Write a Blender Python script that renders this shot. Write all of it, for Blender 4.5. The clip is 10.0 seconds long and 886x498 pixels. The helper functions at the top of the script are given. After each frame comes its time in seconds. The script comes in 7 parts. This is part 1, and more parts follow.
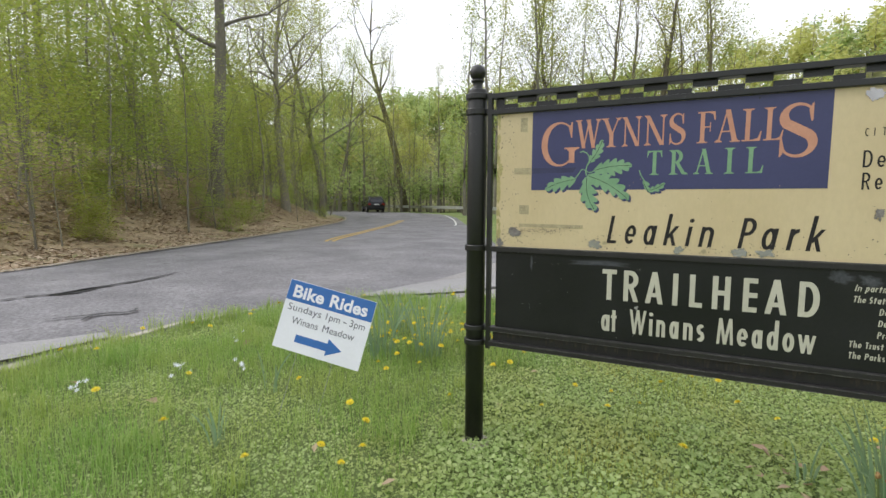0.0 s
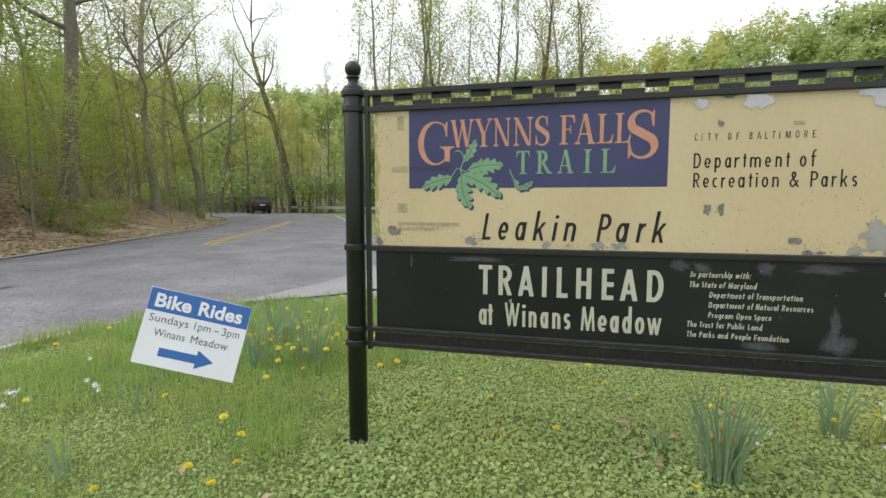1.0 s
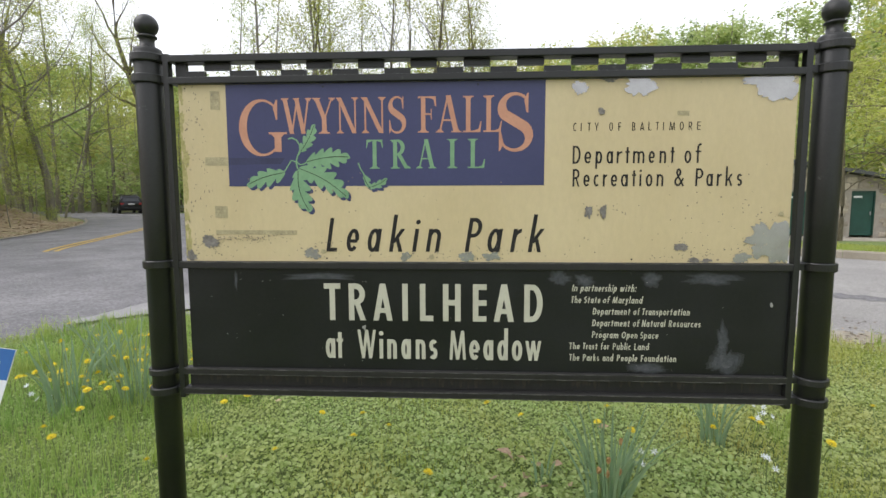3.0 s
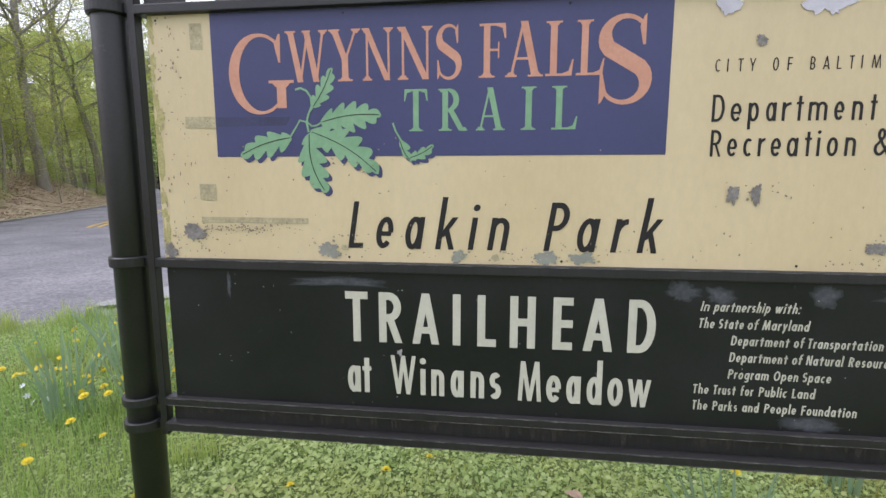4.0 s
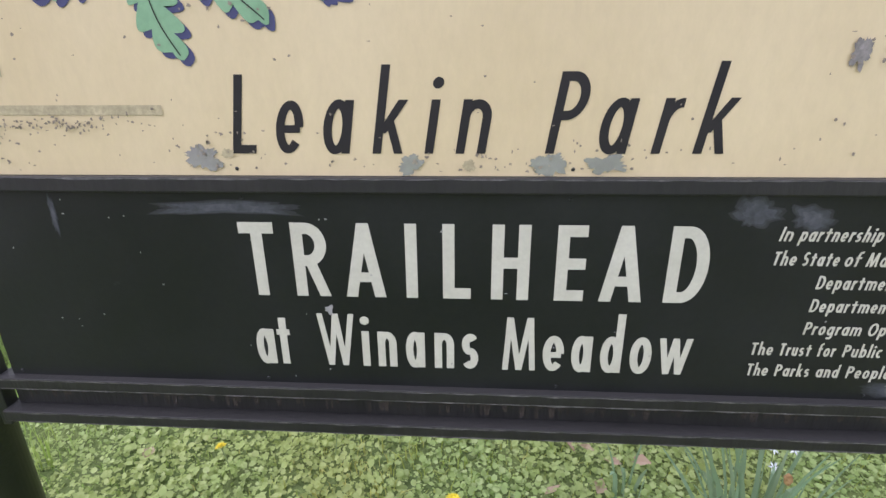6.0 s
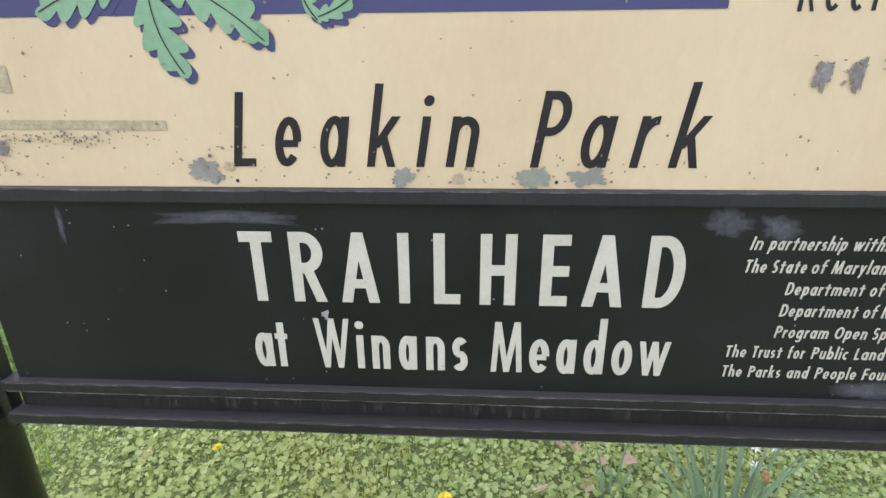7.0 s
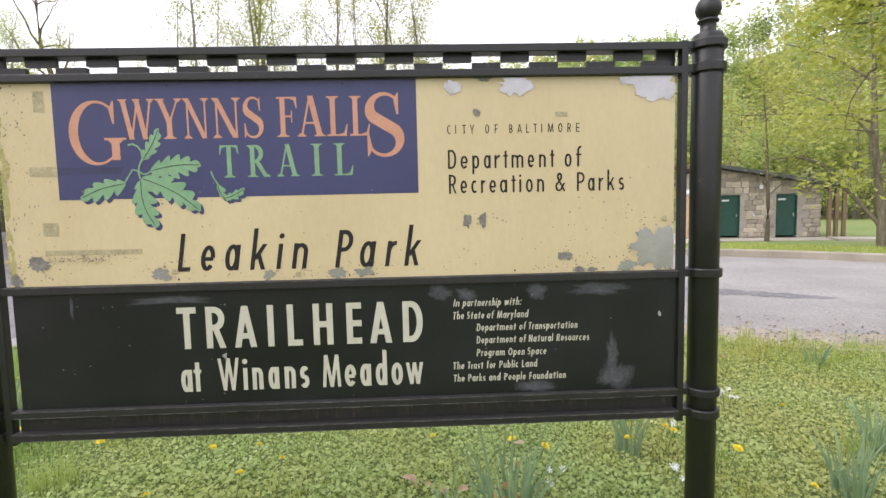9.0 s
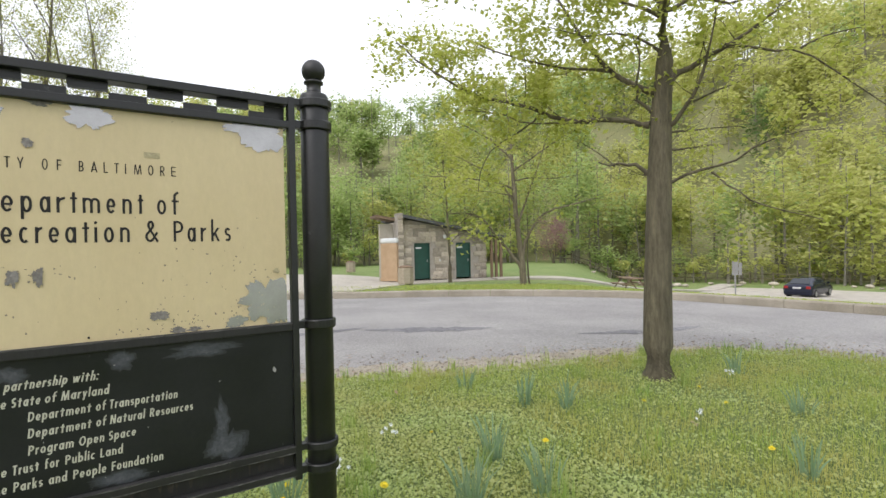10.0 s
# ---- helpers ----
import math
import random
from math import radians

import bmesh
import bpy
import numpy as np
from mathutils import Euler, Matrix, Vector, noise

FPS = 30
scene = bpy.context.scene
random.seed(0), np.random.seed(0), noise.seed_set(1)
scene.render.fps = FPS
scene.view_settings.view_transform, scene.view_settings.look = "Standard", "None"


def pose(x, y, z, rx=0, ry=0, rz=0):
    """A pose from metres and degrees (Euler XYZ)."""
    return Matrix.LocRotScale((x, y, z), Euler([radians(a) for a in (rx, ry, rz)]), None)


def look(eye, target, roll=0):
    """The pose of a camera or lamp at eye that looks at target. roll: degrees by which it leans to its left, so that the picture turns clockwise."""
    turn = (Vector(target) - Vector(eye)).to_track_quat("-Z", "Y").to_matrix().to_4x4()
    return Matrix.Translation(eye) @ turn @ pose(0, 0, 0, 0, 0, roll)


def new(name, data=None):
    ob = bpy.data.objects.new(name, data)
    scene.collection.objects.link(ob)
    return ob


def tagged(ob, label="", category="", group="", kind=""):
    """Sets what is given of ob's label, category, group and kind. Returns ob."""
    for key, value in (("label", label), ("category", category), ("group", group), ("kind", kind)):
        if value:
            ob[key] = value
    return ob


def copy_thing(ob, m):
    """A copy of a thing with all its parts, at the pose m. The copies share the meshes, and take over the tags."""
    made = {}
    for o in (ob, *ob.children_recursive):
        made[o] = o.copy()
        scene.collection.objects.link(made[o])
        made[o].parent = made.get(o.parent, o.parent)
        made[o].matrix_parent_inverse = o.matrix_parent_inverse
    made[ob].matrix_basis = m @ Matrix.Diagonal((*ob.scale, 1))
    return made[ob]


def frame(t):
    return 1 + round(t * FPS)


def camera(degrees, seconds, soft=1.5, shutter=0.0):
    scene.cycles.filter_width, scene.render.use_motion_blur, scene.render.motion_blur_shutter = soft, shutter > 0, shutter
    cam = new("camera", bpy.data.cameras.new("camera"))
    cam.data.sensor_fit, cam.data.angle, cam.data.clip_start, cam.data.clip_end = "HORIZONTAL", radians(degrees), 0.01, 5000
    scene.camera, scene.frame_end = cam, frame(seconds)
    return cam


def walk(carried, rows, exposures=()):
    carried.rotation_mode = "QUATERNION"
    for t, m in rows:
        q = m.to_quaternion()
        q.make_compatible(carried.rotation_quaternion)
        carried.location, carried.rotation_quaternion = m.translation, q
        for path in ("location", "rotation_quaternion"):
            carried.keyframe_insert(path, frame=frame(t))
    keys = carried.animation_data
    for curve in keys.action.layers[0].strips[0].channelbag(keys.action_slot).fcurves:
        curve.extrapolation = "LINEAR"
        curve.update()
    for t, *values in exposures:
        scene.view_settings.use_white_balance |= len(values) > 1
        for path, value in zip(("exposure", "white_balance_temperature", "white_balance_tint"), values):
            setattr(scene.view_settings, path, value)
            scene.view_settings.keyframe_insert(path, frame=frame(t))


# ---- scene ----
cam = camera(83.1, 10.0)
PATH = [
    (0, (-0.223, -2.62, 1.423), (-1.122, -0.843, 1.237), 0.3),
    (0.5, (-0.196, -2.594, 1.409), (-0.898, -0.73, 1.23), 0.1),
    (1, (-0.158, -2.573, 1.415), (-0.663, -0.647, 1.23), -0.0),
    (1.5, (-0.139, -2.565, 1.408), (-0.427, -0.595, 1.228), -0.2),
    (2, (-0.139, -2.51, 1.422), (-0.217, -0.521, 1.233), -0.3),
    (2.1, (-0.119, -2.49, 1.412), (-0.174, -0.499, 1.23), -0.3),
    (2.2, (-0.129, -2.455, 1.414), (-0.142, -0.464, 1.229), -0.2),
    (3.3, (-0.008, -1.851, 1.443), (-0.152, 0.134, 1.241), -0.0),
    (3.5, (-0.063, -1.741, 1.451), (-0.224, 0.239, 1.219), 0.1),
    (4, (-0.155, -1.428, 1.429), (-0.407, 0.536, 1.146), 0.0),
    (4.5, (-0.208, -1.213, 1.405), (-0.437, 0.739, 1.035), -0.3),
    (5, (-0.215, -1.016, 1.388), (-0.398, 0.909, 0.876), -0.8),
    (5.5, (-0.188, -0.927, 1.37), (-0.342, 0.97, 0.754), -0.8),
    (6, (-0.173, -0.904, 1.369), (-0.302, 0.971, 0.684), -0.6),
    (7.5, (-0.161, -1.049, 1.431), (-0.247, 0.839, 0.776), -0.5),
    (8, (-0.137, -1.302, 1.46), (-0.184, 0.634, 0.96), -0.8),
    (8.5, (0.034, -1.575, 1.441), (0.017, 0.401, 1.134), -1.3),
    (9, (0.282, -1.847, 1.427), (0.353, 0.146, 1.269), -1.3),
    (9.5, (0.494, -1.903, 1.423), (1.022, 0.025, 1.363), -1.3),
    (10, (0.676, -1.87, 1.439), (1.783, -0.204, 1.44), -1.3),
]
EXPOSURES = [(0, 0.08, 6150, 13), (2.2, 0.12, 6150, 13), (3.5, 0.14, 6100, 15), (4.0, 0.33, 5750, 22), (4.5, 0.32, 5600, 26), (5.0, 0.41, 5600, 27), (5.5, 0.46, 5600, 27),
             (6.0, 0.52, 5600, 28), (7.5, 0.70, 5600, 28), (8.0, 0.72, 5600, 28), (8.5, 0.74, 5700, 26), (9.0, 0.46, 6200, 20), (9.5, 0.27, 6150, 15), (10, 0.14, 6100, 14)]
walk(cam, [(t, look(eye, target, roll)) for t, eye, target, roll in PATH], EXPOSURES)

# ---- light: a bright overcast sky ----
world = bpy.data.worlds.new("overcast_sky")
scene.world = world
world.use_nodes = True
wn = world.node_tree.nodes
sky = wn.new("ShaderNodeTexSky")
sky.sky_type, sky.sun_disc = "NISHITA", False
sky.sun_elevation, sky.sun_rotation = radians(50), radians(252)
sky.dust_density, sky.air_density, sky.ozone_density = 6.0, 1.0, 1.0
cloud = wn.new("ShaderNodeMix")
cloud.data_type = "RGBA"
cloud.inputs["Factor"].default_value = 0.8
cloud.inputs["B"].default_value = (10.9, 10.9, 10.7, 1)
world.node_tree.links.new(sky.outputs["Color"], cloud.inputs["A"])
world.node_tree.links.new(cloud.outputs["Result"], wn["Background"].inputs["Color"])
wn["Background"].inputs["Strength"].default_value = 0.13
sun_data = bpy.data.lights.new("sun", "SUN")
sun_data.energy, sun_data.angle, sun_data.color = 1.25, radians(45), (1.0, 0.97, 0.92)
sun = new("sun", sun_data)
sun.matrix_world = look((-30, -10, 38), (0, 0, 0))


# ---- materials ----
def mat(name, c1, c2, scale=6.0, rough=0.7, metal=0.0, bump=0.15, bscale=80.0, fine=0.25, c3=None, spots=0.0, sscale=20.0, sheen=0.0, coords="Object", stretch=(1, 1, 1), rvar=0.0, per_object=0.0, spec=0.5):
    """A surface of two colours mixed by broad noise, darkened by fine grain, with optional spots of a third."""
    m = bpy.data.materials.new(name)
    m.use_nodes = True
    nt = m.node_tree
    n, l = nt.nodes, nt.links
    p = n["Principled BSDF"]
    tc = n.new("ShaderNodeTexCoord")
    mp = n.new("ShaderNodeMapping")
    mp.inputs["Scale"].default_value = stretch
    l.new(tc.outputs[coords], mp.inputs["Vector"])

    def nz(sc, detail=4.0, rgh=0.6):
        t = n.new("ShaderNodeTexNoise")
        t.inputs["Scale"].default_value, t.inputs["Detail"].default_value, t.inputs["Roughness"].default_value = sc, detail, rgh
        l.new(mp.outputs["Vector"], t.inputs["Vector"])
        return t.outputs["Fac"]

    def steps(src, a, b):
        r = n.new("ShaderNodeMapRange")
        r.inputs["From Min"].default_value, r.inputs["From Max"].default_value = a, b
        l.new(src, r.inputs["Value"])
        return r.outputs["Result"]

    def mix(fac, a, b, mode="MIX"):
        x = n.new("ShaderNodeMix")
        x.data_type, x.blend_type = "RGBA", mode
        for sock, v in (("Factor", fac), ("A", a), ("B", b)):
            if isinstance(v, (int, float)):
                x.inputs[sock].default_value = v
            elif isinstance(v, tuple):
                x.inputs[sock].default_value = (*v, 1)
            else:
                l.new(v, x.inputs[sock])
        return x.outputs["Result"]

    broad = steps(nz(scale), 0.34, 0.66)
    col = mix(broad, c1, c2)
    if c3 is not None:
        col = mix(steps(nz(sscale, 5.0, 0.7), 0.64 - spots, 0.70 - spots), col, c3)
    grain = nz(bscale, 3.0, 0.7)
    if fine:
        g = steps(grain, 0.25, 0.75)
        k = n.new("ShaderNodeMapRange")
        k.inputs["To Min"].default_value, k.inputs["To Max"].default_value = 1 - fine, 1 + fine * 0.6
        l.new(g, k.inputs["Value"])
        col = mix(1.0, col, k.outputs["Result"], "MULTIPLY")
    if per_object:
        oi = n.new("ShaderNodeObjectInfo")
        k = n.new("ShaderNodeMapRange")
        k.inputs["To Min"].default_value, k.inputs["To Max"].default_value = 1 - per_object, 1 + per_object
        l.new(oi.outputs["Random"], k.inputs["Value"])
        col = mix(1.0, col, k.outputs["Result"], "MULTIPLY")
    l.new(col, p.inputs["Base Color"])
    p.inputs["Metallic"].default_value = metal
    p.inputs["Specular IOR Level"].default_value = spec
    if rvar:
        k = n.new("ShaderNodeMapRange")
        k.inputs["To Min"].default_value, k.inputs["To Max"].default_value = rough - rvar, rough + rvar
        l.new(broad, k.inputs["Value"])
        l.new(k.outputs["Result"], p.inputs["Roughness"])
    else:
        p.inputs["Roughness"].default_value = rough
    if bump:
        b = n.new("ShaderNodeBump")
        b.inputs["Strength"].default_value, b.inputs["Distance"].default_value = bump, 0.02
        l.new(grain, b.inputs["Height"])
        l.new(b.outputs["Normal"], p.inputs["Normal"])
    return m


def leaf_mat(name, c1, c2, c3, through_light=0.45, rough=0.5, patch=None, pscale=0.9):
    """Foliage: colour varied leaf by leaf, part of the light passing through."""
    m = bpy.data.materials.new(name)
    m.use_nodes = True
    nt = m.node_tree
    n, l = nt.nodes, nt.links
    p = n["Principled BSDF"]
    geo = n.new("ShaderNodeNewGeometry")
    r = n.new("ShaderNodeValToRGB")
    r.color_ramp.elements[0].color, r.color_ramp.elements[1].color = (*c1, 1), (*c3, 1)
    e = r.color_ramp.elements.new(0.5)
    e.color = (*c2, 1)
    l.new(geo.outputs["Random Per Island"], r.inputs["Fac"])
    oi = n.new("ShaderNodeObjectInfo")
    hs = n.new("ShaderNodeHueSaturation")
    k = n.new("ShaderNodeMapRange")
    k.inputs["To Min"].default_value, k.inputs["To Max"].default_value = 0.48, 0.515
    l.new(oi.outputs["Random"], k.inputs["Value"])
    l.new(k.outputs["Result"], hs.inputs["Hue"])
    col = r.outputs["Color"]
    if patch:
        # drier and lusher places
        tc, nz, mr, mx = n.new("ShaderNodeTexCoord"), n.new("ShaderNodeTexNoise"), n.new("ShaderNodeMapRange"), n.new("ShaderNodeMix")
        nz.inputs["Scale"].default_value, nz.inputs["Detail"].default_value = pscale, 5.0
        l.new(tc.outputs["Object"], nz.inputs["Vector"])
        mr.inputs["From Min"].default_value, mr.inputs["From Max"].default_value, mr.inputs["To Max"].default_value = 0.42, 0.68, 0.75
        l.new(nz.outputs["Fac"], mr.inputs["Value"])
        mx.data_type = "RGBA"
        l.new(mr.outputs["Result"], mx.inputs["Factor"])
        l.new(col, mx.inputs["A"])
        mx.inputs["B"].default_value = (*patch, 1)
        col = mx.outputs["Result"]
    l.new(col, hs.inputs["Color"])
    l.new(hs.outputs["Color"], p.inputs["Base Color"])
    p.inputs["Roughness"].default_value = rough
    p.inputs["Specular IOR Level"].default_value = 0.3
    tr = n.new("ShaderNodeBsdfTranslucent")
    l.new(hs.outputs["Color"], tr.inputs["Color"])
    mx = n.new("ShaderNodeMixShader")
    mx.inputs["Fac"].default_value = through_light
    l.new(p.outputs["BSDF"], mx.inputs[1])
    l.new(tr.outputs["BSDF"], mx.inputs[2])
    l.new(mx.outputs["Shader"], n["Material Output"].inputs["Surface"])
    return m


def glass_mat(name, tint=(0.03, 0.035, 0.04)):
    m = bpy.data.materials.new(name)
    m.use_nodes = True
    p = m.node_tree.nodes["Principled BSDF"]
    p.inputs["Base Color"].default_value = (*tint, 1)
    p.inputs["Roughness"].default_value = 0.06
    return m


BLACK = mat("black_paint_weathered", (0.009, 0.010, 0.009), (0.014, 0.015, 0.014), 5, 0.40, 0, 0.06, 90, 0.3, (0.05, 0.05, 0.048), -0.02, 14, rvar=0.08)
def dusted_lit_tops(m, tint):
    """Tints the faces that look up: dust, and the light on them put into the colour."""
    n, l = m.node_tree.nodes, m.node_tree.links
    p = n["Principled BSDF"]
    src = p.inputs["Base Color"].links[0].from_socket
    geo, sep, mr, mx = n.new("ShaderNodeNewGeometry"), n.new("ShaderNodeSeparateXYZ"), n.new("ShaderNodeMapRange"), n.new("ShaderNodeMix")
    l.new(geo.outputs["True Normal"], sep.inputs["Vector"])
    mr.inputs["From Min"].default_value, mr.inputs["From Max"].default_value, mr.inputs["To Max"].default_value = 0.5, 0.9, 0.8
    l.new(sep.outputs["Z"], mr.inputs["Value"])
    mx.data_type = "RGBA"
    l.new(mr.outputs["Result"], mx.inputs["Factor"])
    l.new(src, mx.inputs["A"])
    mx.inputs["B"].default_value = (*tint, 1)
    l.new(mx.outputs["Result"], p.inputs["Base Color"])
    return m


BLACK_PANEL = mat("black_sign_film", (0.0080, 0.0092, 0.0090), (0.0128, 0.0142, 0.0140), 3, 0.36, 0, 0.02, 60, 0.2, (0.035, 0.036, 0.038), -0.06, 9, rvar=0.07, spec=0.36)
RUST_BAR = mat("black_paint_rust_streaked", (0.010, 0.010, 0.010), (0.016, 0.0155, 0.0145), 9, 0.5, 0, 0.1, 70, 0.4, (0.05, 0.038, 0.03), -0.04, 16, stretch=(1, 1, 0.15))
dusted_lit_tops(RUST_BAR, (0.035, 0.034, 0.032))
CREAM = mat("cream_sign_film_stained", (0.55, 0.455, 0.26), (0.61, 0.515, 0.31), 2.2, 0.42, 0, 0.02, 50, 0.06, (0.45, 0.365, 0.20), -0.055, 7, stretch=(1, 1, 0.45), rvar=0.06)
BLUE = mat("navy_sign_film", (0.035, 0.04, 0.115), (0.045, 0.05, 0.135), 3, 0.42, 0, 0.02, 60, 0.08)
BLUE_WORN = mat("navy_sign_film_worn", (0.026, 0.029, 0.075), (0.034, 0.038, 0.10), 9, 0.5, 0, 0.02, 60, 0.2)
PEACH = mat("peach_film", (0.50, 0.245, 0.155), (0.56, 0.29, 0.19), 14, 0.5, 0, 0.02, 90, 0.1)
LEAFGREEN = mat("pale_green_film", (0.165, 0.325, 0.175), (0.215, 0.385, 0.215), 12, 0.5, 0, 0.02, 90, 0.1)
INK = mat("dark_film_lettering", (0.013, 0.012, 0.012), (0.020, 0.018, 0.017), 10, 0.55, 0, 0.02, 90, 0.1, spec=0.3)
WHITE_INK = mat("off_white_film_lettering", (0.465, 0.46, 0.365), (0.53, 0.525, 0.425), 12, 0.5, 0, 0.02, 90, 0.08, (0.25, 0.25, 0.22), -0.09, 40)
PEEL = mat("bare_grey_sheet_metal", (0.37, 0.365, 0.36), (0.46, 0.455, 0.45), 12, 0.26, 0.65, 0.03, 120, 0.10, (0.42, 0.41, 0.39), -0.04, 30)
WEATHERED = mat("dark_weathered_metal", (0.15, 0.138, 0.122), (0.25, 0.235, 0.215), 30, 0.6, 0, 0.04, 120, 0.3, (0.34, 0.30, 0.20), -0.08, 60)
SMUDGE = mat("scuffed_grey_film", (0.014, 0.016, 0.017), (0.028, 0.031, 0.034), 16, 0.5, 0, 0.02, 90, 0.3)
GREY_SPECK = mat("grey_paint_specks", (0.22, 0.22, 0.21), (0.34, 0.34, 0.32), 30, 0.6, 0, 0.02, 90, 0.2)
SMUDGE_MID = mat("scuffed_film_mid", (0.022, 0.025, 0.029), (0.05, 0.054, 0.062), 18, 0.5, 0, 0.02, 90, 0.3)
SMUDGE_PALE = mat("scuffed_film_pale", (0.030, 0.034, 0.040), (0.066, 0.071, 0.081), 20, 0.5, 0, 0.02, 90, 0.3)
SMUDGE_WORN = mat("scuffed_film_worn", (0.038, 0.043, 0.050), (0.085, 0.09, 0.10), 22, 0.5, 0, 0.02, 90, 0.3)
CHIP = mat("brown_film_flecks", (0.16, 0.135, 0.10), (0.30, 0.255, 0.19), 40, 0.6, 0, 0.02, 120, 0.3)
ALGAE = mat("green_algae_film", (0.36, 0.33, 0.12), (0.48, 0.42, 0.19), 20, 0.7, 0, 0.02, 120, 0.3)
# grey that stands in for the highlight along a rail's lip
LIP = mat("grey_lip_glint", (0.04, 0.039, 0.037), (0.13, 0.125, 0.118), 30, 0.6, 0, 0.05, 120, 0.4)
RUST = mat("thin_rust_streak", (0.022, 0.019, 0.016), (0.046, 0.036, 0.028), 20, 0.7, 0, 0.05, 120, 0.3)
GRIME = mat("old_tape_residue", (0.33, 0.29, 0.17), (0.46, 0.40, 0.24), 26, 0.6, 0, 0.02, 120, 0.3)
SIGN_WHITE = mat("white_corrugated_plastic", (0.70, 0.72, 0.76), (0.76, 0.78, 0.82), 3, 0.4, 0, 0.03, 60, 0.04)
SIGN_BLUE = mat("blue_print", (0.02, 0.115, 0.36), (0.025, 0.13, 0.40), 5, 0.4, 0, 0.0, 60, 0.06)
GREY_INK = mat("grey_print", (0.07, 0.08, 0.10), (0.09, 0.10, 0.12), 5, 0.45, 0, 0.0, 60, 0.06)
WIRE = mat("galvanised_wire", (0.32, 0.32, 0.33), (0.42, 0.42, 0.43), 20, 0.4, 0.8, 0.05, 150, 0.2)
GALVANISED = mat("dull_galvanised_steel", (0.42, 0.42, 0.40), (0.52, 0.52, 0.50), 3, 0.5, 0.15, 0.05, 60, 0.15)
ASPHALT = mat("worn_asphalt", (0.155, 0.150, 0.158), (0.25, 0.243, 0.25), 0.7, 0.85, 0, 0.8, 24, 0.6, (0.115, 0.112, 0.116), 0.0, 1.6)
LOT_ASPHALT = mat("pale_lot_asphalt", (0.258, 0.247, 0.238), (0.335, 0.322, 0.308), 0.5, 0.85, 0, 0.6, 26, 0.45, (0.15, 0.142, 0.138), -0.05, 1.3)
TAR = mat("black_crack_filler", (0.03, 0.03, 0.032), (0.05, 0.05, 0.05), 8, 0.7, 0, 0.3, 60, 0.3)
CONCRETE = mat("aged_concrete", (0.38, 0.35, 0.29), (0.50, 0.46, 0.39), 1.4, 0.85, 0, 0.35, 45, 0.25, (0.2, 0.18, 0.14), -0.05, 5)
YELLOW = mat("yellow_road_paint", (0.50, 0.32, 0.05), (0.58, 0.40, 0.10), 5, 0.7, 0, 0.3, 60, 0.3, (0.2, 0.19, 0.17), -0.03, 7)
WHITE_LINE = mat("white_road_paint", (0.55, 0.55, 0.53), (0.62, 0.62, 0.60), 5, 0.7, 0, 0.3, 60, 0.3)
SOIL = mat("lawn_soil_and_moss", (0.115, 0.165, 0.045), (0.16, 0.20, 0.06), 3, 0.95, 0, 0.8, 40, 0.5, (0.13, 0.10, 0.055), -0.06, 7)
WOOD_FLOOR = mat("woodland_floor_litter", (0.20, 0.21, 0.09), (0.28, 0.27, 0.13), 0.12, 0.95, 0, 0.6, 6, 0.4, (0.24, 0.30, 0.10), 0.02, 0.3)
KERB_STONE = mat("weathered_brown_kerb_concrete", (0.29, 0.26, 0.20), (0.39, 0.35, 0.28), 1.4, 0.9, 0, 0.4, 45, 0.3, (0.17, 0.15, 0.11), -0.04, 4)
MEADOW = mat("mown_meadow_grass", (0.15, 0.22, 0.055), (0.22, 0.27, 0.085), 0.5, 0.95, 0, 0.8, 14, 0.45, (0.15, 0.14, 0.07), -0.05, 1.3)
BARK = mat("grey_brown_bark", (0.10, 0.086, 0.055), (0.17, 0.148, 0.096), 7, 0.9, 0, 0.9, 30, 0.45, (0.05, 0.045, 0.035), -0.02, 20, stretch=(1, 1, 0.22), per_object=0.25)
BARK_FAR = mat("pale_woodland_bark", (0.20, 0.185, 0.145), (0.29, 0.27, 0.215), 3, 0.9, 0, 0.5, 20, 0.35, (0.13, 0.14, 0.07), -0.03, 6, stretch=(1, 1, 0.3), per_object=0.3)
LEAF_NEAR = leaf_mat("fresh_spring_leaves", (0.33, 0.41, 0.065), (0.43, 0.50, 0.10), (0.54, 0.58, 0.18), 0.6)
LEAF_YELLOW = leaf_mat("yellow_green_spring_leaves", (0.30, 0.34, 0.055), (0.40, 0.43, 0.09), (0.52, 0.53, 0.16), 0.55)
LEAF_WOOD = leaf_mat("woodland_leaves", (0.28, 0.36, 0.06), (0.38, 0.45, 0.09), (0.49, 0.54, 0.15), 0.6)
LEAF_DARK = leaf_mat("deep_green_leaves", (0.10, 0.16, 0.045), (0.14, 0.20, 0.055), (0.19, 0.24, 0.075), 0.5)
# the ridge's leaves are paler: distance haze is mixed into their colours
LEAF_FAR = leaf_mat("hazed_far_spring_foliage", (0.29, 0.39, 0.12), (0.39, 0.49, 0.17), (0.50, 0.58, 0.25), 0.6)
LEAF_FAR_YELLOW = leaf_mat("hazed_far_yellow_foliage", (0.42, 0.46, 0.12), (0.52, 0.55, 0.17), (0.62, 0.63, 0.26), 0.6)
LEAF_PINK = leaf_mat("redbud_blossom", (0.30, 0.16, 0.17), (0.36, 0.22, 0.22), (0.34, 0.26, 0.2))
GRASS = leaf_mat("grass_blades", (0.29, 0.39, 0.06), (0.39, 0.48, 0.10), (0.53, 0.57, 0.19), 0.55, patch=(0.54, 0.48, 0.16), pscale=1.4)
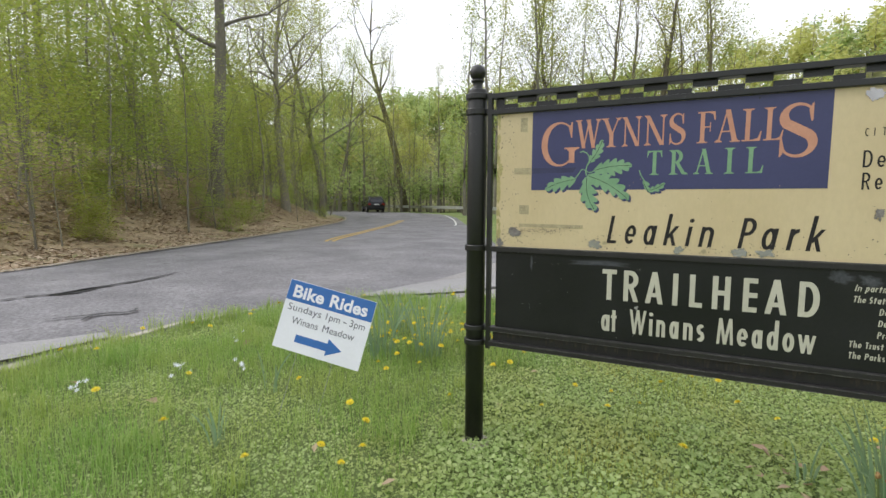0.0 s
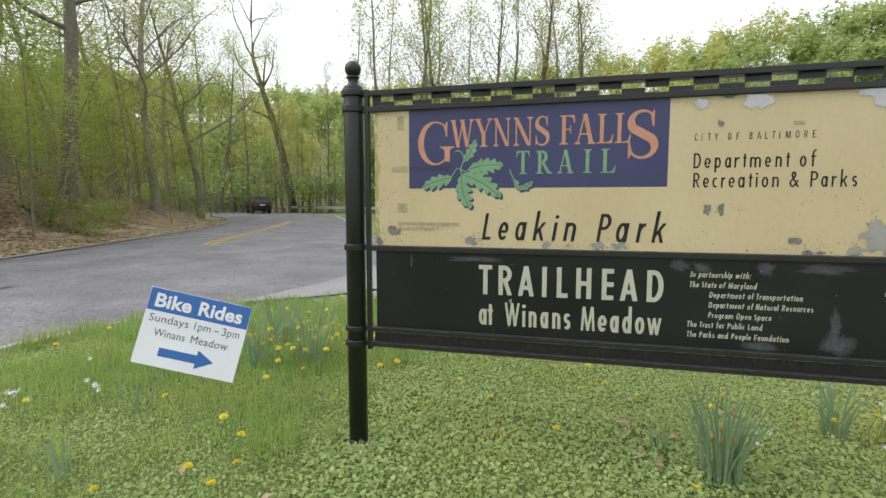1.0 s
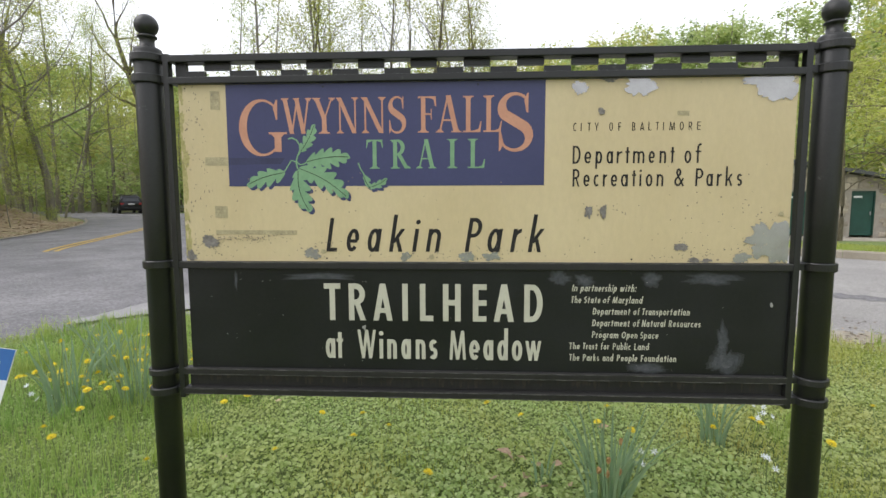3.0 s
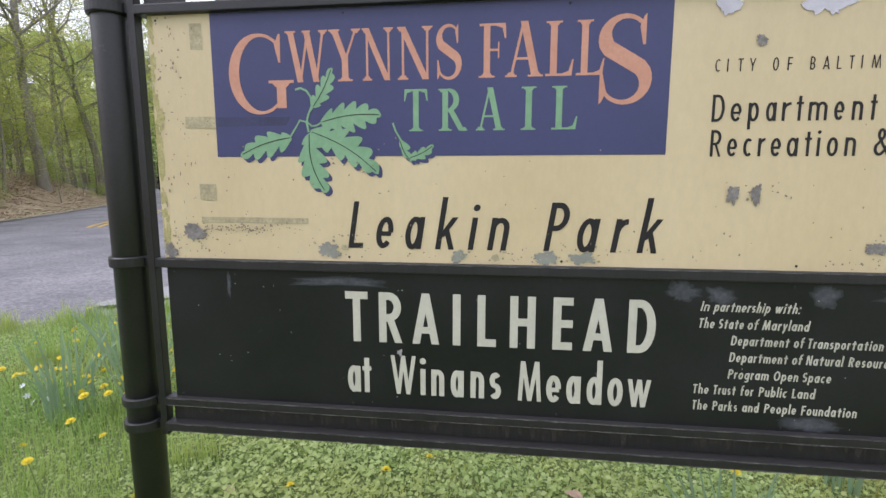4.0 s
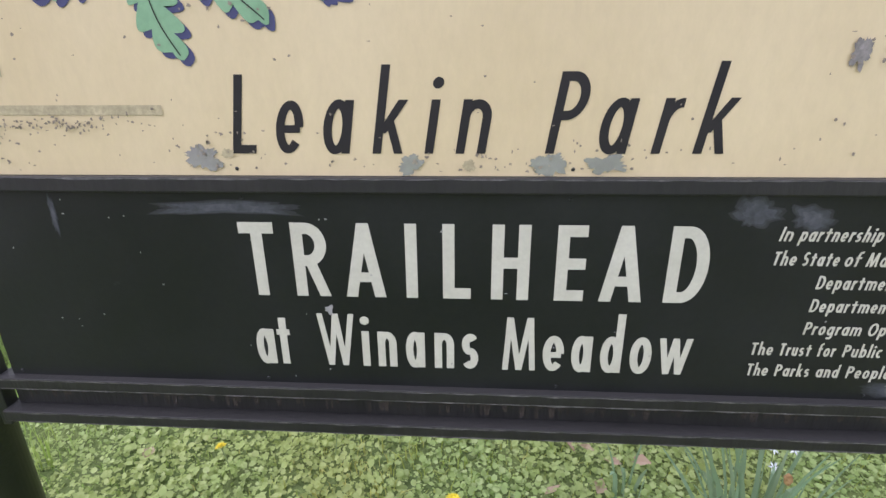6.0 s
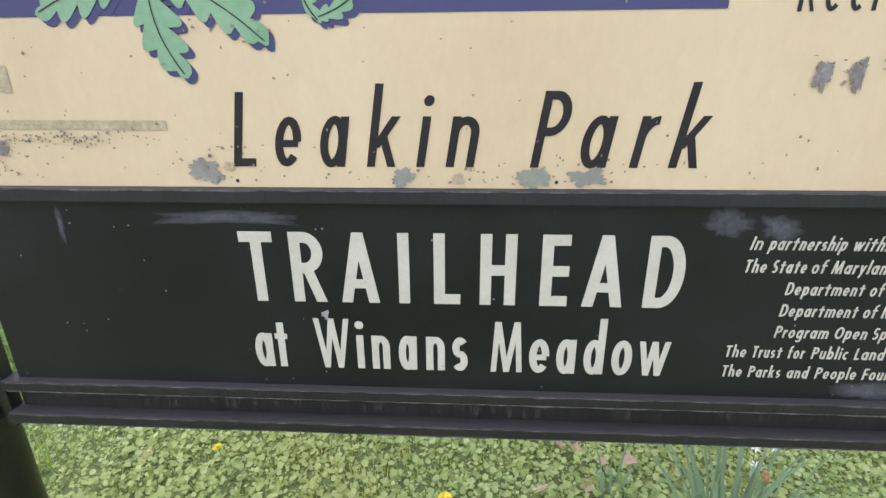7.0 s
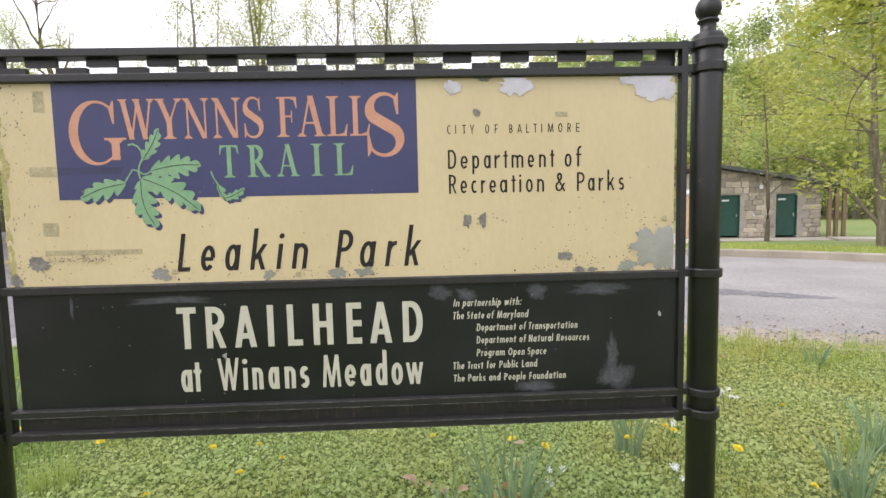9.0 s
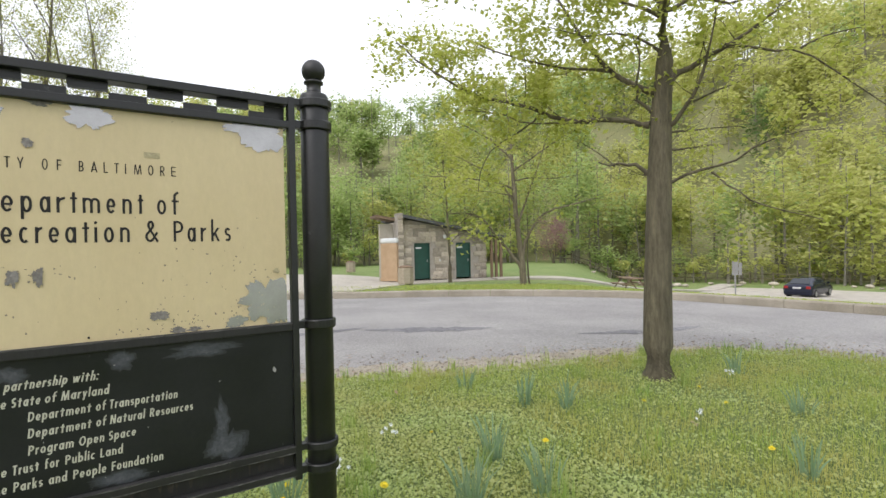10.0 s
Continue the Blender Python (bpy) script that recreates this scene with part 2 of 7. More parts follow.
COVER = leaf_mat("ground_cover_leaves", (0.29, 0.41, 0.13), (0.375, 0.50, 0.18), (0.50, 0.60, 0.275), 0.45, 0.45, patch=(0.44, 0.49, 0.16), pscale=1.3)
COVER_DRY = leaf_mat("drier_ground_cover_leaves", (0.34, 0.41, 0.13), (0.43, 0.50, 0.18), (0.55, 0.60, 0.275), 0.45, 0.45, patch=(0.50, 0.48, 0.17), pscale=1.3)
GRASS_LUSH = leaf_mat("lush_grass_blades", (0.21, 0.36, 0.065), (0.29, 0.44, 0.105), (0.41, 0.53, 0.19), 0.55, patch=(0.44, 0.49, 0.14))
DAFFODIL = leaf_mat("daffodil_leaves", (0.17, 0.27, 0.14), (0.24, 0.35, 0.20), (0.32, 0.43, 0.27), 0.35, 0.5)
DRY_LEAF = leaf_mat("dry_fallen_leaves", (0.33, 0.25, 0.155), (0.47, 0.37, 0.25), (0.62, 0.52, 0.38), 0.2, 0.8)
SCRAPS = leaf_mat("dry_scraps_and_bark", (0.10, 0.08, 0.06), (0.21, 0.165, 0.12), (0.40, 0.33, 0.24), 0.1, 0.85)
PETAL = mat("dandelion_yellow", (0.80, 0.64, 0.015), (0.84, 0.70, 0.03), 60, 0.7, 0, 0.4, 300, 0.25)
WHITE_PETAL = mat("white_petals", (0.62, 0.66, 0.70), (0.74, 0.77, 0.80), 60, 0.6, 0, 0.1, 200, 0.1)
STEM = mat("green_stem", (0.16, 0.22, 0.07), (0.2, 0.26, 0.09), 30, 0.6, 0, 0.1, 100, 0.1)
BROWN_HEAD = mat("withered_flower_head", (0.35, 0.2, 0.08), (0.45, 0.28, 0.12), 60, 0.8, 0, 0.3, 150, 0.3)
# ---- the lie of the land ----
SLOPE = 0.084
ROAD_LEFT = [(-10.5, -40), (-10.9, -12), (-11.6, -3), (-12.3, 2.1), (-13.4, 4.6), (-14.3, 7.2), (-16.2, 12), (-18.9, 18.4), (-23.2, 27), (-29, 34), (-38, 40), (-55, 47), (-90, 55)]
ROAD_RIGHT = [(-4.6, -40), (-4.9, -12), (-5.0, -3), (-5.1, 0.0), (-4.6, 2.9), (-3.6, 6.0), (-5.2, 11.5), (-9.2, 18.8), (-13.6, 27), (-19.5, 37.5), (-26, 44.5), (-51, 56), (-88, 64)]


def ramp(v, a, b):
    f = min(1.0, max(0.0, (v - a) / (b - a)))
    return f * f * (3 - 2 * f)


def past_road(x, y):
    """How far (x, y) lies past the road's wooded edge; negative on the road."""
    best, side = 1e9, 1
    for (ax, ay), (bx, by) in zip(ROAD_LEFT, ROAD_LEFT[1:]):
        dx, dy = bx - ax, by - ay
        f = min(1.0, max(0.0, ((x - ax) * dx + (y - ay) * dy) / (dx * dx + dy * dy)))
        d = math.hypot(x - ax - f * dx, y - ay - f * dy)
        if d < best:
            best, side = d, (1 if dx * (y - ay) - dy * (x - ax) > 0 else -1)
    return best * side


def land(x, y):
    z = -0.19 * min(1.0, max(0.0, (x + 3) / 4.7))
    if x > 4:
        z -= 0.010 * (min(x, 14) - 4)
    if x > 15:
        z -= SLOPE * (min(x, 44) - 15) * (1 - ramp(y - 0.8 * x, -6, 3))
    if x < -8:
        z += 0.25 * ramp(y, 22, 42)
    d = past_road(x, y)
    if d > 0:
        z += 0.30 * min(d, 30) * ramp(d, 0, 5) * (1 - 0.75 * ramp(y, 25, 60)) + 0.12 * max(0, min(d, 90) - 30)
    r = math.hypot(x, y)
    az = math.degrees(math.atan2(x, y))
    if r > 55 and y > -60:
        z += (22 + 9 * ramp(az, -30, 12) + 4 * ramp(az, 2, 20) + 15 * ramp(az, 26, 66)) * ramp(r, 64, 150) * ramp(az, -75, -50)
    return z


# ---- helpers of this scene ----
def mesh_of(name, verts, faces, material):
    me = bpy.data.meshes.new(name)
    me.from_pydata([tuple(v) for v in verts], [], faces)
    me.materials.append(material)
    me.update()
    return me


def fast_mesh(name, verts, faces, material):
    """Mesh from numpy arrays: verts (n, 3), faces (m, k), all faces alike."""
    me = bpy.data.meshes.new(name)
    k = faces.shape[1]
    me.vertices.add(len(verts))
    me.vertices.foreach_set("co", np.ascontiguousarray(verts, dtype=np.float32).ravel())
    me.loops.add(faces.size)
    me.loops.foreach_set("vertex_index", np.ascontiguousarray(faces, dtype=np.int32).ravel())
    me.polygons.add(len(faces))
    me.polygons.foreach_set("loop_start", np.arange(0, faces.size, k, dtype=np.int32))
    me.materials.append(material)
    me.update(calc_edges=True)
    return me


def part(name, bm, material, parent, label="", smooth=False):
    """Links a bmesh as one mesh object under a thing or under a part."""
    me = bpy.data.meshes.new(name)
    bm.normal_update()
    bm.to_mesh(me)
    bm.free()
    me.materials.append(material)
    if smooth:
        me.shade_smooth()
    ob = new(name, me)
    ob.parent = parent
    return tagged(ob, label) if label else ob


def part_mesh(name, me, parent, label=""):
    ob = new(name, me)
    ob.parent = parent
    return tagged(ob, label) if label else ob


def box(bm, x0, x1, y0, y1, z0, z1, bevel=0.0):
    m = Matrix.Translation(((x0 + x1) / 2, (y0 + y1) / 2, (z0 + z1) / 2)) @ Matrix.Diagonal((x1 - x0, y1 - y0, z1 - z0, 1))
    r = bmesh.ops.create_cube(bm, size=1, matrix=m)
    if bevel:
        es = list({e for v in r["verts"] for e in v.link_edges})
        bmesh.ops.bevel(bm, geom=es, offset=bevel, segments=2, affect="EDGES", profile=0.6)
    return bm


def box_bm(*a, bevel=0.0):
    return box(bmesh.new(), *a, bevel=bevel)


def lathe(bm, profile, cx=0, cy=0, segs=20, cap=True):
    """A turned form: profile is a list of (radius, z), from below upwards."""
    rings = []
    for r, z in profile:
        rings.append([bm.verts.new((cx + r * math.cos(2 * math.pi * i / segs), cy + r * math.sin(2 * math.pi * i / segs), z)) for i in range(segs)])
    for a, b in zip(rings, rings[1:]):
        for i in range(segs):
            bm.faces.new((a[i], a[(i + 1) % segs], b[(i + 1) % segs], b[i]))
    if cap:
        bm.faces.new(list(reversed(rings[0])))
        bm.faces.new(rings[-1])
    return bm


def tube(bm, pts, radii, segs=8):
    """A round rod along points."""
    rings = []
    for i, p in enumerate(pts):
        a, b = Vector(pts[max(0, i - 1)]), Vector(pts[min(len(pts) - 1, i + 1)])
        q = (b - a).to_track_quat("Z", "Y")
        r = radii[i] if hasattr(radii, "__len__") else radii
        rings.append([bm.verts.new(Vector(p) + q @ Vector((r * math.cos(2 * math.pi * k / segs), r * math.sin(2 * math.pi * k / segs), 0))) for k in range(segs)])
    for a, b in zip(rings, rings[1:]):
        for k in range(segs):
            bm.faces.new((a[k], a[(k + 1) % segs], b[(k + 1) % segs], b[k]))
    bm.faces.new(list(reversed(rings[0])))
    bm.faces.new(rings[-1])
    return bm


def empty(name, at=(0, 0, 0), turn=0.0):
    ob = new(name)
    ob.matrix_basis = pose(*at, 0, 0, turn)
    return ob


def along(line, n):
    """n + 1 points evenly spaced along a broken line."""
    pts = [Vector((p[0], p[1], 0)) for p in line]
    cum = [0.0]
    for a, b in zip(pts, pts[1:]):
        cum.append(cum[-1] + (b - a).length)
    out = []
    for i in range(n + 1):
        s, k = cum[-1] * i / n, 0
        while k < len(pts) - 2 and cum[k + 1] < s:
            k += 1
        out.append(pts[k].lerp(pts[k + 1], (s - cum[k]) / max(1e-9, cum[k + 1] - cum[k])))
    return out


def smooth_line(line, rounds=2):
    """Rounds the corners of a broken line."""
    for _ in range(rounds):
        out = [line[0]]
        for a, b in zip(line, line[1:]):
            out += [(a[0] * 0.75 + b[0] * 0.25, a[1] * 0.75 + b[1] * 0.25), (a[0] * 0.25 + b[0] * 0.75, a[1] * 0.25 + b[1] * 0.75)]
        line = out + [line[-1]]
    return line


def skirt(ob, depth=0.25):
    """Gives a sheet a thickness at its rim, so that it meets the ground."""
    bm = bmesh.new()
    bm.from_mesh(ob.data)
    rim = [e for e in bm.edges if e.is_boundary]
    out = bmesh.ops.extrude_edge_only(bm, edges=rim)
    for v in out["geom"]:
        if isinstance(v, bmesh.types.BMVert):
            v.co.z -= depth
    bm.to_mesh(ob.data)
    bm.free()
    return ob


def strip(name, left, right, n, m, height, material):
    """A sheet between two lines, n steps along and m across, at height(x, y, f)."""
    a, b = along(left, n), along(right, n)
    vs, fs = [], []
    for p, q in zip(a, b):
        for j in range(m + 1):
            v = p.lerp(q, j / m)
            vs.append((v.x, v.y, height(v.x, v.y, j / m)))
    for i in range(n):
        for j in range(m):
            k = i * (m + 1) + j
            fs.append((k, k + 1, k + m + 2, k + m + 1))
    return new(name, mesh_of(name, vs, fs, material))


# ---- ground ----
def ground_mat():
    """Meadow grass that turns into leaf litter on the wooded slopes."""
    m = mat("meadow_and_leaf_litter", (0.15, 0.22, 0.055), (0.22, 0.27, 0.085), 0.5, 0.95, 0, 0.8, 14, 0.45, (0.15, 0.14, 0.07), -0.05, 1.3)
    n, l = m.node_tree.nodes, m.node_tree.links
    p = n["Principled BSDF"]
    src = p.inputs["Base Color"].links[0].from_socket
    at = n.new("ShaderNodeAttribute")
    at.attribute_name = "litter"
    tc = n.new("ShaderNodeTexCoord")
    nz = n.new("ShaderNodeTexNoise")
    nz.inputs["Scale"].default_value, nz.inputs["Detail"].default_value, nz.inputs["Roughness"].default_value = 3.0, 6.0, 0.75
    l.new(tc.outputs["Object"], nz.inputs["Vector"])
    rp = n.new("ShaderNodeValToRGB")
    for e, (q, c) in zip((rp.color_ramp.elements[0], rp.color_ramp.elements[1]), ((0.32, (0.15, 0.115, 0.075, 1)), (0.68, (0.50, 0.39, 0.26, 1)))):
        e.position, e.color = q, c
    e = rp.color_ramp.elements.new(0.5)
    e.color = (0.34, 0.255, 0.16, 1)
    l.new(nz.outputs["Fac"], rp.inputs["Fac"])
    mx = n.new("ShaderNodeMix")
    mx.data_type = "RGBA"
    l.new(at.outputs["Fac"], mx.inputs["Factor"])
    l.new(src, mx.inputs["A"])
    l.new(rp.outputs["Color"], mx.inputs["B"])
    l.new(mx.outputs["Result"], p.inputs["Base Color"])
    return m


def spaced(lo, hi, fine_lo, fine_hi, step, grow=1.16):
    vals = list(np.arange(fine_lo, fine_hi + step / 2, step))
    d = step
    while vals[-1] < hi:
        d *= grow
        vals.append(vals[-1] + d)
    d = step
    while vals[0] > lo:
        d *= grow
        vals.insert(0, vals[0] - d)
    return vals


def build_ground():
    xs, ys = spaced(-900, 900, -40, 45, 1.25), spaced(-900, 900, -10, 60, 1.25)
    vs, litter = [], []
    for y in ys:
        for x in xs:
            d = past_road(x, y)
            h = land(x, y) - 0.05
            if d > 0.4:
                h += 0.16 * noise.noise((x * 0.35, y * 0.35, 0)) * min(1, d / 3)
            r = math.hypot(x, y)
            vs.append((x, y, h))
            litter.append(max(ramp(d, 0.1, 1.0) * (0.95 if r < 90 else 0.7), ramp(r, 62, 85) * 0.35))
    w = len(xs)
    fs = [(j * w + i, j * w + i + 1, (j + 1) * w + i + 1, (j + 1) * w + i) for j in range(len(ys) - 1) for i in range(w - 1)]
    me = mesh_of("ground", vs, fs, ground_mat())
    a = me.attributes.new("litter", "FLOAT", "POINT")
    a.data.foreach_set("value", litter)
    me.shade_smooth()
    tagged(new("ground", me), "rolling valley ground of meadow grass and leaf litter", "ground", kind="structure")


build_ground()
RL, RR = smooth_line(ROAD_LEFT), smooth_line(ROAD_RIGHT)
tagged(strip("road", RL, RR, 170, 10, lambda x, y, f: min(land(x, y), 0.3) + 0.03 * math.sin(math.pi * f), ASPHALT), "winding two-lane road of worn grey asphalt", "road", kind="structure")

ISLAND = smooth_line([(-4.8, -10), (-5.0, -3), (-5.2, 0.0), (-5.3, 1.0), (-5.0, 2.3), (-4.3, 3.2), (-3.0, 3.95), (0, 4.25), (2.9, 4.0), (4.26, 3.4), (6.9, 2.58), (8.3, 2.15), (9.1, 1.2), (9.3, 0.5), (9.5, -3), (9.0, -10)], 2)
KERB = smooth_line([(5.6, 15.9), (7.9, 14.3), (10.0, 13.2), (12.7, 11.2), (14.8, 8.3), (15.3, 5.2), (15.4, 2.0), (15.4, -3), (14, -12)], 2)


def lawn_height(x, y, edge=1.0):
    bumps = 0.03 * noise.noise((x * 0.9, y * 0.9, 3)) + 0.012 * noise.noise((x * 3, y * 3, 7))
    return land(x, y) + (0.04 + 0.04 * ramp(x, -3.5, -1.3) + bumps) * edge


def build_lawn():
    c, rim = Vector((1.2, -2.0, 0)), along(ISLAND + [ISLAND[0]], 220)[:-1]
    vs, fs, K = [(c.x, c.y, lawn_height(c.x, c.y))], [], 34
    for k in range(1, K + 1):
        f = 1 - (1 - k / K) ** 1.5
        for i, p in enumerate(rim):
            wob = 1 + 0.008 * noise.noise((i * 0.35, 0, 1)) * (k == K)
            q = c.lerp(p, f * wob)
            e = 1 - (k / K) ** 14
            vs.append((q.x, q.y, lawn_height(q.x, q.y, e) - 0.05 * (k == K)))
    n = len(rim)
    for i in range(n):
        fs.append((0, 1 + (i + 1) % n, 1 + i))
        for k in range(K - 1):
            a, b = 1 + k * n, 1 + (k + 1) * n
            fs.append((a + i, a + (i + 1) % n, b + (i + 1) % n, b + i))
    me = mesh_of("lawn", vs, fs, SOIL)
    me.shade_smooth()
    tagged(new("lawn", me), "weedy spring lawn island between road and parking lot", "lawn", kind="structure")


build_lawn()
LOT_IN = [(-4.4, 2.4), (-1.0, 3.2), (2.8, 3.2), (4.0, 2.8), (6.6, 1.9), (7.6, 1.4), (8.3, 0.5), (8.7, -3), (8.0, -9)]
LOT_OUT = [(-4.4, 14.0), (0, 17.0), (5.6, 15.9), (7.9, 14.3), (10.0, 13.2), (12.7, 11.2), (14.8, 8.3), (15.3, 5.2), (15.4, 2.0), (15.4, -3), (14, -12)]
tagged(strip("parking_lot", smooth_line(LOT_IN), smooth_line(LOT_OUT), 60, 14, lambda x, y, f: land(x, y) + 0.012, LOT_ASPHALT), "pale worn asphalt parking lot", "parking lot", kind="structure")


def build_kerb():
    """Concrete kerb blocks, laid end to end along the lot."""
    pts = along(KERB, 22)
    root = empty("kerb")
    tagged(root, "tan concrete kerb edging the parking lot", "kerb", kind="structure")
    for a, b in zip(pts, pts[1:]):
        d = (b - a).normalized()
        o = Vector((d.y, -d.x, 0)) * -1.0
        za, zb = land(a.x, a.y), land(b.x, b.y)
        bm = bmesh.new()
        g = d * 0.004
        sec = [(0.0, -0.12), (0.015, 0.20), (0.04, 0.235), (0.24, 0.235), (0.26, 0.20), (0.26, -0.12)]
        rings = [[bm.verts.new((p.x + o.x * s, p.y + o.y * s, z + h)) for s, h in sec] for p, z in ((a + g, za), (b - g, zb))]
        k = len(sec)
        for i in range(k):
            bm.faces.new((rings[0][i], rings[0][(i + 1) % k], rings[1][(i + 1) % k], rings[1][i]))
        bm.faces.new(list(reversed(rings[0])))
        bm.faces.new(rings[1])
        bmesh.ops.recalc_face_normals(bm, faces=bm.faces)
        part("kerbstone", bm, KERB_STONE, root)


build_kerb()
KERB_POINTS = [(p.x, p.y) for p in along(KERB, 60)]


def behind_kerb(x, y):
    """The ground past the kerb: level with its top, then falling to the meadow."""
    d = min(math.hypot(x - a, y - b) for a, b in KERB_POINTS)
    return land(x, y) + 0.215 * max(0.0, 1 - d / 9) - 0.04 * min(1, d / 9)


VERGE_OUT = [(8.5, 24), (11, 23), (17, 22.2), (24, 20), (28, 14), (29.5, 8), (30, 2), (29, -8), (26, -18)]


def offset_out(line, d):
    pts = along(line, 60)
    out = []
    for i, p in enumerate(pts):
        t = (pts[min(i + 1, 60)] - pts[max(i - 1, 0)]).normalized()
        out.append((p.x - t.y * d, p.y + t.x * d))
    return out


tagged(strip("verge", offset_out(KERB, 0.2), VERGE_OUT, 60, 14, lambda x, y, f: behind_kerb(x, y) + 0.015 * noise.noise((x, y, 5)), MEADOW), "grass verge behind the kerb", "verge", kind="structure")
tagged(strip("plaza", [(5.0, 16.6), (8.2, 15.2), (11.2, 18.2), (14.2, 20.2), (19.6, 19.4)], [(6, 42), (11, 40), (15, 34), (15.6, 22.6), (20.2, 21.4)], 30, 8, lambda x, y, f: behind_kerb(x, y) + 0.035, CONCRETE), "pale concrete plaza before the restroom", "pavement", kind="structure")
tagged(strip("far_parking", [(16.6, 7.9), (16.9, 6.0), (17.0, 3.0), (17.0, -4)], [(48, 24), (51, 16), (52, 6), (52, -6)], 14, 12, lambda x, y, f: behind_kerb(x, y) + 0.03, CONCRETE), "sunken concrete parking strip past the kerb", "parking lot", kind="structure")


for paved in ("plaza", "far_parking", "verge"):
    skirt(bpy.data.objects[paved])


def wooded_floor():
    """The litter-strewn floor of the woods on the ridge."""
    vs, fs, n, m = [], [], 110, 26
    for i in range(n + 1):
        az = radians(-38 + 128 * i / n)
        for j in range(m + 1):
            d = 63 + 2.5 * noise.noise((i * 0.5, 1, 2)) + 130 * (j / m)
            x, y = d * math.sin(az), d * math.cos(az)
            vs.append((x, y, land(x, y) + 0.06 * min(1, j)))
    for i in range(n):
        for j in range(m):
            k = i * (m + 1) + j
            fs.append((k, k + 1, k + m + 2, k + m + 1))
    return new("woodland_floor", mesh_of("woodland_floor", vs, fs, WOOD_FLOOR))


tagged(wooded_floor(), "grey-brown leaf litter and new growth under the far woods", "ground", kind="structure")


# ---- markings and wear on the road ----
def road_z(x, y):
    return (min(land(x, y), 0.3) if x < 0 else land(x, y)) + 0.035


def ribbon(name, line, width, material, parent, lift=0.004, n=40, label="", ragged=0.0):
    pts = along(line, n)
    vs, fs = [], []
    for i, p in enumerate(pts):
        t = (pts[min(i + 1, n)] - pts[max(i - 1, 0)]).normalized()
        w = width / 2 * (1 + ragged * 2 * noise.noise((i * 0.7, width, 4)))
        w *= 1 if not ragged else min(1, 0.15 + 3 * min(i, n - i) / n)
        for s in (-1, 1):
            q = Vector((p.x - t.y * w * s, p.y + t.x * w * s, 0))
            vs.append((q.x, q.y, road_z(q.x, q.y) + lift))
        if i:
            k = 2 * i
            fs.append((k - 2, k - 1, k + 1, k))
    return part_mesh(name, mesh_of(name, vs, fs, material), parent, label)


def shifted(line, d, a, b, n=120):
    pts = along(line, n)
    out = []
    for i in range(int(a * n), int(b * n) + 1):
        t = (pts[min(i + 1, n)] - pts[max(i - 1, 0)]).normalized()
        out.append((pts[i].x - t.y * d, pts[i].y + t.x * d))
    return out


road = bpy.data.objects["road"]
MIDDLE = smooth_line([(-11.7, 11.2), (-12.3, 12.2), (-14.9, 18.6), (-17.2, 24.0), (-19.4, 28.6)])
for s in (-0.12, 0.12):
    ribbon("yellow_line", [(x + s, y + s * 0.4) for x, y in MIDDLE], 0.12, YELLOW, road, 0.006, label="worn yellow centre line")
ribbon("white_edge_line", smooth_line([(-13.0, 24.2), (-13.9, 26.3), (-16.6, 31.5), (-20.4, 37.6)]), 0.13, WHITE_LINE, road, 0.006, label="white edge line")
ribbon("dirt_edge", [(x + 0.15, y - 0.05) for x, y in smooth_line(ROAD_LEFT[2:10])], 0.22, KERB_STONE, road, 0.006, 160, "tan grit swept to the road's edge", 0.5)
ribbon("edging", [(-5.02, -9), (-5.12, -3), (-5.30, 0.0), (-5.42, 1.0), (-5.12, 2.4)], 0.16, CONCRETE, road, 0.008, 40, "pale concrete edging by the lawn", 0.25)
for line, w in (([(-8.75, 0.2), (-8.72, 0.68), (-8.78, 1.05), (-8.54, 1.35), (-8.71, 1.93), (-8.82, 2.81), (-9.2, 3.7)], 0.10), ([(-8.60, 1.2), (-8.53, 1.45), (-8.72, 1.95)], 0.22), ([(-6.5, 0.55), (-6.70, 0.78), (-6.62, 0.92), (-6.42, 1.1), (-6.63, 1.28)], 0.07), ([(-6.9, 0.35), (-6.75, 0.7), (-6.6, 1.0)], 0.05)):
    ribbon("crack", smooth_line(line), w, TAR, road, 0.013, 40, "", 0.6)
APRON = mat("pale_apron_asphalt", (0.27, 0.265, 0.265), (0.33, 0.325, 0.32), 0.8, 0.85, 0, 0.5, 55, 0.3)
ribbon("pale_apron", smooth_line([(-7.5, -9), (-6.5, -3), (-6.0, -1.2), (-5.75, -0.2), (-5.6, 0.35)]), 1.5, APRON, road, 0.009, 40, "pale concrete shoulder", 0.12)
ribbon("pale_apron", smooth_line([(-4.6, 3.4), (-3.9, 4.6), (-3.2, 6.2), (-2.5, 8)]), 1.1, APRON, road, 0.009, 40, "pale lot apron", 0.12)

lot = bpy.data.objects["parking_lot"]
EDGE = [(p.x + 0.05, p.y + 0.36) for p in along(ISLAND, 200) if p.x > 0.4 and p.y > 1.2]
ribbon("dirt_strip", EDGE, 1.0, KERB_STONE, lot, -0.016, 160, "tan grit washed against the lawn", 0.35)
for line, w in (([(5.0, 7.6), (6.2, 6.7), (7.2, 6.2)], 0.5), ([(2.2, 8.4), (3.6, 7.8), (5.2, 7.9)], 0.3), ([(8.0, 4.6), (9.4, 3.9), (10.6, 3.7)], 0.35)):
    ribbon("dark_patch", smooth_line(line), w, ASPHALT, lot, -0.017, 40, "darker worn patch of asphalt", 0.5)


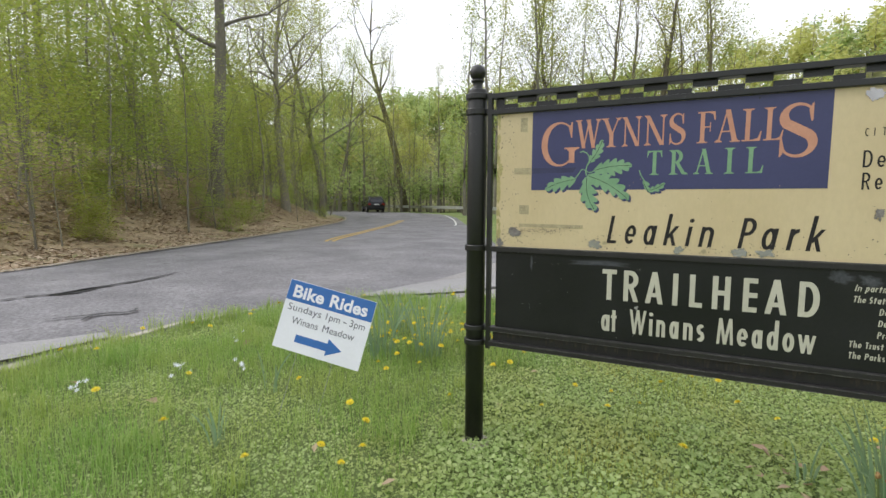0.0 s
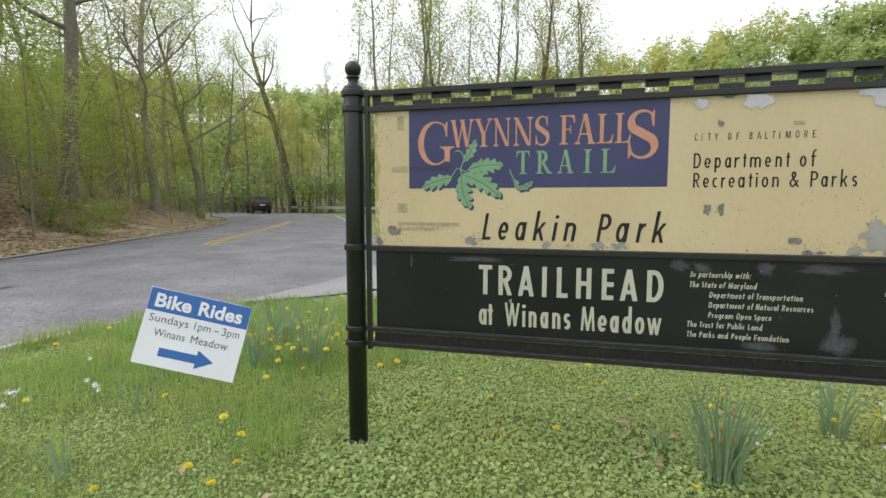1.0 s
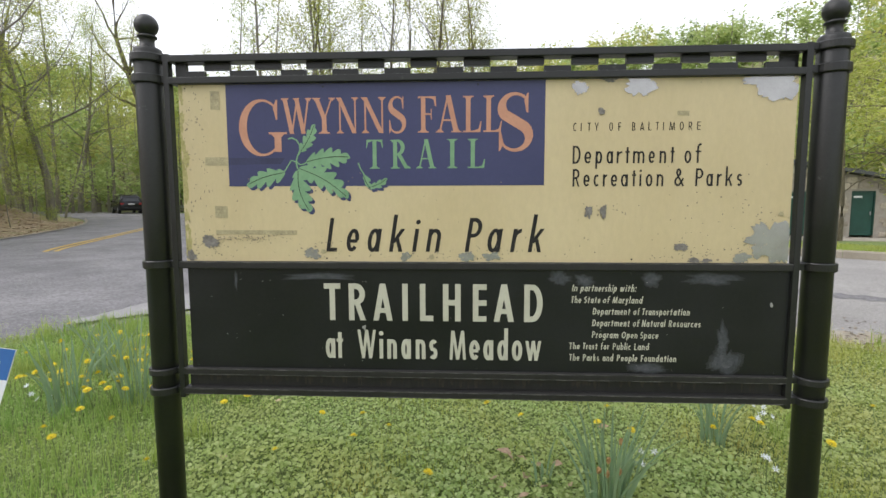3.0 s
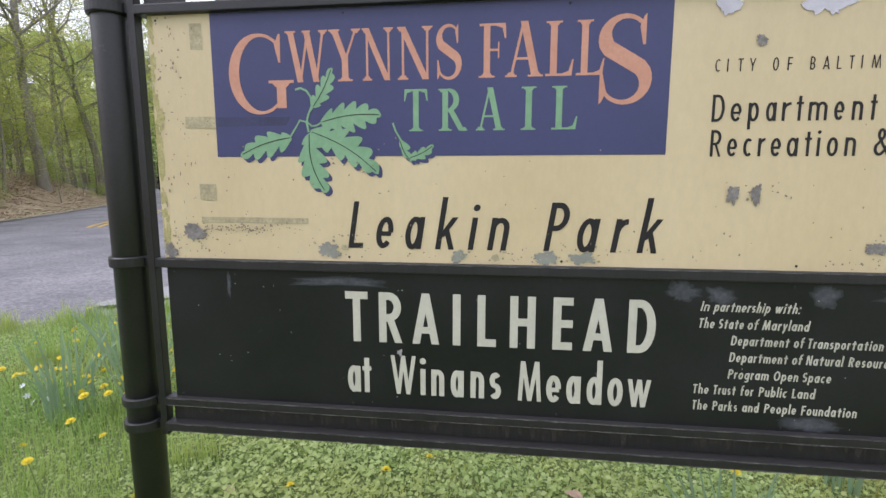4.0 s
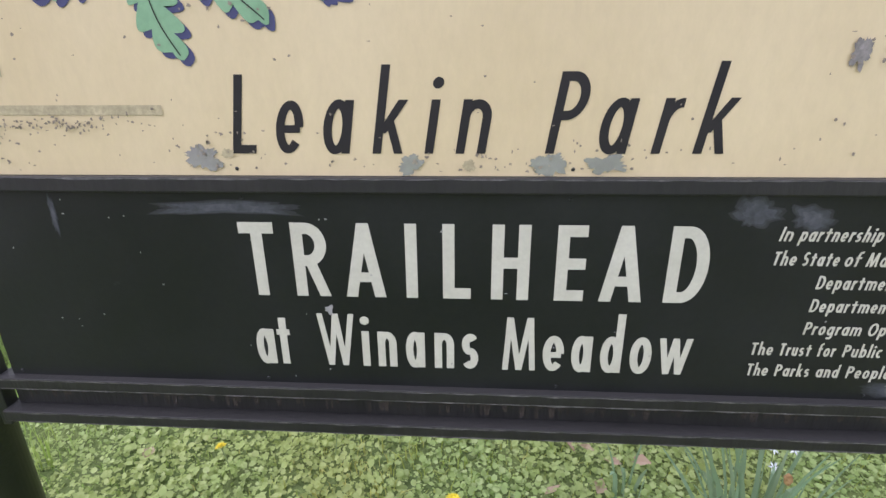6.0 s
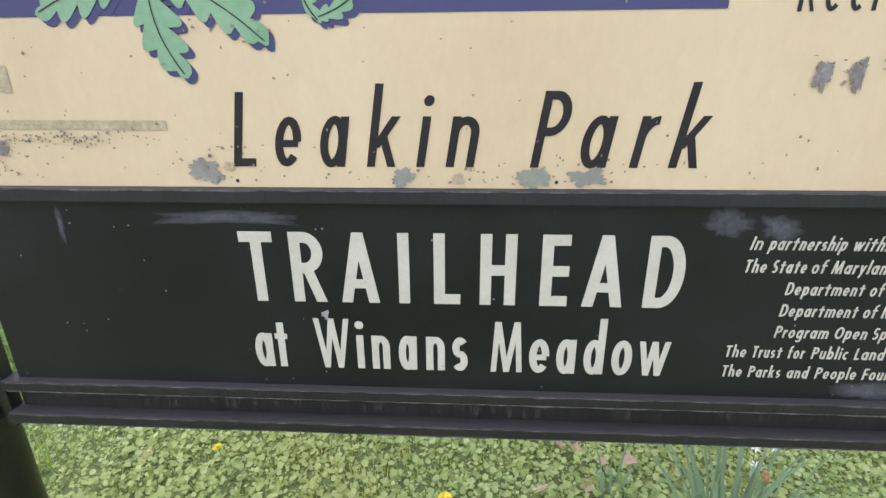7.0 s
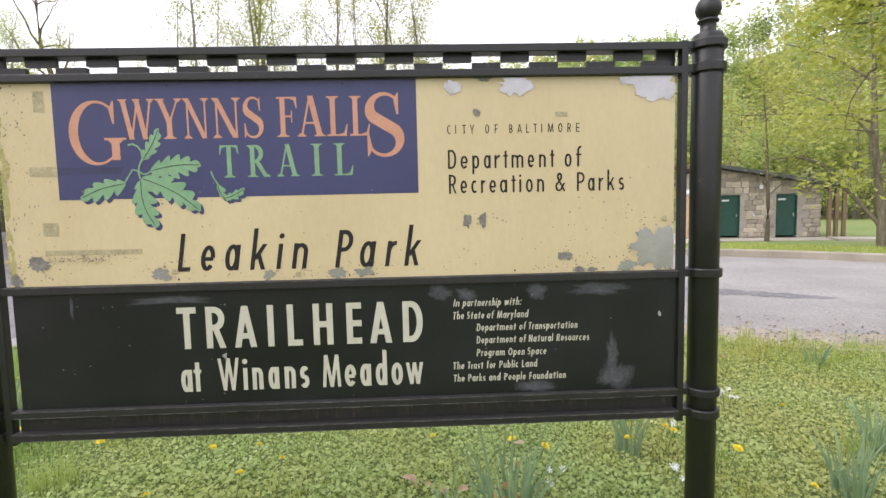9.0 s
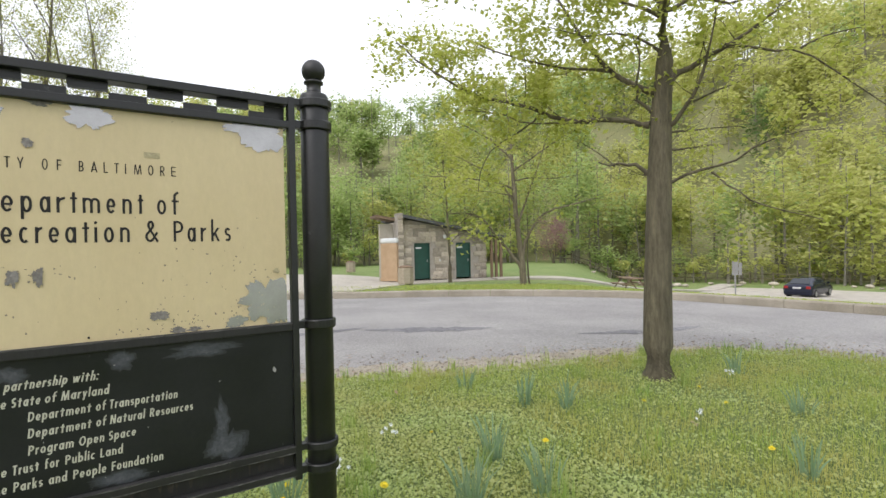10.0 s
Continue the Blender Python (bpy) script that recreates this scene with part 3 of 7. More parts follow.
def guard_rail():
    """A galvanised W-beam on posts round the outside of the bend."""
    root = tagged(empty("guard_rail"), "galvanised steel guard rail round the bend", "guard rail")
    line = smooth_line([(-9.5, 33.0), (-17.0, 41.5), (-26, 48.8), (-38.5, 54), (-52, 58.5), (-70, 64)])
    pts = along(line, 30)
    sec = [(-0.02, -0.155), (0.03, -0.11), (0.03, -0.07), (-0.02, 0.0), (0.03, 0.07), (0.03, 0.11), (-0.02, 0.155), (-0.026, 0.155), (-0.026, -0.155)]
    bm = bmesh.new()
    rings = []
    for i, p in enumerate(pts):
        t = (pts[min(i + 1, 30)] - pts[max(i - 1, 0)]).normalized()
        z = land(p.x, p.y) + 0.60
        rings.append([bm.verts.new((p.x - t.y * -s * -1, p.y + t.x * -s, z + h)) for s, h in sec])
    for a, b in zip(rings, rings[1:]):
        for k in range(len(sec)):
            bm.faces.new((a[k], a[(k + 1) % len(sec)], b[(k + 1) % len(sec)], b[k]))
    part("rail_beam", bm, GALVANISED, root)
    for p in pts[::2]:
        z = land(p.x, p.y)
        part("rail_post", box_bm(p.x - 0.06, p.x + 0.06, p.y + 0.05, p.y + 0.17, z - 0.3, z + 0.72), BARK, root)


guard_rail()


# ---- the trailhead sign ----
# The sheet's front is the plane y = 0; x runs along it from its middle.
TOP, MID, LOW = 1.900, 1.178, 0.690


def flat(name, polys, material, parent, y, label="", step=0.00004):
    """Thin film cut-outs: outlines in (x, z), each laid a hair above the one before."""
    vs, fs = [], []
    for k, poly in enumerate(polys):
        i = len(vs)
        vs += [(p[0], y - k * step, p[1]) for p in poly]
        fs.append(tuple(range(i, i + len(poly))))
    me = mesh_of(name, vs, fs, material)
    return part_mesh(name, me, parent, label)


def quad_strip(pts, widths):
    """Quads along a curve with a width at each point."""
    L, R = [], []
    for i, p in enumerate(pts):
        a, b = pts[max(0, i - 1)], pts[min(len(pts) - 1, i + 1)]
        dx, dy = b[0] - a[0], b[1] - a[1]
        d = math.hypot(dx, dy) or 1
        w = widths[i] / 2
        L.append((p[0] - dy / d * w, p[1] + dx / d * w))
        R.append((p[0] + dy / d * w, p[1] - dx / d * w))
    return [[R[i], R[i + 1], L[i + 1], L[i]] for i in range(len(pts) - 1)]


def stem(ax, ay, bx, by, w):
    return [(ax - w / 2, ay), (ax + w / 2, ay), (bx + w / 2, by), (bx - w / 2, by)]


def foot(cx, y, w, up=1, h=0.035):
    """A bracketed serif."""
    return [[(cx - w / 2, y), (cx + w / 2, y), (cx + w / 2, y + up * h), (cx - w / 2, y + up * h)],
            [(cx - w * 0.36, y + up * h), (cx + w * 0.36, y + up * h), (cx + w * 0.22, y + up * h * 2.4), (cx - w * 0.22, y + up * h * 2.4)]]


def serif_letter(ch):
    T, t = 0.17, 0.06
    P = []
    if ch == "I":
        P = [stem(.2, 0, .2, 1, T)] + foot(.2, 0, .4) + foot(.2, 1, .4, -1)
    elif ch == "L":
        P = [stem(.2, 0, .2, 1, T), [(0, 0), (.66, 0), (.66, .045), (0, .045)], [(.4, .04), (.66, .04), (.70, .30), (.665, .30), (.58, .09)]] + foot(.2, 1, .4, -1)
    elif ch == "F":
        P = [stem(.2, 0, .2, 1, T), [(0, .955), (.68, .955), (.68, 1), (0, 1)], [(.42, .96), (.60, .91), (.665, .72), (.70, .72), (.69, .96)],
             [(.2, .49), (.5, .49), (.5, .535), (.2, .535)], [(.49, .36), (.525, .36), (.525, .66), (.49, .66)]] + foot(.2, 0, .42)
    elif ch == "T":
        P = [stem(.36, 0, .36, 1, T), [(0.02, .955), (.7, .955), (.7, 1), (0.02, 1)], [(0, .72), (.035, .72), (.09, .91), (.28, .96), (.02, .96)],
             [(.72, .72), (.685, .72), (.63, .91), (.44, .96), (.7, .96)]] + foot(.36, 0, .42)
    elif ch == "A":
        P = [stem(.13, 0, .40, 1, t), stem(.68, 0, .41, 1, T), [(.22, .31), (.58, .31), (.56, .355), (.23, .355)]] + foot(.13, 0, .26) + foot(.68, 0, .34)
    elif ch == "N":
        P = [stem(.14, 0, .14, 1, t), stem(.72, 0, .12, 1, T), stem(.76, 0, .76, 1, t)] + foot(.14, 0, .27) + foot(.10, 1, .2, -1) + foot(.76, 1, .27, -1)
    elif ch == "W":
        P = [stem(.36, 0, .13, 1, .15), stem(.36, 0, .56, .92, t), stem(.77, 0, .54, 1, .15), stem(.77, 0, .96, 1, t)] + foot(.13, 1, .27, -1) + foot(.54, 1, .22, -1) + foot(.96, 1, .22, -1)
    elif ch == "Y":
        P = [stem(.40, .42, .12, 1, T), stem(.42, .42, .70, 1, t), stem(.40, 0, .40, .47, T)] + foot(.12, 1, .30, -1) + foot(.70, 1, .24, -1) + foot(.40, 0, .40)
    elif ch == "R":
        bowl = [(.25 + .28 * math.sin(a), .735 + .243 * math.cos(a)) for a in np.linspace(0, math.pi, 15)]
        P = [stem(.2, 0, .2, 1, T)] + quad_strip(bowl, [.045 + .125 * math.sin(a) for a in np.linspace(0, math.pi, 15)]) + [stem(.70, 0, .36, .5, T * 1.05)] + foot(.2, 0, .4) + foot(.13, 1, .27, -1) + foot(.76, 0, .2)
    elif ch == "S":
        up = [(.31 + .23 * math.cos(a), .755 + .222 * math.sin(a)) for a in np.linspace(0.55, 3.75, 16)]
        dn = [(.30 + .245 * math.cos(a), .255 + .232 * math.sin(a)) for a in np.linspace(0.75, -2.75, 16)]
        pts = up + dn
        ws = [0.045 + 0.135 * math.exp(-((i - 15.5) / 6.5) ** 2) for i in range(32)]
        P = quad_strip(pts, ws) + [[(.50, .66), (.53, .66), (.53, 1.0), (.50, .97), (.46, .86)], [(.03, 0.0), (.06, .03), (.11, .14), (.06, .36), (.03, .36)]]
    elif ch == "G":
        an = np.linspace(0.72, 2 * math.pi - 0.62, 40)
        pts = [(.50 + .43 * math.cos(a), .5 + .485 * math.sin(a)) for a in an]
        ws = [0.04 + 0.13 * max(0.0, -math.cos(a)) ** 1.3 for a in an]
        P = quad_strip(pts, ws) + [[(.80, .64), (.83, .64), (.84, .99), (.81, .99), (.74, .86)], stem(.83, .07, .83, .42, .15)] + foot(.83, .42, .40, -1) + [[(.76, .07), (.90, .07), (.905, .24)]]
    return P


def set_letter(ch, x0, x1, z0, z1):
    polys = serif_letter(ch)
    xs = [p[0] for q in polys for p in q]
    zs = [p[1] for q in polys for p in q]
    lo, hi, zl, zh = min(xs), max(xs), min(zs), max(zs)
    return [[(x0 + (p[0] - lo) / (hi - lo) * (x1 - x0), z0 + (p[1] - zl) / (zh - zl) * (z1 - z0)) for p in q] for q in polys]


def sans_glyph(ch, s):
    """One letter of a narrow geometric sans, capitals 1 high, strokes s wide: its width and its polygons."""
    h, X, A = s / 2, 0.68, 1.10
    P = []

    def bar(x0, x1, z0, z1):
        P.append([(x0, z0), (x1, z0), (x1, z1), (x0, z1)])

    def up(x, z0, z1):
        bar(x - h, x + h, z0, z1)

    def slope(xb, xt, z0, z1):
        w = h * math.hypot(xt - xb, z1 - z0) / (z1 - z0)
        P.append([(xb - w, z0), (xb + w, z0), (xt + w, z1), (xt - w, z1)])

    def line(pts):
        P.extend(quad_strip(pts, [s] * len(pts)))

    def arc(cx, cz, rx, rz, a0, a1, n=20):
        return [(cx + rx * math.cos(radians(a0 + (a1 - a0) * i / n)), cz + rz * math.sin(radians(a0 + (a1 - a0) * i / n))) for i in range(n + 1)]

    def bowl(x0, x1, z0, z1):
        line(arc((x0 + x1) / 2, (z0 + z1) / 2, (x1 - x0) / 2 - h, (z1 - z0) / 2 - h, 0, 360, 30))

    def half(z0, z1, w, k=0.42):
        line([(h, z1 - h), (w * k, z1 - h)] + arc(w * k, (z0 + z1) / 2, w * (1 - k) - h, (z1 - z0) / 2 - h, 90, -90)[1:-1] + [(w * k, z0 + h), (h, z0 + h)])

    def spine(w, z1):
        r = z1 / 4 + h * 0.05
        line(arc(w / 2, z1 - h - (r - h * 0.5), w / 2 - h, r - h * 0.5, 35, 250, 16) + arc(w / 2, h + (r - h * 0.5), w / 2 - h, r - h * 0.5, 70, -145, 16))

    def arch(x0, x1, z1=X):
        line([(x0, z1 * 0.62)] + arc((x0 + x1) / 2, z1 * 0.66, (x1 - x0) / 2, z1 * 0.34 - h, 180, 0, 14) + [(x1, 0)])

    if ch in "Il|":
        w = s
        up(h, 0, 1 if ch == "I" else A)
    elif ch == "i":
        w = s
        up(h, 0, X)
        P.append([(h + 0.62 * s * math.cos(a), X + 0.2 + 0.62 * s * math.sin(a)) for a in np.linspace(0, 2 * math.pi, 15)[:-1]])
    elif ch == ":":
        w = s
        bar(0, s, 0, s)
        bar(0, s, X - s, X)
    elif ch in "TEFLH":
        w = {"T": 0.45, "E": 0.41, "F": 0.39, "L": 0.37, "H": 0.52}[ch]
        up(w / 2 if ch == "T" else h, 0, 1)
        if ch in "TEF":
            bar(0, w, 1 - s, 1)
        if ch in "EL":
            bar(0, w, 0, s)
        if ch in "EFH":
            bar(h, w if ch != "F" else w * 0.93, 0.5 - h, 0.5 + h)
        if ch == "H":
            up(w - h, 0, 1)
    elif ch in "PRDB":
        w = {"P": 0.48, "R": 0.50, "D": 0.55, "B": 0.48}[ch]
        up(h, 0, 1)
        half(0.0 if ch == "D" else 0.42, 1, w * (0.93 if ch in "RB" else 1))
        if ch == "R":
            slope(w - s * 0.62, w * 0.48, 0, 0.46)
        if ch == "B":
            half(0, 0.42 + s, w)
    elif ch == "A":
        w, e = 0.55, s * 0.56
        slope(e, 0.275, 0, 1)
        slope(w - e, 0.275, 0, 1)
        bar(0.15, 0.40, 0.21, 0.21 + s * 0.9)
    elif ch in "Ww":
        z, w = (1, 0.86) if ch == "W" else (X, 0.70)
        e = s * 0.55
        for a, b in ((0.27, 0.0), (0.27, 0.5), (0.73, 0.5), (0.73, 1.0)):
            slope(e + (w - 2 * e) * a, e + (w - 2 * e) * b, 0, z)
    elif ch == "M":
        w, e = 0.74, s * 0.52
        for a, b in ((0.0, 0.13), (0.5, 0.15), (0.5, 0.85), (1.0, 0.87)):
            slope(e + (w - 2 * e) * a, e + (w - 2 * e) * b, 0, 1)
    elif ch == "N":
        w = 0.54
        up(h, 0, 1)
        up(w - h, 0, 1)
        slope(w - s * 0.7, s * 0.7, 0, 1)
    elif ch == "Y":
        w = 0.52
        up(w / 2, 0, 0.45)
        slope(w / 2, s * 0.55, 0.4, 1)
        slope(w / 2, w - s * 0.55, 0.4, 1)
    elif ch in "Oo":
        w, z = (0.62, 1) if ch == "O" else (0.46, X)
        bowl(0, w, -0.01, z + 0.01)
    elif ch in "Cc":
        w, z = (0.52, 1) if ch == "C" else (0.40, X)
        line(arc(w * 0.58, z / 2, w * 0.58 - h, z / 2 - h, 52, 308))
    elif ch in "Ss":
        w, z = (0.44, 1) if ch == "S" else (0.36, X)
        spine(w, z)
    elif ch == "e":
        w = 0.45
        line(arc(w / 2, X / 2, w / 2 - h, X / 2 - h, 0, 318, 26))
        bar(h, w - h * 0.6, X / 2 - s * 0.62, X / 2 + s * 0.25)
    elif ch in "adbpg":
        w = 0.47
        bowl(0, w - h * 0.3, -0.01, X + 0.01) if ch in "adg" else bowl(h * 0.3, w, -0.01, X + 0.01)
        x = w - h if ch in "adg" else h
        up(x, {"p": -0.30, "g": -0.12}.get(ch, 0), A if ch in "db" else X)
        if ch == "g":
            line(arc(w / 2, -0.12, w / 2 - h, 0.14, 0, -150, 10))
    elif ch in "nhm":
        w = 0.43 if ch != "m" else 0.72
        up(h, 0, A if ch == "h" else X)
        if ch == "m":
            arch(h, w / 2)
            arch(w / 2, w - h)
        else:
            arch(h, w - h)
    elif ch == "u":
        w = 0.43
        up(w - h, 0, X)
        line([(h, X)] + arc(w / 2, X * 0.34, w / 2 - h, X * 0.34 - h, 180, 360, 14) + [(w - h, X * 0.4)])
    elif ch == "r":
        w = 0.30
        up(h, 0, X)
        line(arc(w * 0.98, X * 0.55, w * 0.98 - h, X * 0.45 - h, 180, 88, 10))
    elif ch in "tf":
        w = 0.42 if ch == "t" else 0.35
        if ch == "t":
            up(w / 2, 0, 0.90)
        else:
            up(w * 0.42, 0, 0.85)
            line(arc(w * 1.0, 0.85, w * 0.58, A - 0.85 - h, 180, 92, 8))
        bar(0, w, X - s * 0.85, X)
    elif ch == "k":
        w = 0.44
        up(h, 0, A)
        slope(s * 0.8, w - s * 0.75, 0.26, X)
        slope(w - s * 0.62, w * 0.42, 0, 0.44)
    elif ch == "y":
        w = 0.44
        slope(w / 2, s * 0.55, 0.0, X)
        slope(w * 0.30, w - s * 0.55, -0.28, X)
    elif ch == "&":
        w = 0.62
        line([(w - h * 0.6, 0.0), (w * 0.33, 0.62)] + arc(w * 0.42, 0.78, w * 0.17, 0.22 - h, 205, -60, 16) + [(w * 0.2, 0.42)] + arc(w * 0.36, 0.26, w * 0.36 - h, 0.26 - h, 140, 330, 12) + [(w - h, 0.45)])
    else:
        w = 0.25
    return w, P


def lettering(body, x0, x1, base, cap, weight, material, parent, y, shear=0.0, gap=0.13, name="lettering"):
    """A word in the narrow sans between x0 and x1, with the given capital height: strokes keep their weight."""
    def laid(k):
        # letters are widened by k, not their strokes
        out, x = [], 0.0
        for ch in body:
            w, polys = sans_glyph(ch, weight)
            wide = max(weight, w * k) if ch not in "Il|i:" else w
            f = (wide - weight) / (w - weight) if w - weight > 1e-6 else 1.0
            for q in polys:
                m = sum(p[0] for p in q) / len(q)
                c = weight / 2 + (m - weight / 2) * f
                loose = max(p[0] for p in q) - min(p[0] for p in q) > weight * 1.5
                out.append([((weight / 2 + (p[0] - weight / 2) * f if loose else c + p[0] - m) + x + shear * p[1], p[1]) for p in q])
            x += wide + gap * k
        return out

    lo, hi = 0.2, 5.0
    for _ in range(26):
        k = (lo + hi) / 2
        xs = [p[0] for q in laid(k) for p in q]
        if (max(xs) - min(xs)) * cap > x1 - x0:
            hi = k
        else:
            lo = k
    polys = laid(k)
    left = min(p[0] for q in polys for p in q)
    return flat(name, [[(x0 + (p[0] - left) * cap, base + p[1] * cap) for p in q] for q in polys], material, parent, y, "", 0.000003)


def block_type(body, x0, x1, base, cap, material, parent, y, shear=0.0, spacing=1.0, bold=0.0, name="lettering"):
    """A line of type in the built-in face, fitted between x0 and x1 on its baseline, with the given capital height."""
    cu = bpy.data.curves.new("lettering", "FONT")
    cu.body, cu.size, cu.space_character, cu.offset, cu.resolution_u = body, 1.0, spacing, bold, 4
    tmp = new("type", cu)
    me = bpy.data.meshes.new_from_object(tmp.evaluated_get(bpy.context.evaluated_depsgraph_get()))
    bpy.data.objects.remove(tmp)
    bpy.data.curves.remove(cu)
    co = np.empty(len(me.vertices) * 3, dtype=np.float32)
    me.vertices.foreach_get("co", co)
    co = co.reshape(-1, 3)
    h = float(co[:, 1].max())  # the line's tallest letter takes the height given
    lo, hi = co[:, 0].min(), co[:, 0].max()
    out = np.empty_like(co)
    sz = cap / h
    out[:, 2] = base + co[:, 1] * sz
    slant = shear * co[:, 1] * sz
    k0, k1 = 0.0, 4 * (x1 - x0) / (hi - lo)
    for _ in range(30):
        k = (k0 + k1) / 2
        out[:, 0] = co[:, 0] * k + slant
        if np.ptp(out[:, 0]) > x1 - x0:
            k1 = k
        else:
            k0 = k
    out[:, 0] += x0 - out[:, 0].min()
    out[:, 1] = y
    me.vertices.foreach_set("co", out.ravel())
    me.materials.clear()
    me.materials.append(material)
    me.name = name
    me.update()
    return part_mesh(name, me, parent)


def lobed_leaf(base, tip, left, right, lobes, bend=0.0):
    """Outline quads of an oak-like leaf with rounded lobes that lean towards its tip, and its midrib."""
    b, t = Vector(base), Vector(tip)
    ax = t - b
    nrm = Vector((-ax.y, ax.x)).normalized()
    n = lobes * 10
    rib, sides = [], ([], [])
    for i in range(n + 1):
        f = i / n
        c = b + ax * f + nrm * (bend * math.sin(math.pi * f) * ax.length)
        rib.append(c)
        env = math.sin(math.pi * min(1.0, 0.04 + 0.96 * f ** 0.80)) ** 0.62
        for s, (half, ph, out) in enumerate(((left, 0.0, sides[0]), (right, 0.45, sides[1]))):
            saw = (f * lobes + ph) % 1.0
            k = 0.45 + 0.62 * math.sin(math.pi * saw ** 1.7) ** 0.55
            out.append(c + nrm * half * env * k * (1 if s == 0 else -1) + ax.normalized() * half * env * (k - 0.45) * 0.55)
    polys = []
    for i in range(n):
        polys.append([rib[i][:], rib[i + 1][:], sides[0][i + 1][:], sides[0][i][:]])
        polys.append([sides[1][i][:], sides[1][i + 1][:], rib[i + 1][:], rib[i][:]])
    return polys, [p[:] for p in rib]


def blot(cx, cz, rx, rz, seed, n=26, rough=0.35):
    """A ragged-edged patch."""
    rnd = random.Random(seed)
    ph = rnd.random() * 50
    out = []
    for i in range(n):
        a = 2 * math.pi * i / n
        r = 1 + rough * noise.noise((math.cos(a) * 1.6 + ph, math.sin(a) * 1.6, ph)) * 1.6 + rough * 1.1 * noise.noise((math.cos(a) * 4 + ph, math.sin(a) * 4, ph)) + rough * 0.8 * noise.noise((math.cos(a) * 10 + ph, math.sin(a) * 10, ph)) + rough * 0.35 * (rnd.random() - 0.5)
        out.append((cx + rx * r * math.cos(a), cz + rz * r * math.sin(a)))
    return out


def sign_post(x, base):
    """One round post with its collars and ball, under the sign."""
    bm = lathe(bmesh.new(), [(0.0535, base - 0.25), (0.0535, 2.035), (0.050, 2.045), (0.046, 2.047)], x, 0.012, 32)
    ob = part("post", bm, BLACK, sign, "round black steel post", smooth=False)
    for f in ob.data.polygons:
        f.use_smooth = len(f.vertices) == 4 and abs(f.normal.z) < 0.5
    bm = lathe(bmesh.new(), [(0.035, 2.045), (0.035, 2.052), (0.028, 2.056), (0.027, 2.082), (0.030, 2.086), (0.037, 2.090), (0.037, 2.096), (0.026, 2.100)] + [(0.0445 * math.sin(a), 2.138 - 0.0445 * math.cos(a)) for a in np.linspace(0.65, math.pi - 0.02, 14)], x, 0.012, 28)
    part("finial", bm, BLACK, ob, "black ball finial", smooth=True)
    for z0, z1, r in ((1.990, 2.022, 0.066), (1.905, 1.940, 0.064), (1.150, 1.184, 0.064), (0.692, 0.722, 0.064), (0.606, 0.640, 0.064)):
        bm = lathe(bmesh.new(), [(0.052, z0), (r - 0.003, z0), (r, z0 + 0.004), (r, z1 - 0.004), (r - 0.003, z1), (0.052, z1)], x, 0.012, 32, cap=False)
        s = 1 if x < 0 else -1
        box(bm, min(x + s * 0.058, x + s * 0.09), max(x + s * 0.058, x + s * 0.09), -0.006, 0.028, z0 + 0.003, z1 - 0.003, 0.002)
        part("collar", bm, BLACK, ob)
    return ob


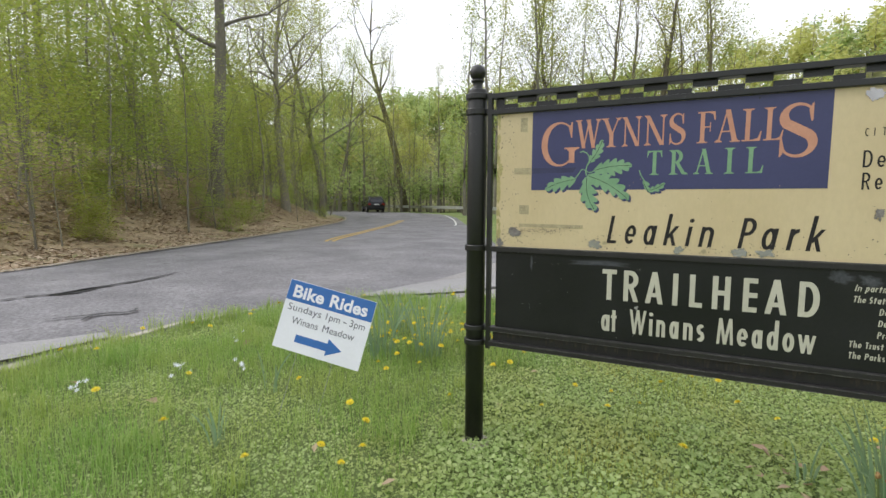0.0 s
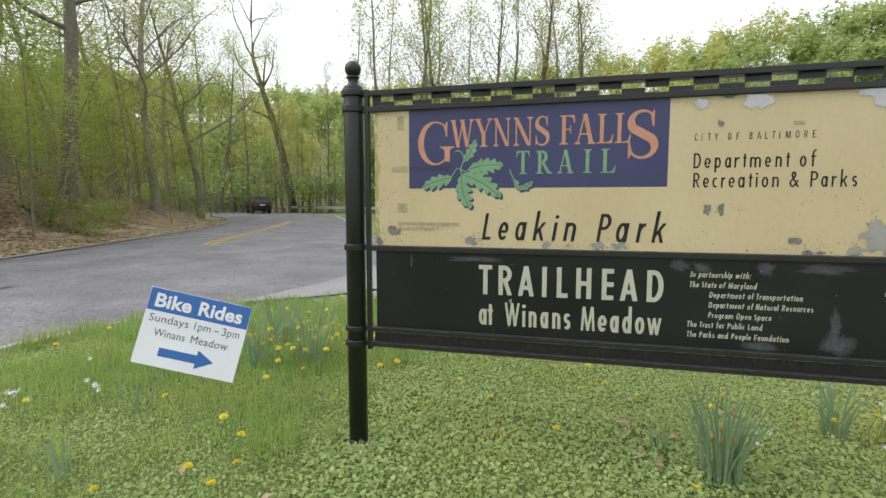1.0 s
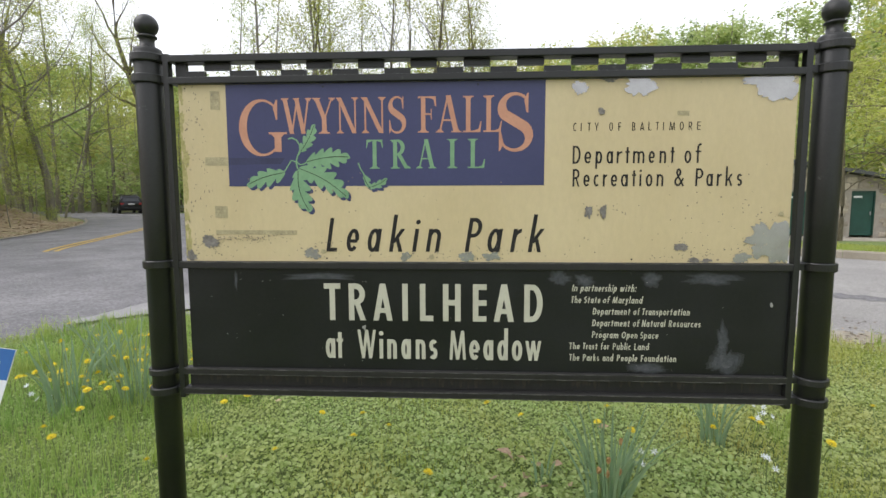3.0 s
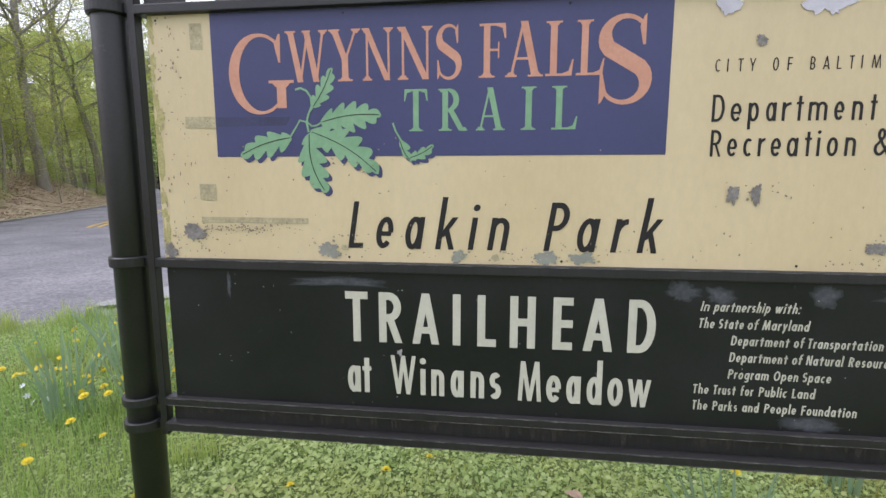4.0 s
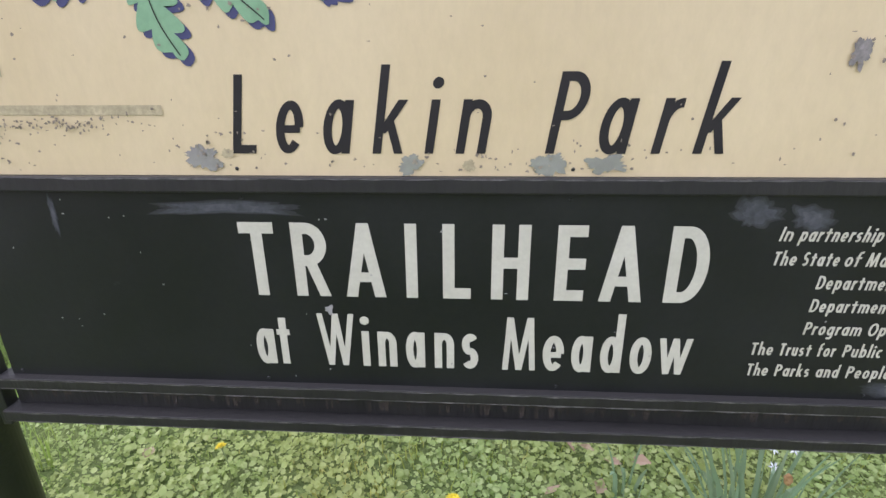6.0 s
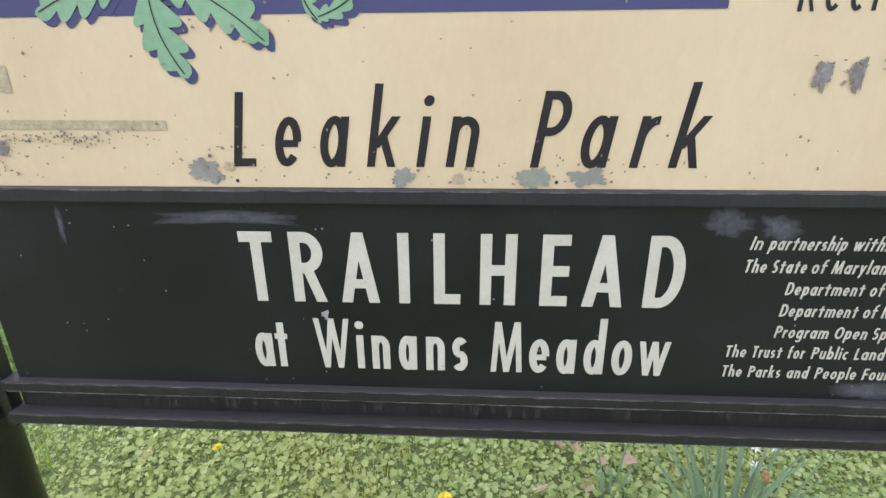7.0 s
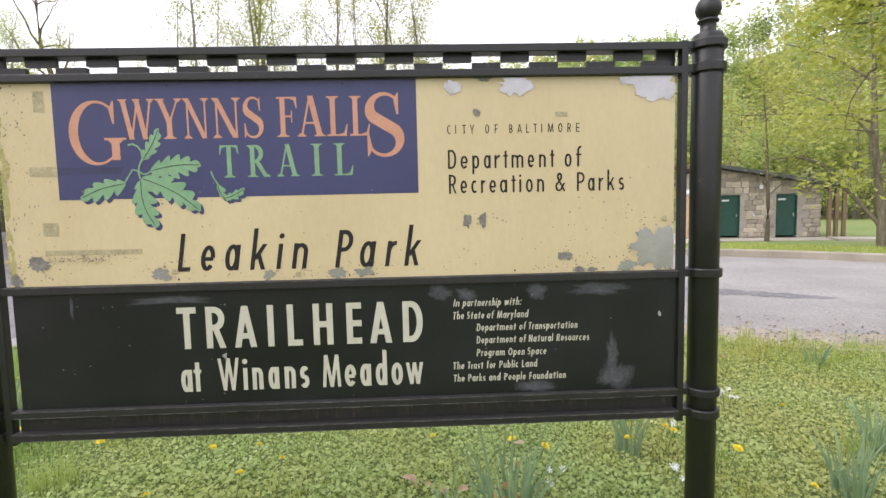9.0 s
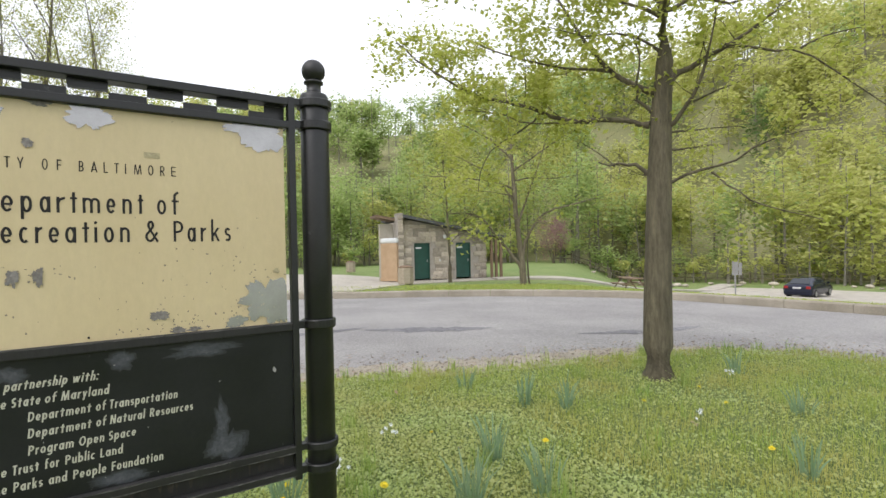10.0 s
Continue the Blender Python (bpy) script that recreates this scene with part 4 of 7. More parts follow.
def build_sign():
    global sign
    sign = empty("trail_sign")
    tagged(sign, "large weathered trailhead sign with cream and black panels between black posts", "sign")
    sign_post(-1.343, 0.0)
    sign_post(1.342, -0.1)
    # frame: two uprights and five rails
    for s in (-1, 1):
        a, b = (-1.270, -1.246) if s < 0 else (1.233, 1.258)
        part("upright", box_bm(a, b, -0.014, 0.018, 0.592, 2.020, bevel=0.003), BLACK, sign)
    rails = [(1.986, 2.014, -0.018, 0.046), (1.900, 1.927, -0.020, 0.046), (1.150, 1.180, -0.014, 0.026), (0.697, 0.724, -0.020, 0.028), (0.613, 0.641, -0.028, 0.028)]
    for k, (z0, z1, y0, y1) in enumerate(rails):
        part("rail", box_bm(-1.2455, 1.2325, y0, y1, z0, z1, bevel=0.003), BLACK if k < 2 else RUST_BAR, sign)
    part("infill_strip", box_bm(-1.231, 1.231, 0.006, 0.018, 0.642, 0.696), RUST_BAR, sign, "recessed rust-streaked black strip")
    # checkered band: staggered blocks between the two top rails
    z0, zm, z1, w = 1.928, 1.957, 1.985, 0.1052
    part("check_block", box_bm(-1.230, -1.186, 0.010, 0.030, z0, z1), BLACK, sign)
    part("check_block", box_bm(-1.1855, -1.110, 0.010, 0.030, z0, zm - 0.002), BLACK, sign)
    for i in range(22):
        a = -1.110 + i * w
        b = min(a + w, 1.230)
        lo, hi = (z0, zm - 0.002) if i % 2 else (zm + 0.002, z1)
        part("check_block", box_bm(a + 0.0005, b - 0.0005, 0.010, 0.030, lo, hi), BLACK, sign)
    part("check_block", box_bm(1.158, 1.230, 0.0305, 0.036, z0, z1), BLACK, sign)
    # upper panel
    up = part("upper_panel", box_bm(-1.217, 1.217, 0.0, 0.006, MID + 0.003, TOP - 0.001), CREAM, sign, "stained cream sign sheet with peeling film")
    flat("blue_field", [[(-1.020, 1.490), (0.263, 1.490), (0.263, 1.8985), (-1.020, 1.8985)]], BLUE, up, -0.0008, "navy blue field")
    for ch, a, b, z0, z1 in (("G", -0.969, -0.772, 1.612, 1.838), ("W", -0.793, -0.668, 1.700, 1.841), ("Y", -0.664, -0.572, 1.700, 1.841), ("N", -0.567, -0.478, 1.700, 1.841), ("N", -0.466, -0.367, 1.700, 1.841), ("S", -0.357, -0.286, 1.697, 1.844), ("F", -0.239, -0.166, 1.700, 1.841), ("A", -0.167, -0.066, 1.700, 1.844), ("L", -0.060, 0.014, 1.700, 1.841), ("L", 0.021, 0.094, 1.700, 1.841), ("S", 0.077, 0.217, 1.622, 1.853)):
        flat("peach_letter", set_letter(ch, a, b, z0, z1), PEACH, up, -0.0016, "", 0.000004)
    for ch, a, b in (("T", -0.449, -0.381), ("R", -0.351, -0.270), ("A", -0.246, -0.166), ("I", -0.122, -0.082), ("L", -0.040, 0.029)):
        flat("green_letter", set_letter(ch, a, b, 1.559, 1.674), LEAFGREEN, up, -0.0016, "", 0.000004)
    flat("old_tape_mark", [[(-1.019, 1.578), (-0.80, 1.580), (-0.785, 1.604), (-1.019, 1.606)]], BLUE_WORN, up, -0.0011, "darker strip where tape was")
    # the sprig of leaves
    for sd, (base, tip, wl, wr, n, bend) in enumerate((((-0.717, 1.629), (-0.657, 1.738), 0.022, 0.026, 4, -0.04), ((-0.786, 1.545), (-0.946, 1.494), 0.040, 0.030, 4, -0.05), ((-0.730, 1.557), (-0.684, 1.384), 0.044, 0.040, 4, -0.10), ((-0.694, 1.587), (-0.515, 1.606), 0.037, 0.046, 5, 0.05), ((-0.727, 1.562), (-0.525, 1.440), 0.048, 0.038, 5, 0.06), ((-0.461, 1.534), (-0.428, 1.474), 0.020, 0.008, 2, -0.08), ((-0.434, 1.484), (-0.364, 1.520), 0.014, 0.018, 3, -0.05)), 1):
        q, rib = lobed_leaf(base, tip, wl, wr, n, bend)
        flat("leaf_shadow_print", [[(p[0] + 0.009, p[1] - 0.010) for p in k] for k in q], BLUE, up, -0.0012 - 0.00005 * sd, "", 0.000002)
        flat("printed_leaf", q, LEAFGREEN, up, -0.0022 - 0.0001 * sd, "", 0.000002)
        flat("leaf_vein", quad_strip(rib[1:-2], [0.0022] * len(rib[1:-2])), INK, up, -0.0032 - 0.0001 * sd, "", 0.000002)
    twigs = quad_strip([(-0.768, 1.680), (-0.752, 1.684), (-0.734, 1.676), (-0.722, 1.658), (-0.720, 1.634), (-0.731, 1.610), (-0.737, 1.588), (-0.732, 1.560)], [0.006] * 8)
    twigs += quad_strip([(-0.737, 1.588), (-0.757, 1.594), (-0.774, 1.568), (-0.790, 1.545)], [0.005] * 4) + quad_strip([(-0.728, 1.616), (-0.717, 1.630)], [0.005] * 2) + quad_strip([(-0.737, 1.590), (-0.722, 1.577), (-0.708, 1.578), (-0.692, 1.587)], [0.005] * 4)
    flat("printed_twig", twigs, LEAFGREEN, up, -0.0021, "", 0.000002)
    flat("printed_twig", quad_strip([(-0.482, 1.583), (-0.474, 1.560), (-0.457, 1.532)], [0.005] * 3), LEAFGREEN, up, -0.0021, "", 0.000002)
    T = lettering
    for ch, a, b in (("L", -0.623, -0.576), ("e", -0.537, -0.484), ("a", -0.450, -0.389), ("k", -0.362, -0.293), ("i", -0.267, -0.231), ("n", -0.211, -0.147), ("P", -0.052, 0.019), ("a", 0.040, 0.103), ("r", 0.131, 0.179), ("k", 0.202, 0.269)):
        T(ch, a, b, 1.222, 0.138, 0.114, INK, up, -0.001, 0.16, name="letter")
    for base, cap, weight, row in ((1.700, 0.032, 0.095, (("C", 0.373, 0.385), ("I", 0.402, 0.408), ("T", 0.428, 0.441), ("Y", 0.456, 0.471), ("O", 0.512, 0.526), ("F", 0.547, 0.558), ("B", 0.600, 0.612), ("A", 0.630, 0.646), ("L", 0.662, 0.673), ("T", 0.690, 0.702), ("I", 0.718, 0.724), ("M", 0.742, 0.763), ("O", 0.781, 0.796), ("R", 0.815, 0.828), ("E", 0.847, 0.860))),
                                   (1.574, 0.069, 0.105, (("D", 0.373, 0.404), ("e", 0.419, 0.446), ("p", 0.462, 0.488), ("a", 0.505, 0.530), ("r", 0.544, 0.565), ("t", 0.577, 0.594), ("m", 0.607, 0.651), ("e", 0.667, 0.691), ("n", 0.709, 0.734), ("t", 0.750, 0.766), ("o", 0.804, 0.830), ("f", 0.846, 0.867))),
                                   (1.484, 0.069, 0.105, (("R", 0.375, 0.402), ("e", 0.417, 0.442), ("c", 0.457, 0.477), ("r", 0.493, 0.510), ("e", 0.524, 0.549), ("a", 0.563, 0.590), ("t", 0.605, 0.622), ("i", 0.634, 0.645), ("o", 0.659, 0.685), ("n", 0.701, 0.727), ("&", 0.769, 0.807), ("P", 0.850, 0.879), ("a", 0.891, 0.916), ("r", 0.931, 0.949), ("k", 0.964, 0.991), ("s", 1.007, 1.027)))):
        for ch, a, b in row:
            T(ch, a, b, base, cap, weight, INK, up, -0.001, name="letter")
    low = part("lower_panel", box_bm(-1.215, 1.2322, 0.0, 0.006, LOW + 0.031, MID - 0.029), BLACK_PANEL, sign, "scuffed black sign sheet")
    for ch, a, b in (("T", -0.637, -0.567), ("R", -0.533, -0.462), ("A", -0.431, -0.350), ("I", -0.309, -0.287), ("L", -0.236, -0.181), ("H", -0.141, -0.068), ("E", -0.018, 0.038), ("A", 0.068, 0.150), ("D", 0.191, 0.266)):
        T(ch, a, b, 0.934, 0.1555, 0.148, WHITE_INK, low, -0.001, name="letter")
    for ch, a, b in (("a", -0.635, -0.594), ("t", -0.588, -0.560), ("W", -0.499, -0.421), ("i", -0.409, -0.394), ("n", -0.374, -0.334), ("a", -0.315, -0.275), ("n", -0.255, -0.214), ("s", -0.198, -0.164), ("M", -0.114, -0.046), ("e", -0.032, 0.011), ("a", 0.026, 0.067), ("d", 0.084, 0.127), ("o", 0.143, 0.186), ("w", 0.198, 0.263)):
        T(ch, a, b, 0.772, 0.1225, 0.128, WHITE_INK, low, -0.001, name="letter")
    for z, sh, words in ((1.063, 0.20, (("In", 0.381, 0.405), ("partnership", 0.414, 0.561), ("with:", 0.575, 0.639))),
                         (1.015, 0.13, (("The", 0.381, 0.421), ("State", 0.432, 0.497), ("of", 0.507, 0.536), ("Maryland", 0.544, 0.666))),
                         (0.968, 0.10, (("Department", 0.467, 0.618), ("of", 0.629, 0.656), ("Transportation", 0.665, 0.851))),
                         (0.920, 0.10, (("Department", 0.466, 0.618), ("of", 0.629, 0.656), ("Natural", 0.664, 0.759), ("Resources", 0.770, 0.896))),
                         (0.871, 0.10, (("Program", 0.466, 0.573), ("Open", 0.586, 0.649), ("Space", 0.660, 0.732))),
                         (0.823, 0.06, (("The", 0.377, 0.419), ("Trust", 0.432, 0.491), ("for", 0.504, 0.537), ("Public", 0.551, 0.624), ("Land", 0.637, 0.697))),
                         (0.775, 0.06, (("The", 0.378, 0.419), ("Parks", 0.432, 0.498), ("and", 0.512, 0.556), ("People", 0.569, 0.652), ("Foundation", 0.665, 0.806)))):
        for word, a, b in words:
            T(word, a, b, z, 0.0275, 0.15, WHITE_INK, low, -0.001, sh, 0.13)
    # worn places where the film has come away
    sd = 10
    for x, z, a, b in ((-1.112, 1.263, 0.030, 0.026), (-1.085, 1.255, 0.014, 0.008), (-0.682, 1.215, 0.034, 0.023), (-0.632, 1.222, 0.013, 0.008), (-0.293, 1.200, 0.020, 0.017), (-0.185, 1.200, 0.011, 0.009), (-0.045, 1.203, 0.030, 0.019), (0.060, 1.203, 0.034, 0.016), (0.399, 1.866, 0.029, 0.025), (0.507, 1.896, 0.032, 0.012), (0.626, 1.872, 0.052, 0.040), (1.095, 1.885, 0.080, 0.020), (1.150, 1.858, 0.070, 0.048), (1.150, 1.265, 0.080, 0.075), (1.185, 1.235, 0.045, 0.065), (0.805, 1.243, 0.027, 0.015), (0.858, 1.192, 0.022, 0.010), (0.905, 1.190, 0.02, 0.008), (1.041, 1.199, 0.033, 0.019), (-1.195, 1.200, 0.020, 0.022), (1.18, 1.375, 0.012, 0.010), (0.440, 1.381, 0.013, 0.022), (0.499, 1.386, 0.016, 0.024), (0.48, 1.775, 0.012, 0.014)):
        flat("peeled_patch", [[(max(-1.2165, min(1.2165, p)), max(1.182, min(1.8985, q))) for p, q in blot(x, z, a, b, sd, 64, 0.30)]], WEATHERED if x < -1.0 or 0.4 < x < 0.51 or 0.75 < x < 0.95 else PEEL if b > 0.0105 else GRIME, up, -0.0019 - 0.00004 * sd)
        sd += 1
    rnd = random.Random(5)
    chips = [blot(-1.2 + abs(rnd.gauss(0, 0.05)), rnd.uniform(1.25, 1.895), rnd.uniform(0.001, 0.003), rnd.uniform(0.0015, 0.006), 500 + k, 8, 0.4) for k in range(40)] + [blot(rnd.uniform(-1.2, 1.2) if k % 2 else rnd.choice((-1.1, -0.62, 0.0, 0.86)) + rnd.gauss(0, 0.09), min(1.88, 1.195 + abs(rnd.gauss(0, 0.22 if k % 3 else 0.03))), rnd.uniform(0.001, 0.0032), rnd.uniform(0.001, 0.0032), 100 + k, 7, 0.3) for k in range(170)]
    tagged(flat("film_chip", chips, CHIP, up, -0.0042, "", 0.0), kind="stuff")
    # brown flecks round the worn places, and algae along the edge
    flecks = []
    for x, z, sx, sz, n in ((-1.10, 1.25, 0.06, 0.03, 40), (-0.93, 1.276, 0.09, 0.008, 90), (-0.68, 1.225, 0.06, 0.02, 16), (0.83, 1.215, 0.09, 0.02, 28), (1.06, 1.23, 0.06, 0.03, 22), (1.10, 1.33, 0.07, 0.05, 18), (-0.16, 1.205, 0.12, 0.012, 24), (-1.16, 1.70, 0.03, 0.12, 26), (0.47, 1.385, 0.05, 0.02, 18), (-0.60, 1.47, 0.08, 0.02, 16), (0.95, 1.40, 0.12, 0.05, 14)):
        for k in range(n):
            cx, cz = max(-1.21, min(1.21, rnd.gauss(x, sx))), max(1.185, min(1.89, rnd.gauss(z, sz)))
            flecks.append(blot(cx, cz, rnd.uniform(0.0010, 0.0038), rnd.uniform(0.0010, 0.0034), 900 + len(flecks), 9, 0.5))
    tagged(flat("film_fleck", flecks, CHIP, up, -0.0046, "", 0.0), kind="stuff")
    algae = [blot(-1.216 + abs(rnd.gauss(0, 0.008)), rnd.uniform(1.2, 1.88), rnd.uniform(0.004, 0.012), rnd.uniform(0.012, 0.05), 1500 + k, 16, 0.4) for k in range(26)]
    tagged(flat("algae_stain", [[(max(-1.2165, p), q) for p, q in a] for a in algae], ALGAE, up, -0.0008, "", 0.000003), kind="stuff")
    # highlights painted as grey lines on the lower rails' lips, and streaks down the recessed strip
    for z, y in ((1.1775, -0.0143), (0.7215, -0.0203), (0.699, -0.0203), (0.6385, -0.0283), (0.616, -0.0283)):
        hts = [0.0005 + 0.0026 * max(0.0, 0.45 + noise.noise((i * 0.23, z * 9, 1))) for i in range(241)]
        xs = [-1.235 + 2.47 * i / 240 for i in range(241)]
        flat("worn_lip", [[(xs[i], z - hts[i]), (xs[i + 1], z - hts[i + 1]), (xs[i + 1], z + hts[i + 1] * 0.4), (xs[i], z + hts[i] * 0.4)] for i in range(240)], LIP, sign, y, "ragged grey line painted as a glint along the lip", 0.0)
    streaks = []
    for k in range(120):
        x, w, z0 = rnd.uniform(-1.2, 1.2), rnd.uniform(0.002, 0.012), rnd.uniform(0.645, 0.675)
        streaks.append([(x - w * 0.4, z0), (x + w * 0.4, z0), (x + w, 0.6955), (x - w, 0.6955)])
    tagged(flat("rust_streak", streaks, RUST, sign, 0.0055, "", 0.000004), kind="stuff")
    for x0, x1, z0, z1 in ((-1.117, -1.022, 1.576, 1.608), (-1.085, -1.032, 1.362, 1.409), (-1.085, -0.743, 1.293, 1.309), (0.770, 0.815, 1.757, 1.773), (-1.085, -1.047, 1.80, 1.872)):
        flat("tape_residue", [[(x0, z0), (x1, z0 - 0.002), (x1, z1), (x0, z1 + 0.001)]], GRIME, up, -0.0013)
    for x, z, a, b in ((-0.66, 1.118, 0.12, 0.012), (0.33, 1.115, 0.035, 0.022), (0.43, 1.108, 0.03, 0.02), (0.70, 1.112, 0.032, 0.025), (0.93, 1.116, 0.09, 0.018), (0.985, 0.865, 0.022, 0.055), (1.00, 0.78, 0.055, 0.045), (0.69, 0.748, 0.06, 0.018), (-1.01, 1.10, 0.006, 0.03)):
        for k, (f, m) in enumerate(((1.3, SMUDGE), (1.1, SMUDGE_MID), (0.9, SMUDGE_PALE), (0.62, SMUDGE_WORN))):
            flat("scuff", [blot(x, z, a * f, b * f, sd, 40, 0.25)], m, low, -0.0002 - 0.00001 * sd - 0.00012 * k)
        sd += 1
    specks = [blot(rnd.uniform(-1.18, 1.18), rnd.uniform(0.73, 1.14), rnd.uniform(0.001, 0.0028), rnd.uniform(0.001, 0.0028), 300 + k, 7, 0.3) for k in range(30)] + [blot(1.166, 1.015, 0.007, 0.010, 71, 12), blot(-0.47, 0.905, 0.010, 0.009, 72, 12)]
    tagged(flat("paint_speck", specks, GREY_SPECK, low, -0.0022, "", 0.0), kind="stuff")
    for x in (-1.19, -0.62, 0.0, 0.615, 1.19):
        for z in (1.885, 1.194, 1.138, 0.735):
            bm = bmesh.new()
            bmesh.ops.create_icosphere(bm, subdivisions=1, radius=0.004, matrix=Matrix.Translation((x, -0.001, z)) @ Matrix.Diagonal((1, 0.5, 1, 1)))
            part("rivet", bm, BLACK, sign)


build_sign()


# footings where the posts meet the lawn
for fx, fz in ((-1.339, lawn_height(-1.339, 0.012)), (1.339, lawn_height(1.339, 0.012))):
    bm = bmesh.new()
    lathe(bm, [(0.085, fz - 0.15), (0.09, fz - 0.005), (0.082, fz + 0.010), (0.06, fz + 0.016), (0.04, fz + 0.016)], fx, 0.012, 18)
    for v in bm.verts:
        v.co += Vector((noise.noise(v.co * 14), noise.noise(v.co * 14 + Vector((5, 5, 5))), 0.4 * noise.noise(v.co * 20))) * 0.02
    tagged(part("concrete_footing", bm, CONCRETE, None, smooth=True), "small rough concrete footing round a sign post", "footing")


# ---- the little bike-ride sign on wire legs ----
def build_yard_sign():
    """Corrugated plastic board, tilted, facing the lot."""
    tl, tr, br = Vector((-2.618, -0.124, 0.911)), Vector((-2.048, 0.045, 0.772)), Vector((-2.087, -0.068, 0.331))
    ex = (tr - tl).normalized()
    ez = (tr - br)
    ez = (ez - ex * ez.dot(ex)).normalized()
    ey = ez.cross(ex)
    c = tl + ex * 0.305 - ez * 0.2285
    root = new("yard_sign")
    root.matrix_basis = Matrix.Translation(c) @ Matrix((ex, ey, ez)).transposed().to_4x4()
    tagged(root, "tilted white and blue corrugated plastic yard sign on wire stakes", "sign")
    board = part("board", box_bm(-0.305, 0.305, 0.0, 0.005, -0.2285, 0.2285), SIGN_WHITE, root)
    flat("blue_band", [[(-0.303, 0.093), (0.303, 0.093), (0.303, 0.2265), (-0.303, 0.2265)]], SIGN_BLUE, board, -0.001)
    for word, a, b in (("Bike", -0.262, -0.045), ("Rides", 0.000, 0.262)):
        block_type(word, a, b, 0.120, 0.080, SIGN_WHITE, board, -0.002, 0, 1.02, 0.03)
    for word, a, b, base in (("Sundays", -0.272, -0.035, 0.030), ("1pm", 0.000, 0.098, 0.030), ("3pm", 0.168, 0.272, 0.030), ("Winans", -0.222, -0.035, -0.052), ("Meadow", 0.000, 0.222, -0.052)):
        block_type(word, a, b, base, 0.045, GREY_INK, board, -0.001, 0, 1.05, 0.0)
    flat("dash", [[(0.120, 0.042), (0.146, 0.042), (0.146, 0.048), (0.120, 0.048)]], GREY_INK, board, -0.001)
    flat("arrow", [[(-0.165, -0.165), (0.06, -0.165), (0.06, -0.115), (-0.165, -0.115)], [(0.06, -0.196), (0.165, -0.140), (0.06, -0.084)]], SIGN_BLUE, board, -0.001)
    inv = root.matrix_basis.inverted()
    for x in (-0.125, 0.125):
        foot_at = root.matrix_basis @ Vector((x, 0.003, -0.5))
        top = Vector((x, 0.0025, -0.20))
        gz = lawn_height(foot_at.x, foot_at.y)
        d = (root.matrix_basis @ top) - foot_at
        g = foot_at + d * ((gz - 0.06 - foot_at.z) / d.z)
        part("wire_leg", tube(bmesh.new(), [inv @ g, top], 0.002, 6), WIRE, root)


build_yard_sign()


# ---- trees ----
class Grow:
    """Collects the wood and the leaves of one tree."""

    def __init__(self, seed):
        self.r = random.Random(seed)
        self.g = np.random.default_rng(seed)
        self.v, self.f, self.buds = [], [], []

    def rod(self, pts, radii, segs):
        base = len(self.v)
        for i, p in enumerate(pts):
            a, b = pts[max(0, i - 1)], pts[min(len(pts) - 1, i + 1)]
            q = (b - a).to_track_quat("Z", "Y")
            for k in range(segs):
                an = 2 * math.pi * k / segs
                self.v.append(p + q @ Vector((radii[i] * math.cos(an), radii[i] * math.sin(an), 0)))
        for i in range(len(pts) - 1):
            for k in range(segs):
                a = base + i * segs
                self.f.append((a + k, a + (k + 1) % segs, a + segs + (k + 1) % segs, a + segs + k))

    def limb(self, start, way, length, r0, depth, segs=5, steps=5, lift=0.25, twigs=5, wander=0.22, leafy=0.4):
        """A limb that wanders and lifts, with twigs along its outer part and buds at the ends."""
        p, d, pts = Vector(start), Vector(way).normalized(), [Vector(start)]
        for _ in range(steps):
            d = (d + Vector((self.r.gauss(0, wander), self.r.gauss(0, wander), self.r.gauss(0, wander) + lift * 0.3))).normalized()
            p = p + d * (length / steps)
            pts.append(p.copy())
        self.rod(pts, [r0 * (1 - 0.85 * i / steps) for i in range(steps + 1)], segs)
        if depth > 0:
            for k in range(twigs):
                f = leafy + (1 - leafy) * (k + self.r.random()) / twigs
                i = min(steps - 1, int(f * steps))
                q = pts[i].lerp(pts[i + 1], f * steps - i)
                w = (pts[i + 1] - pts[i]).normalized()
                side = Vector((self.r.gauss(0, 1), self.r.gauss(0, 1), self.r.gauss(0.25, 0.6)))
                self.limb(q, (w * 0.8 + side.normalized() * 0.9), length * self.r.uniform(0.3, 0.5), r0 * 0.42 * (1.1 - 0.6 * f), depth - 1, max(3, segs - 1), max(3, steps - 1), lift, twigs, wander, 0.3)
        else:
            self.buds += pts[1:]
        return pts

    def wood(self, name):
        return mesh_of(name, self.v, self.f, BARK)

    def leaves(self, name, per_bud, scatter, size, material, flat=0.0, droop=0.0):
        """Leaf blades round the buds: each a folded diamond of its own."""
        b = np.array([tuple(p) for p in self.buds], dtype=np.float32)
        c = np.repeat(b, per_bud, axis=0)
        n = len(c)
        c = c + self.g.normal(0, scatter, (n, 3)).astype(np.float32)
        c[:, 2] -= droop * self.g.random(n)
        return leaf_mesh(name, c, size, material, self.g, flat)


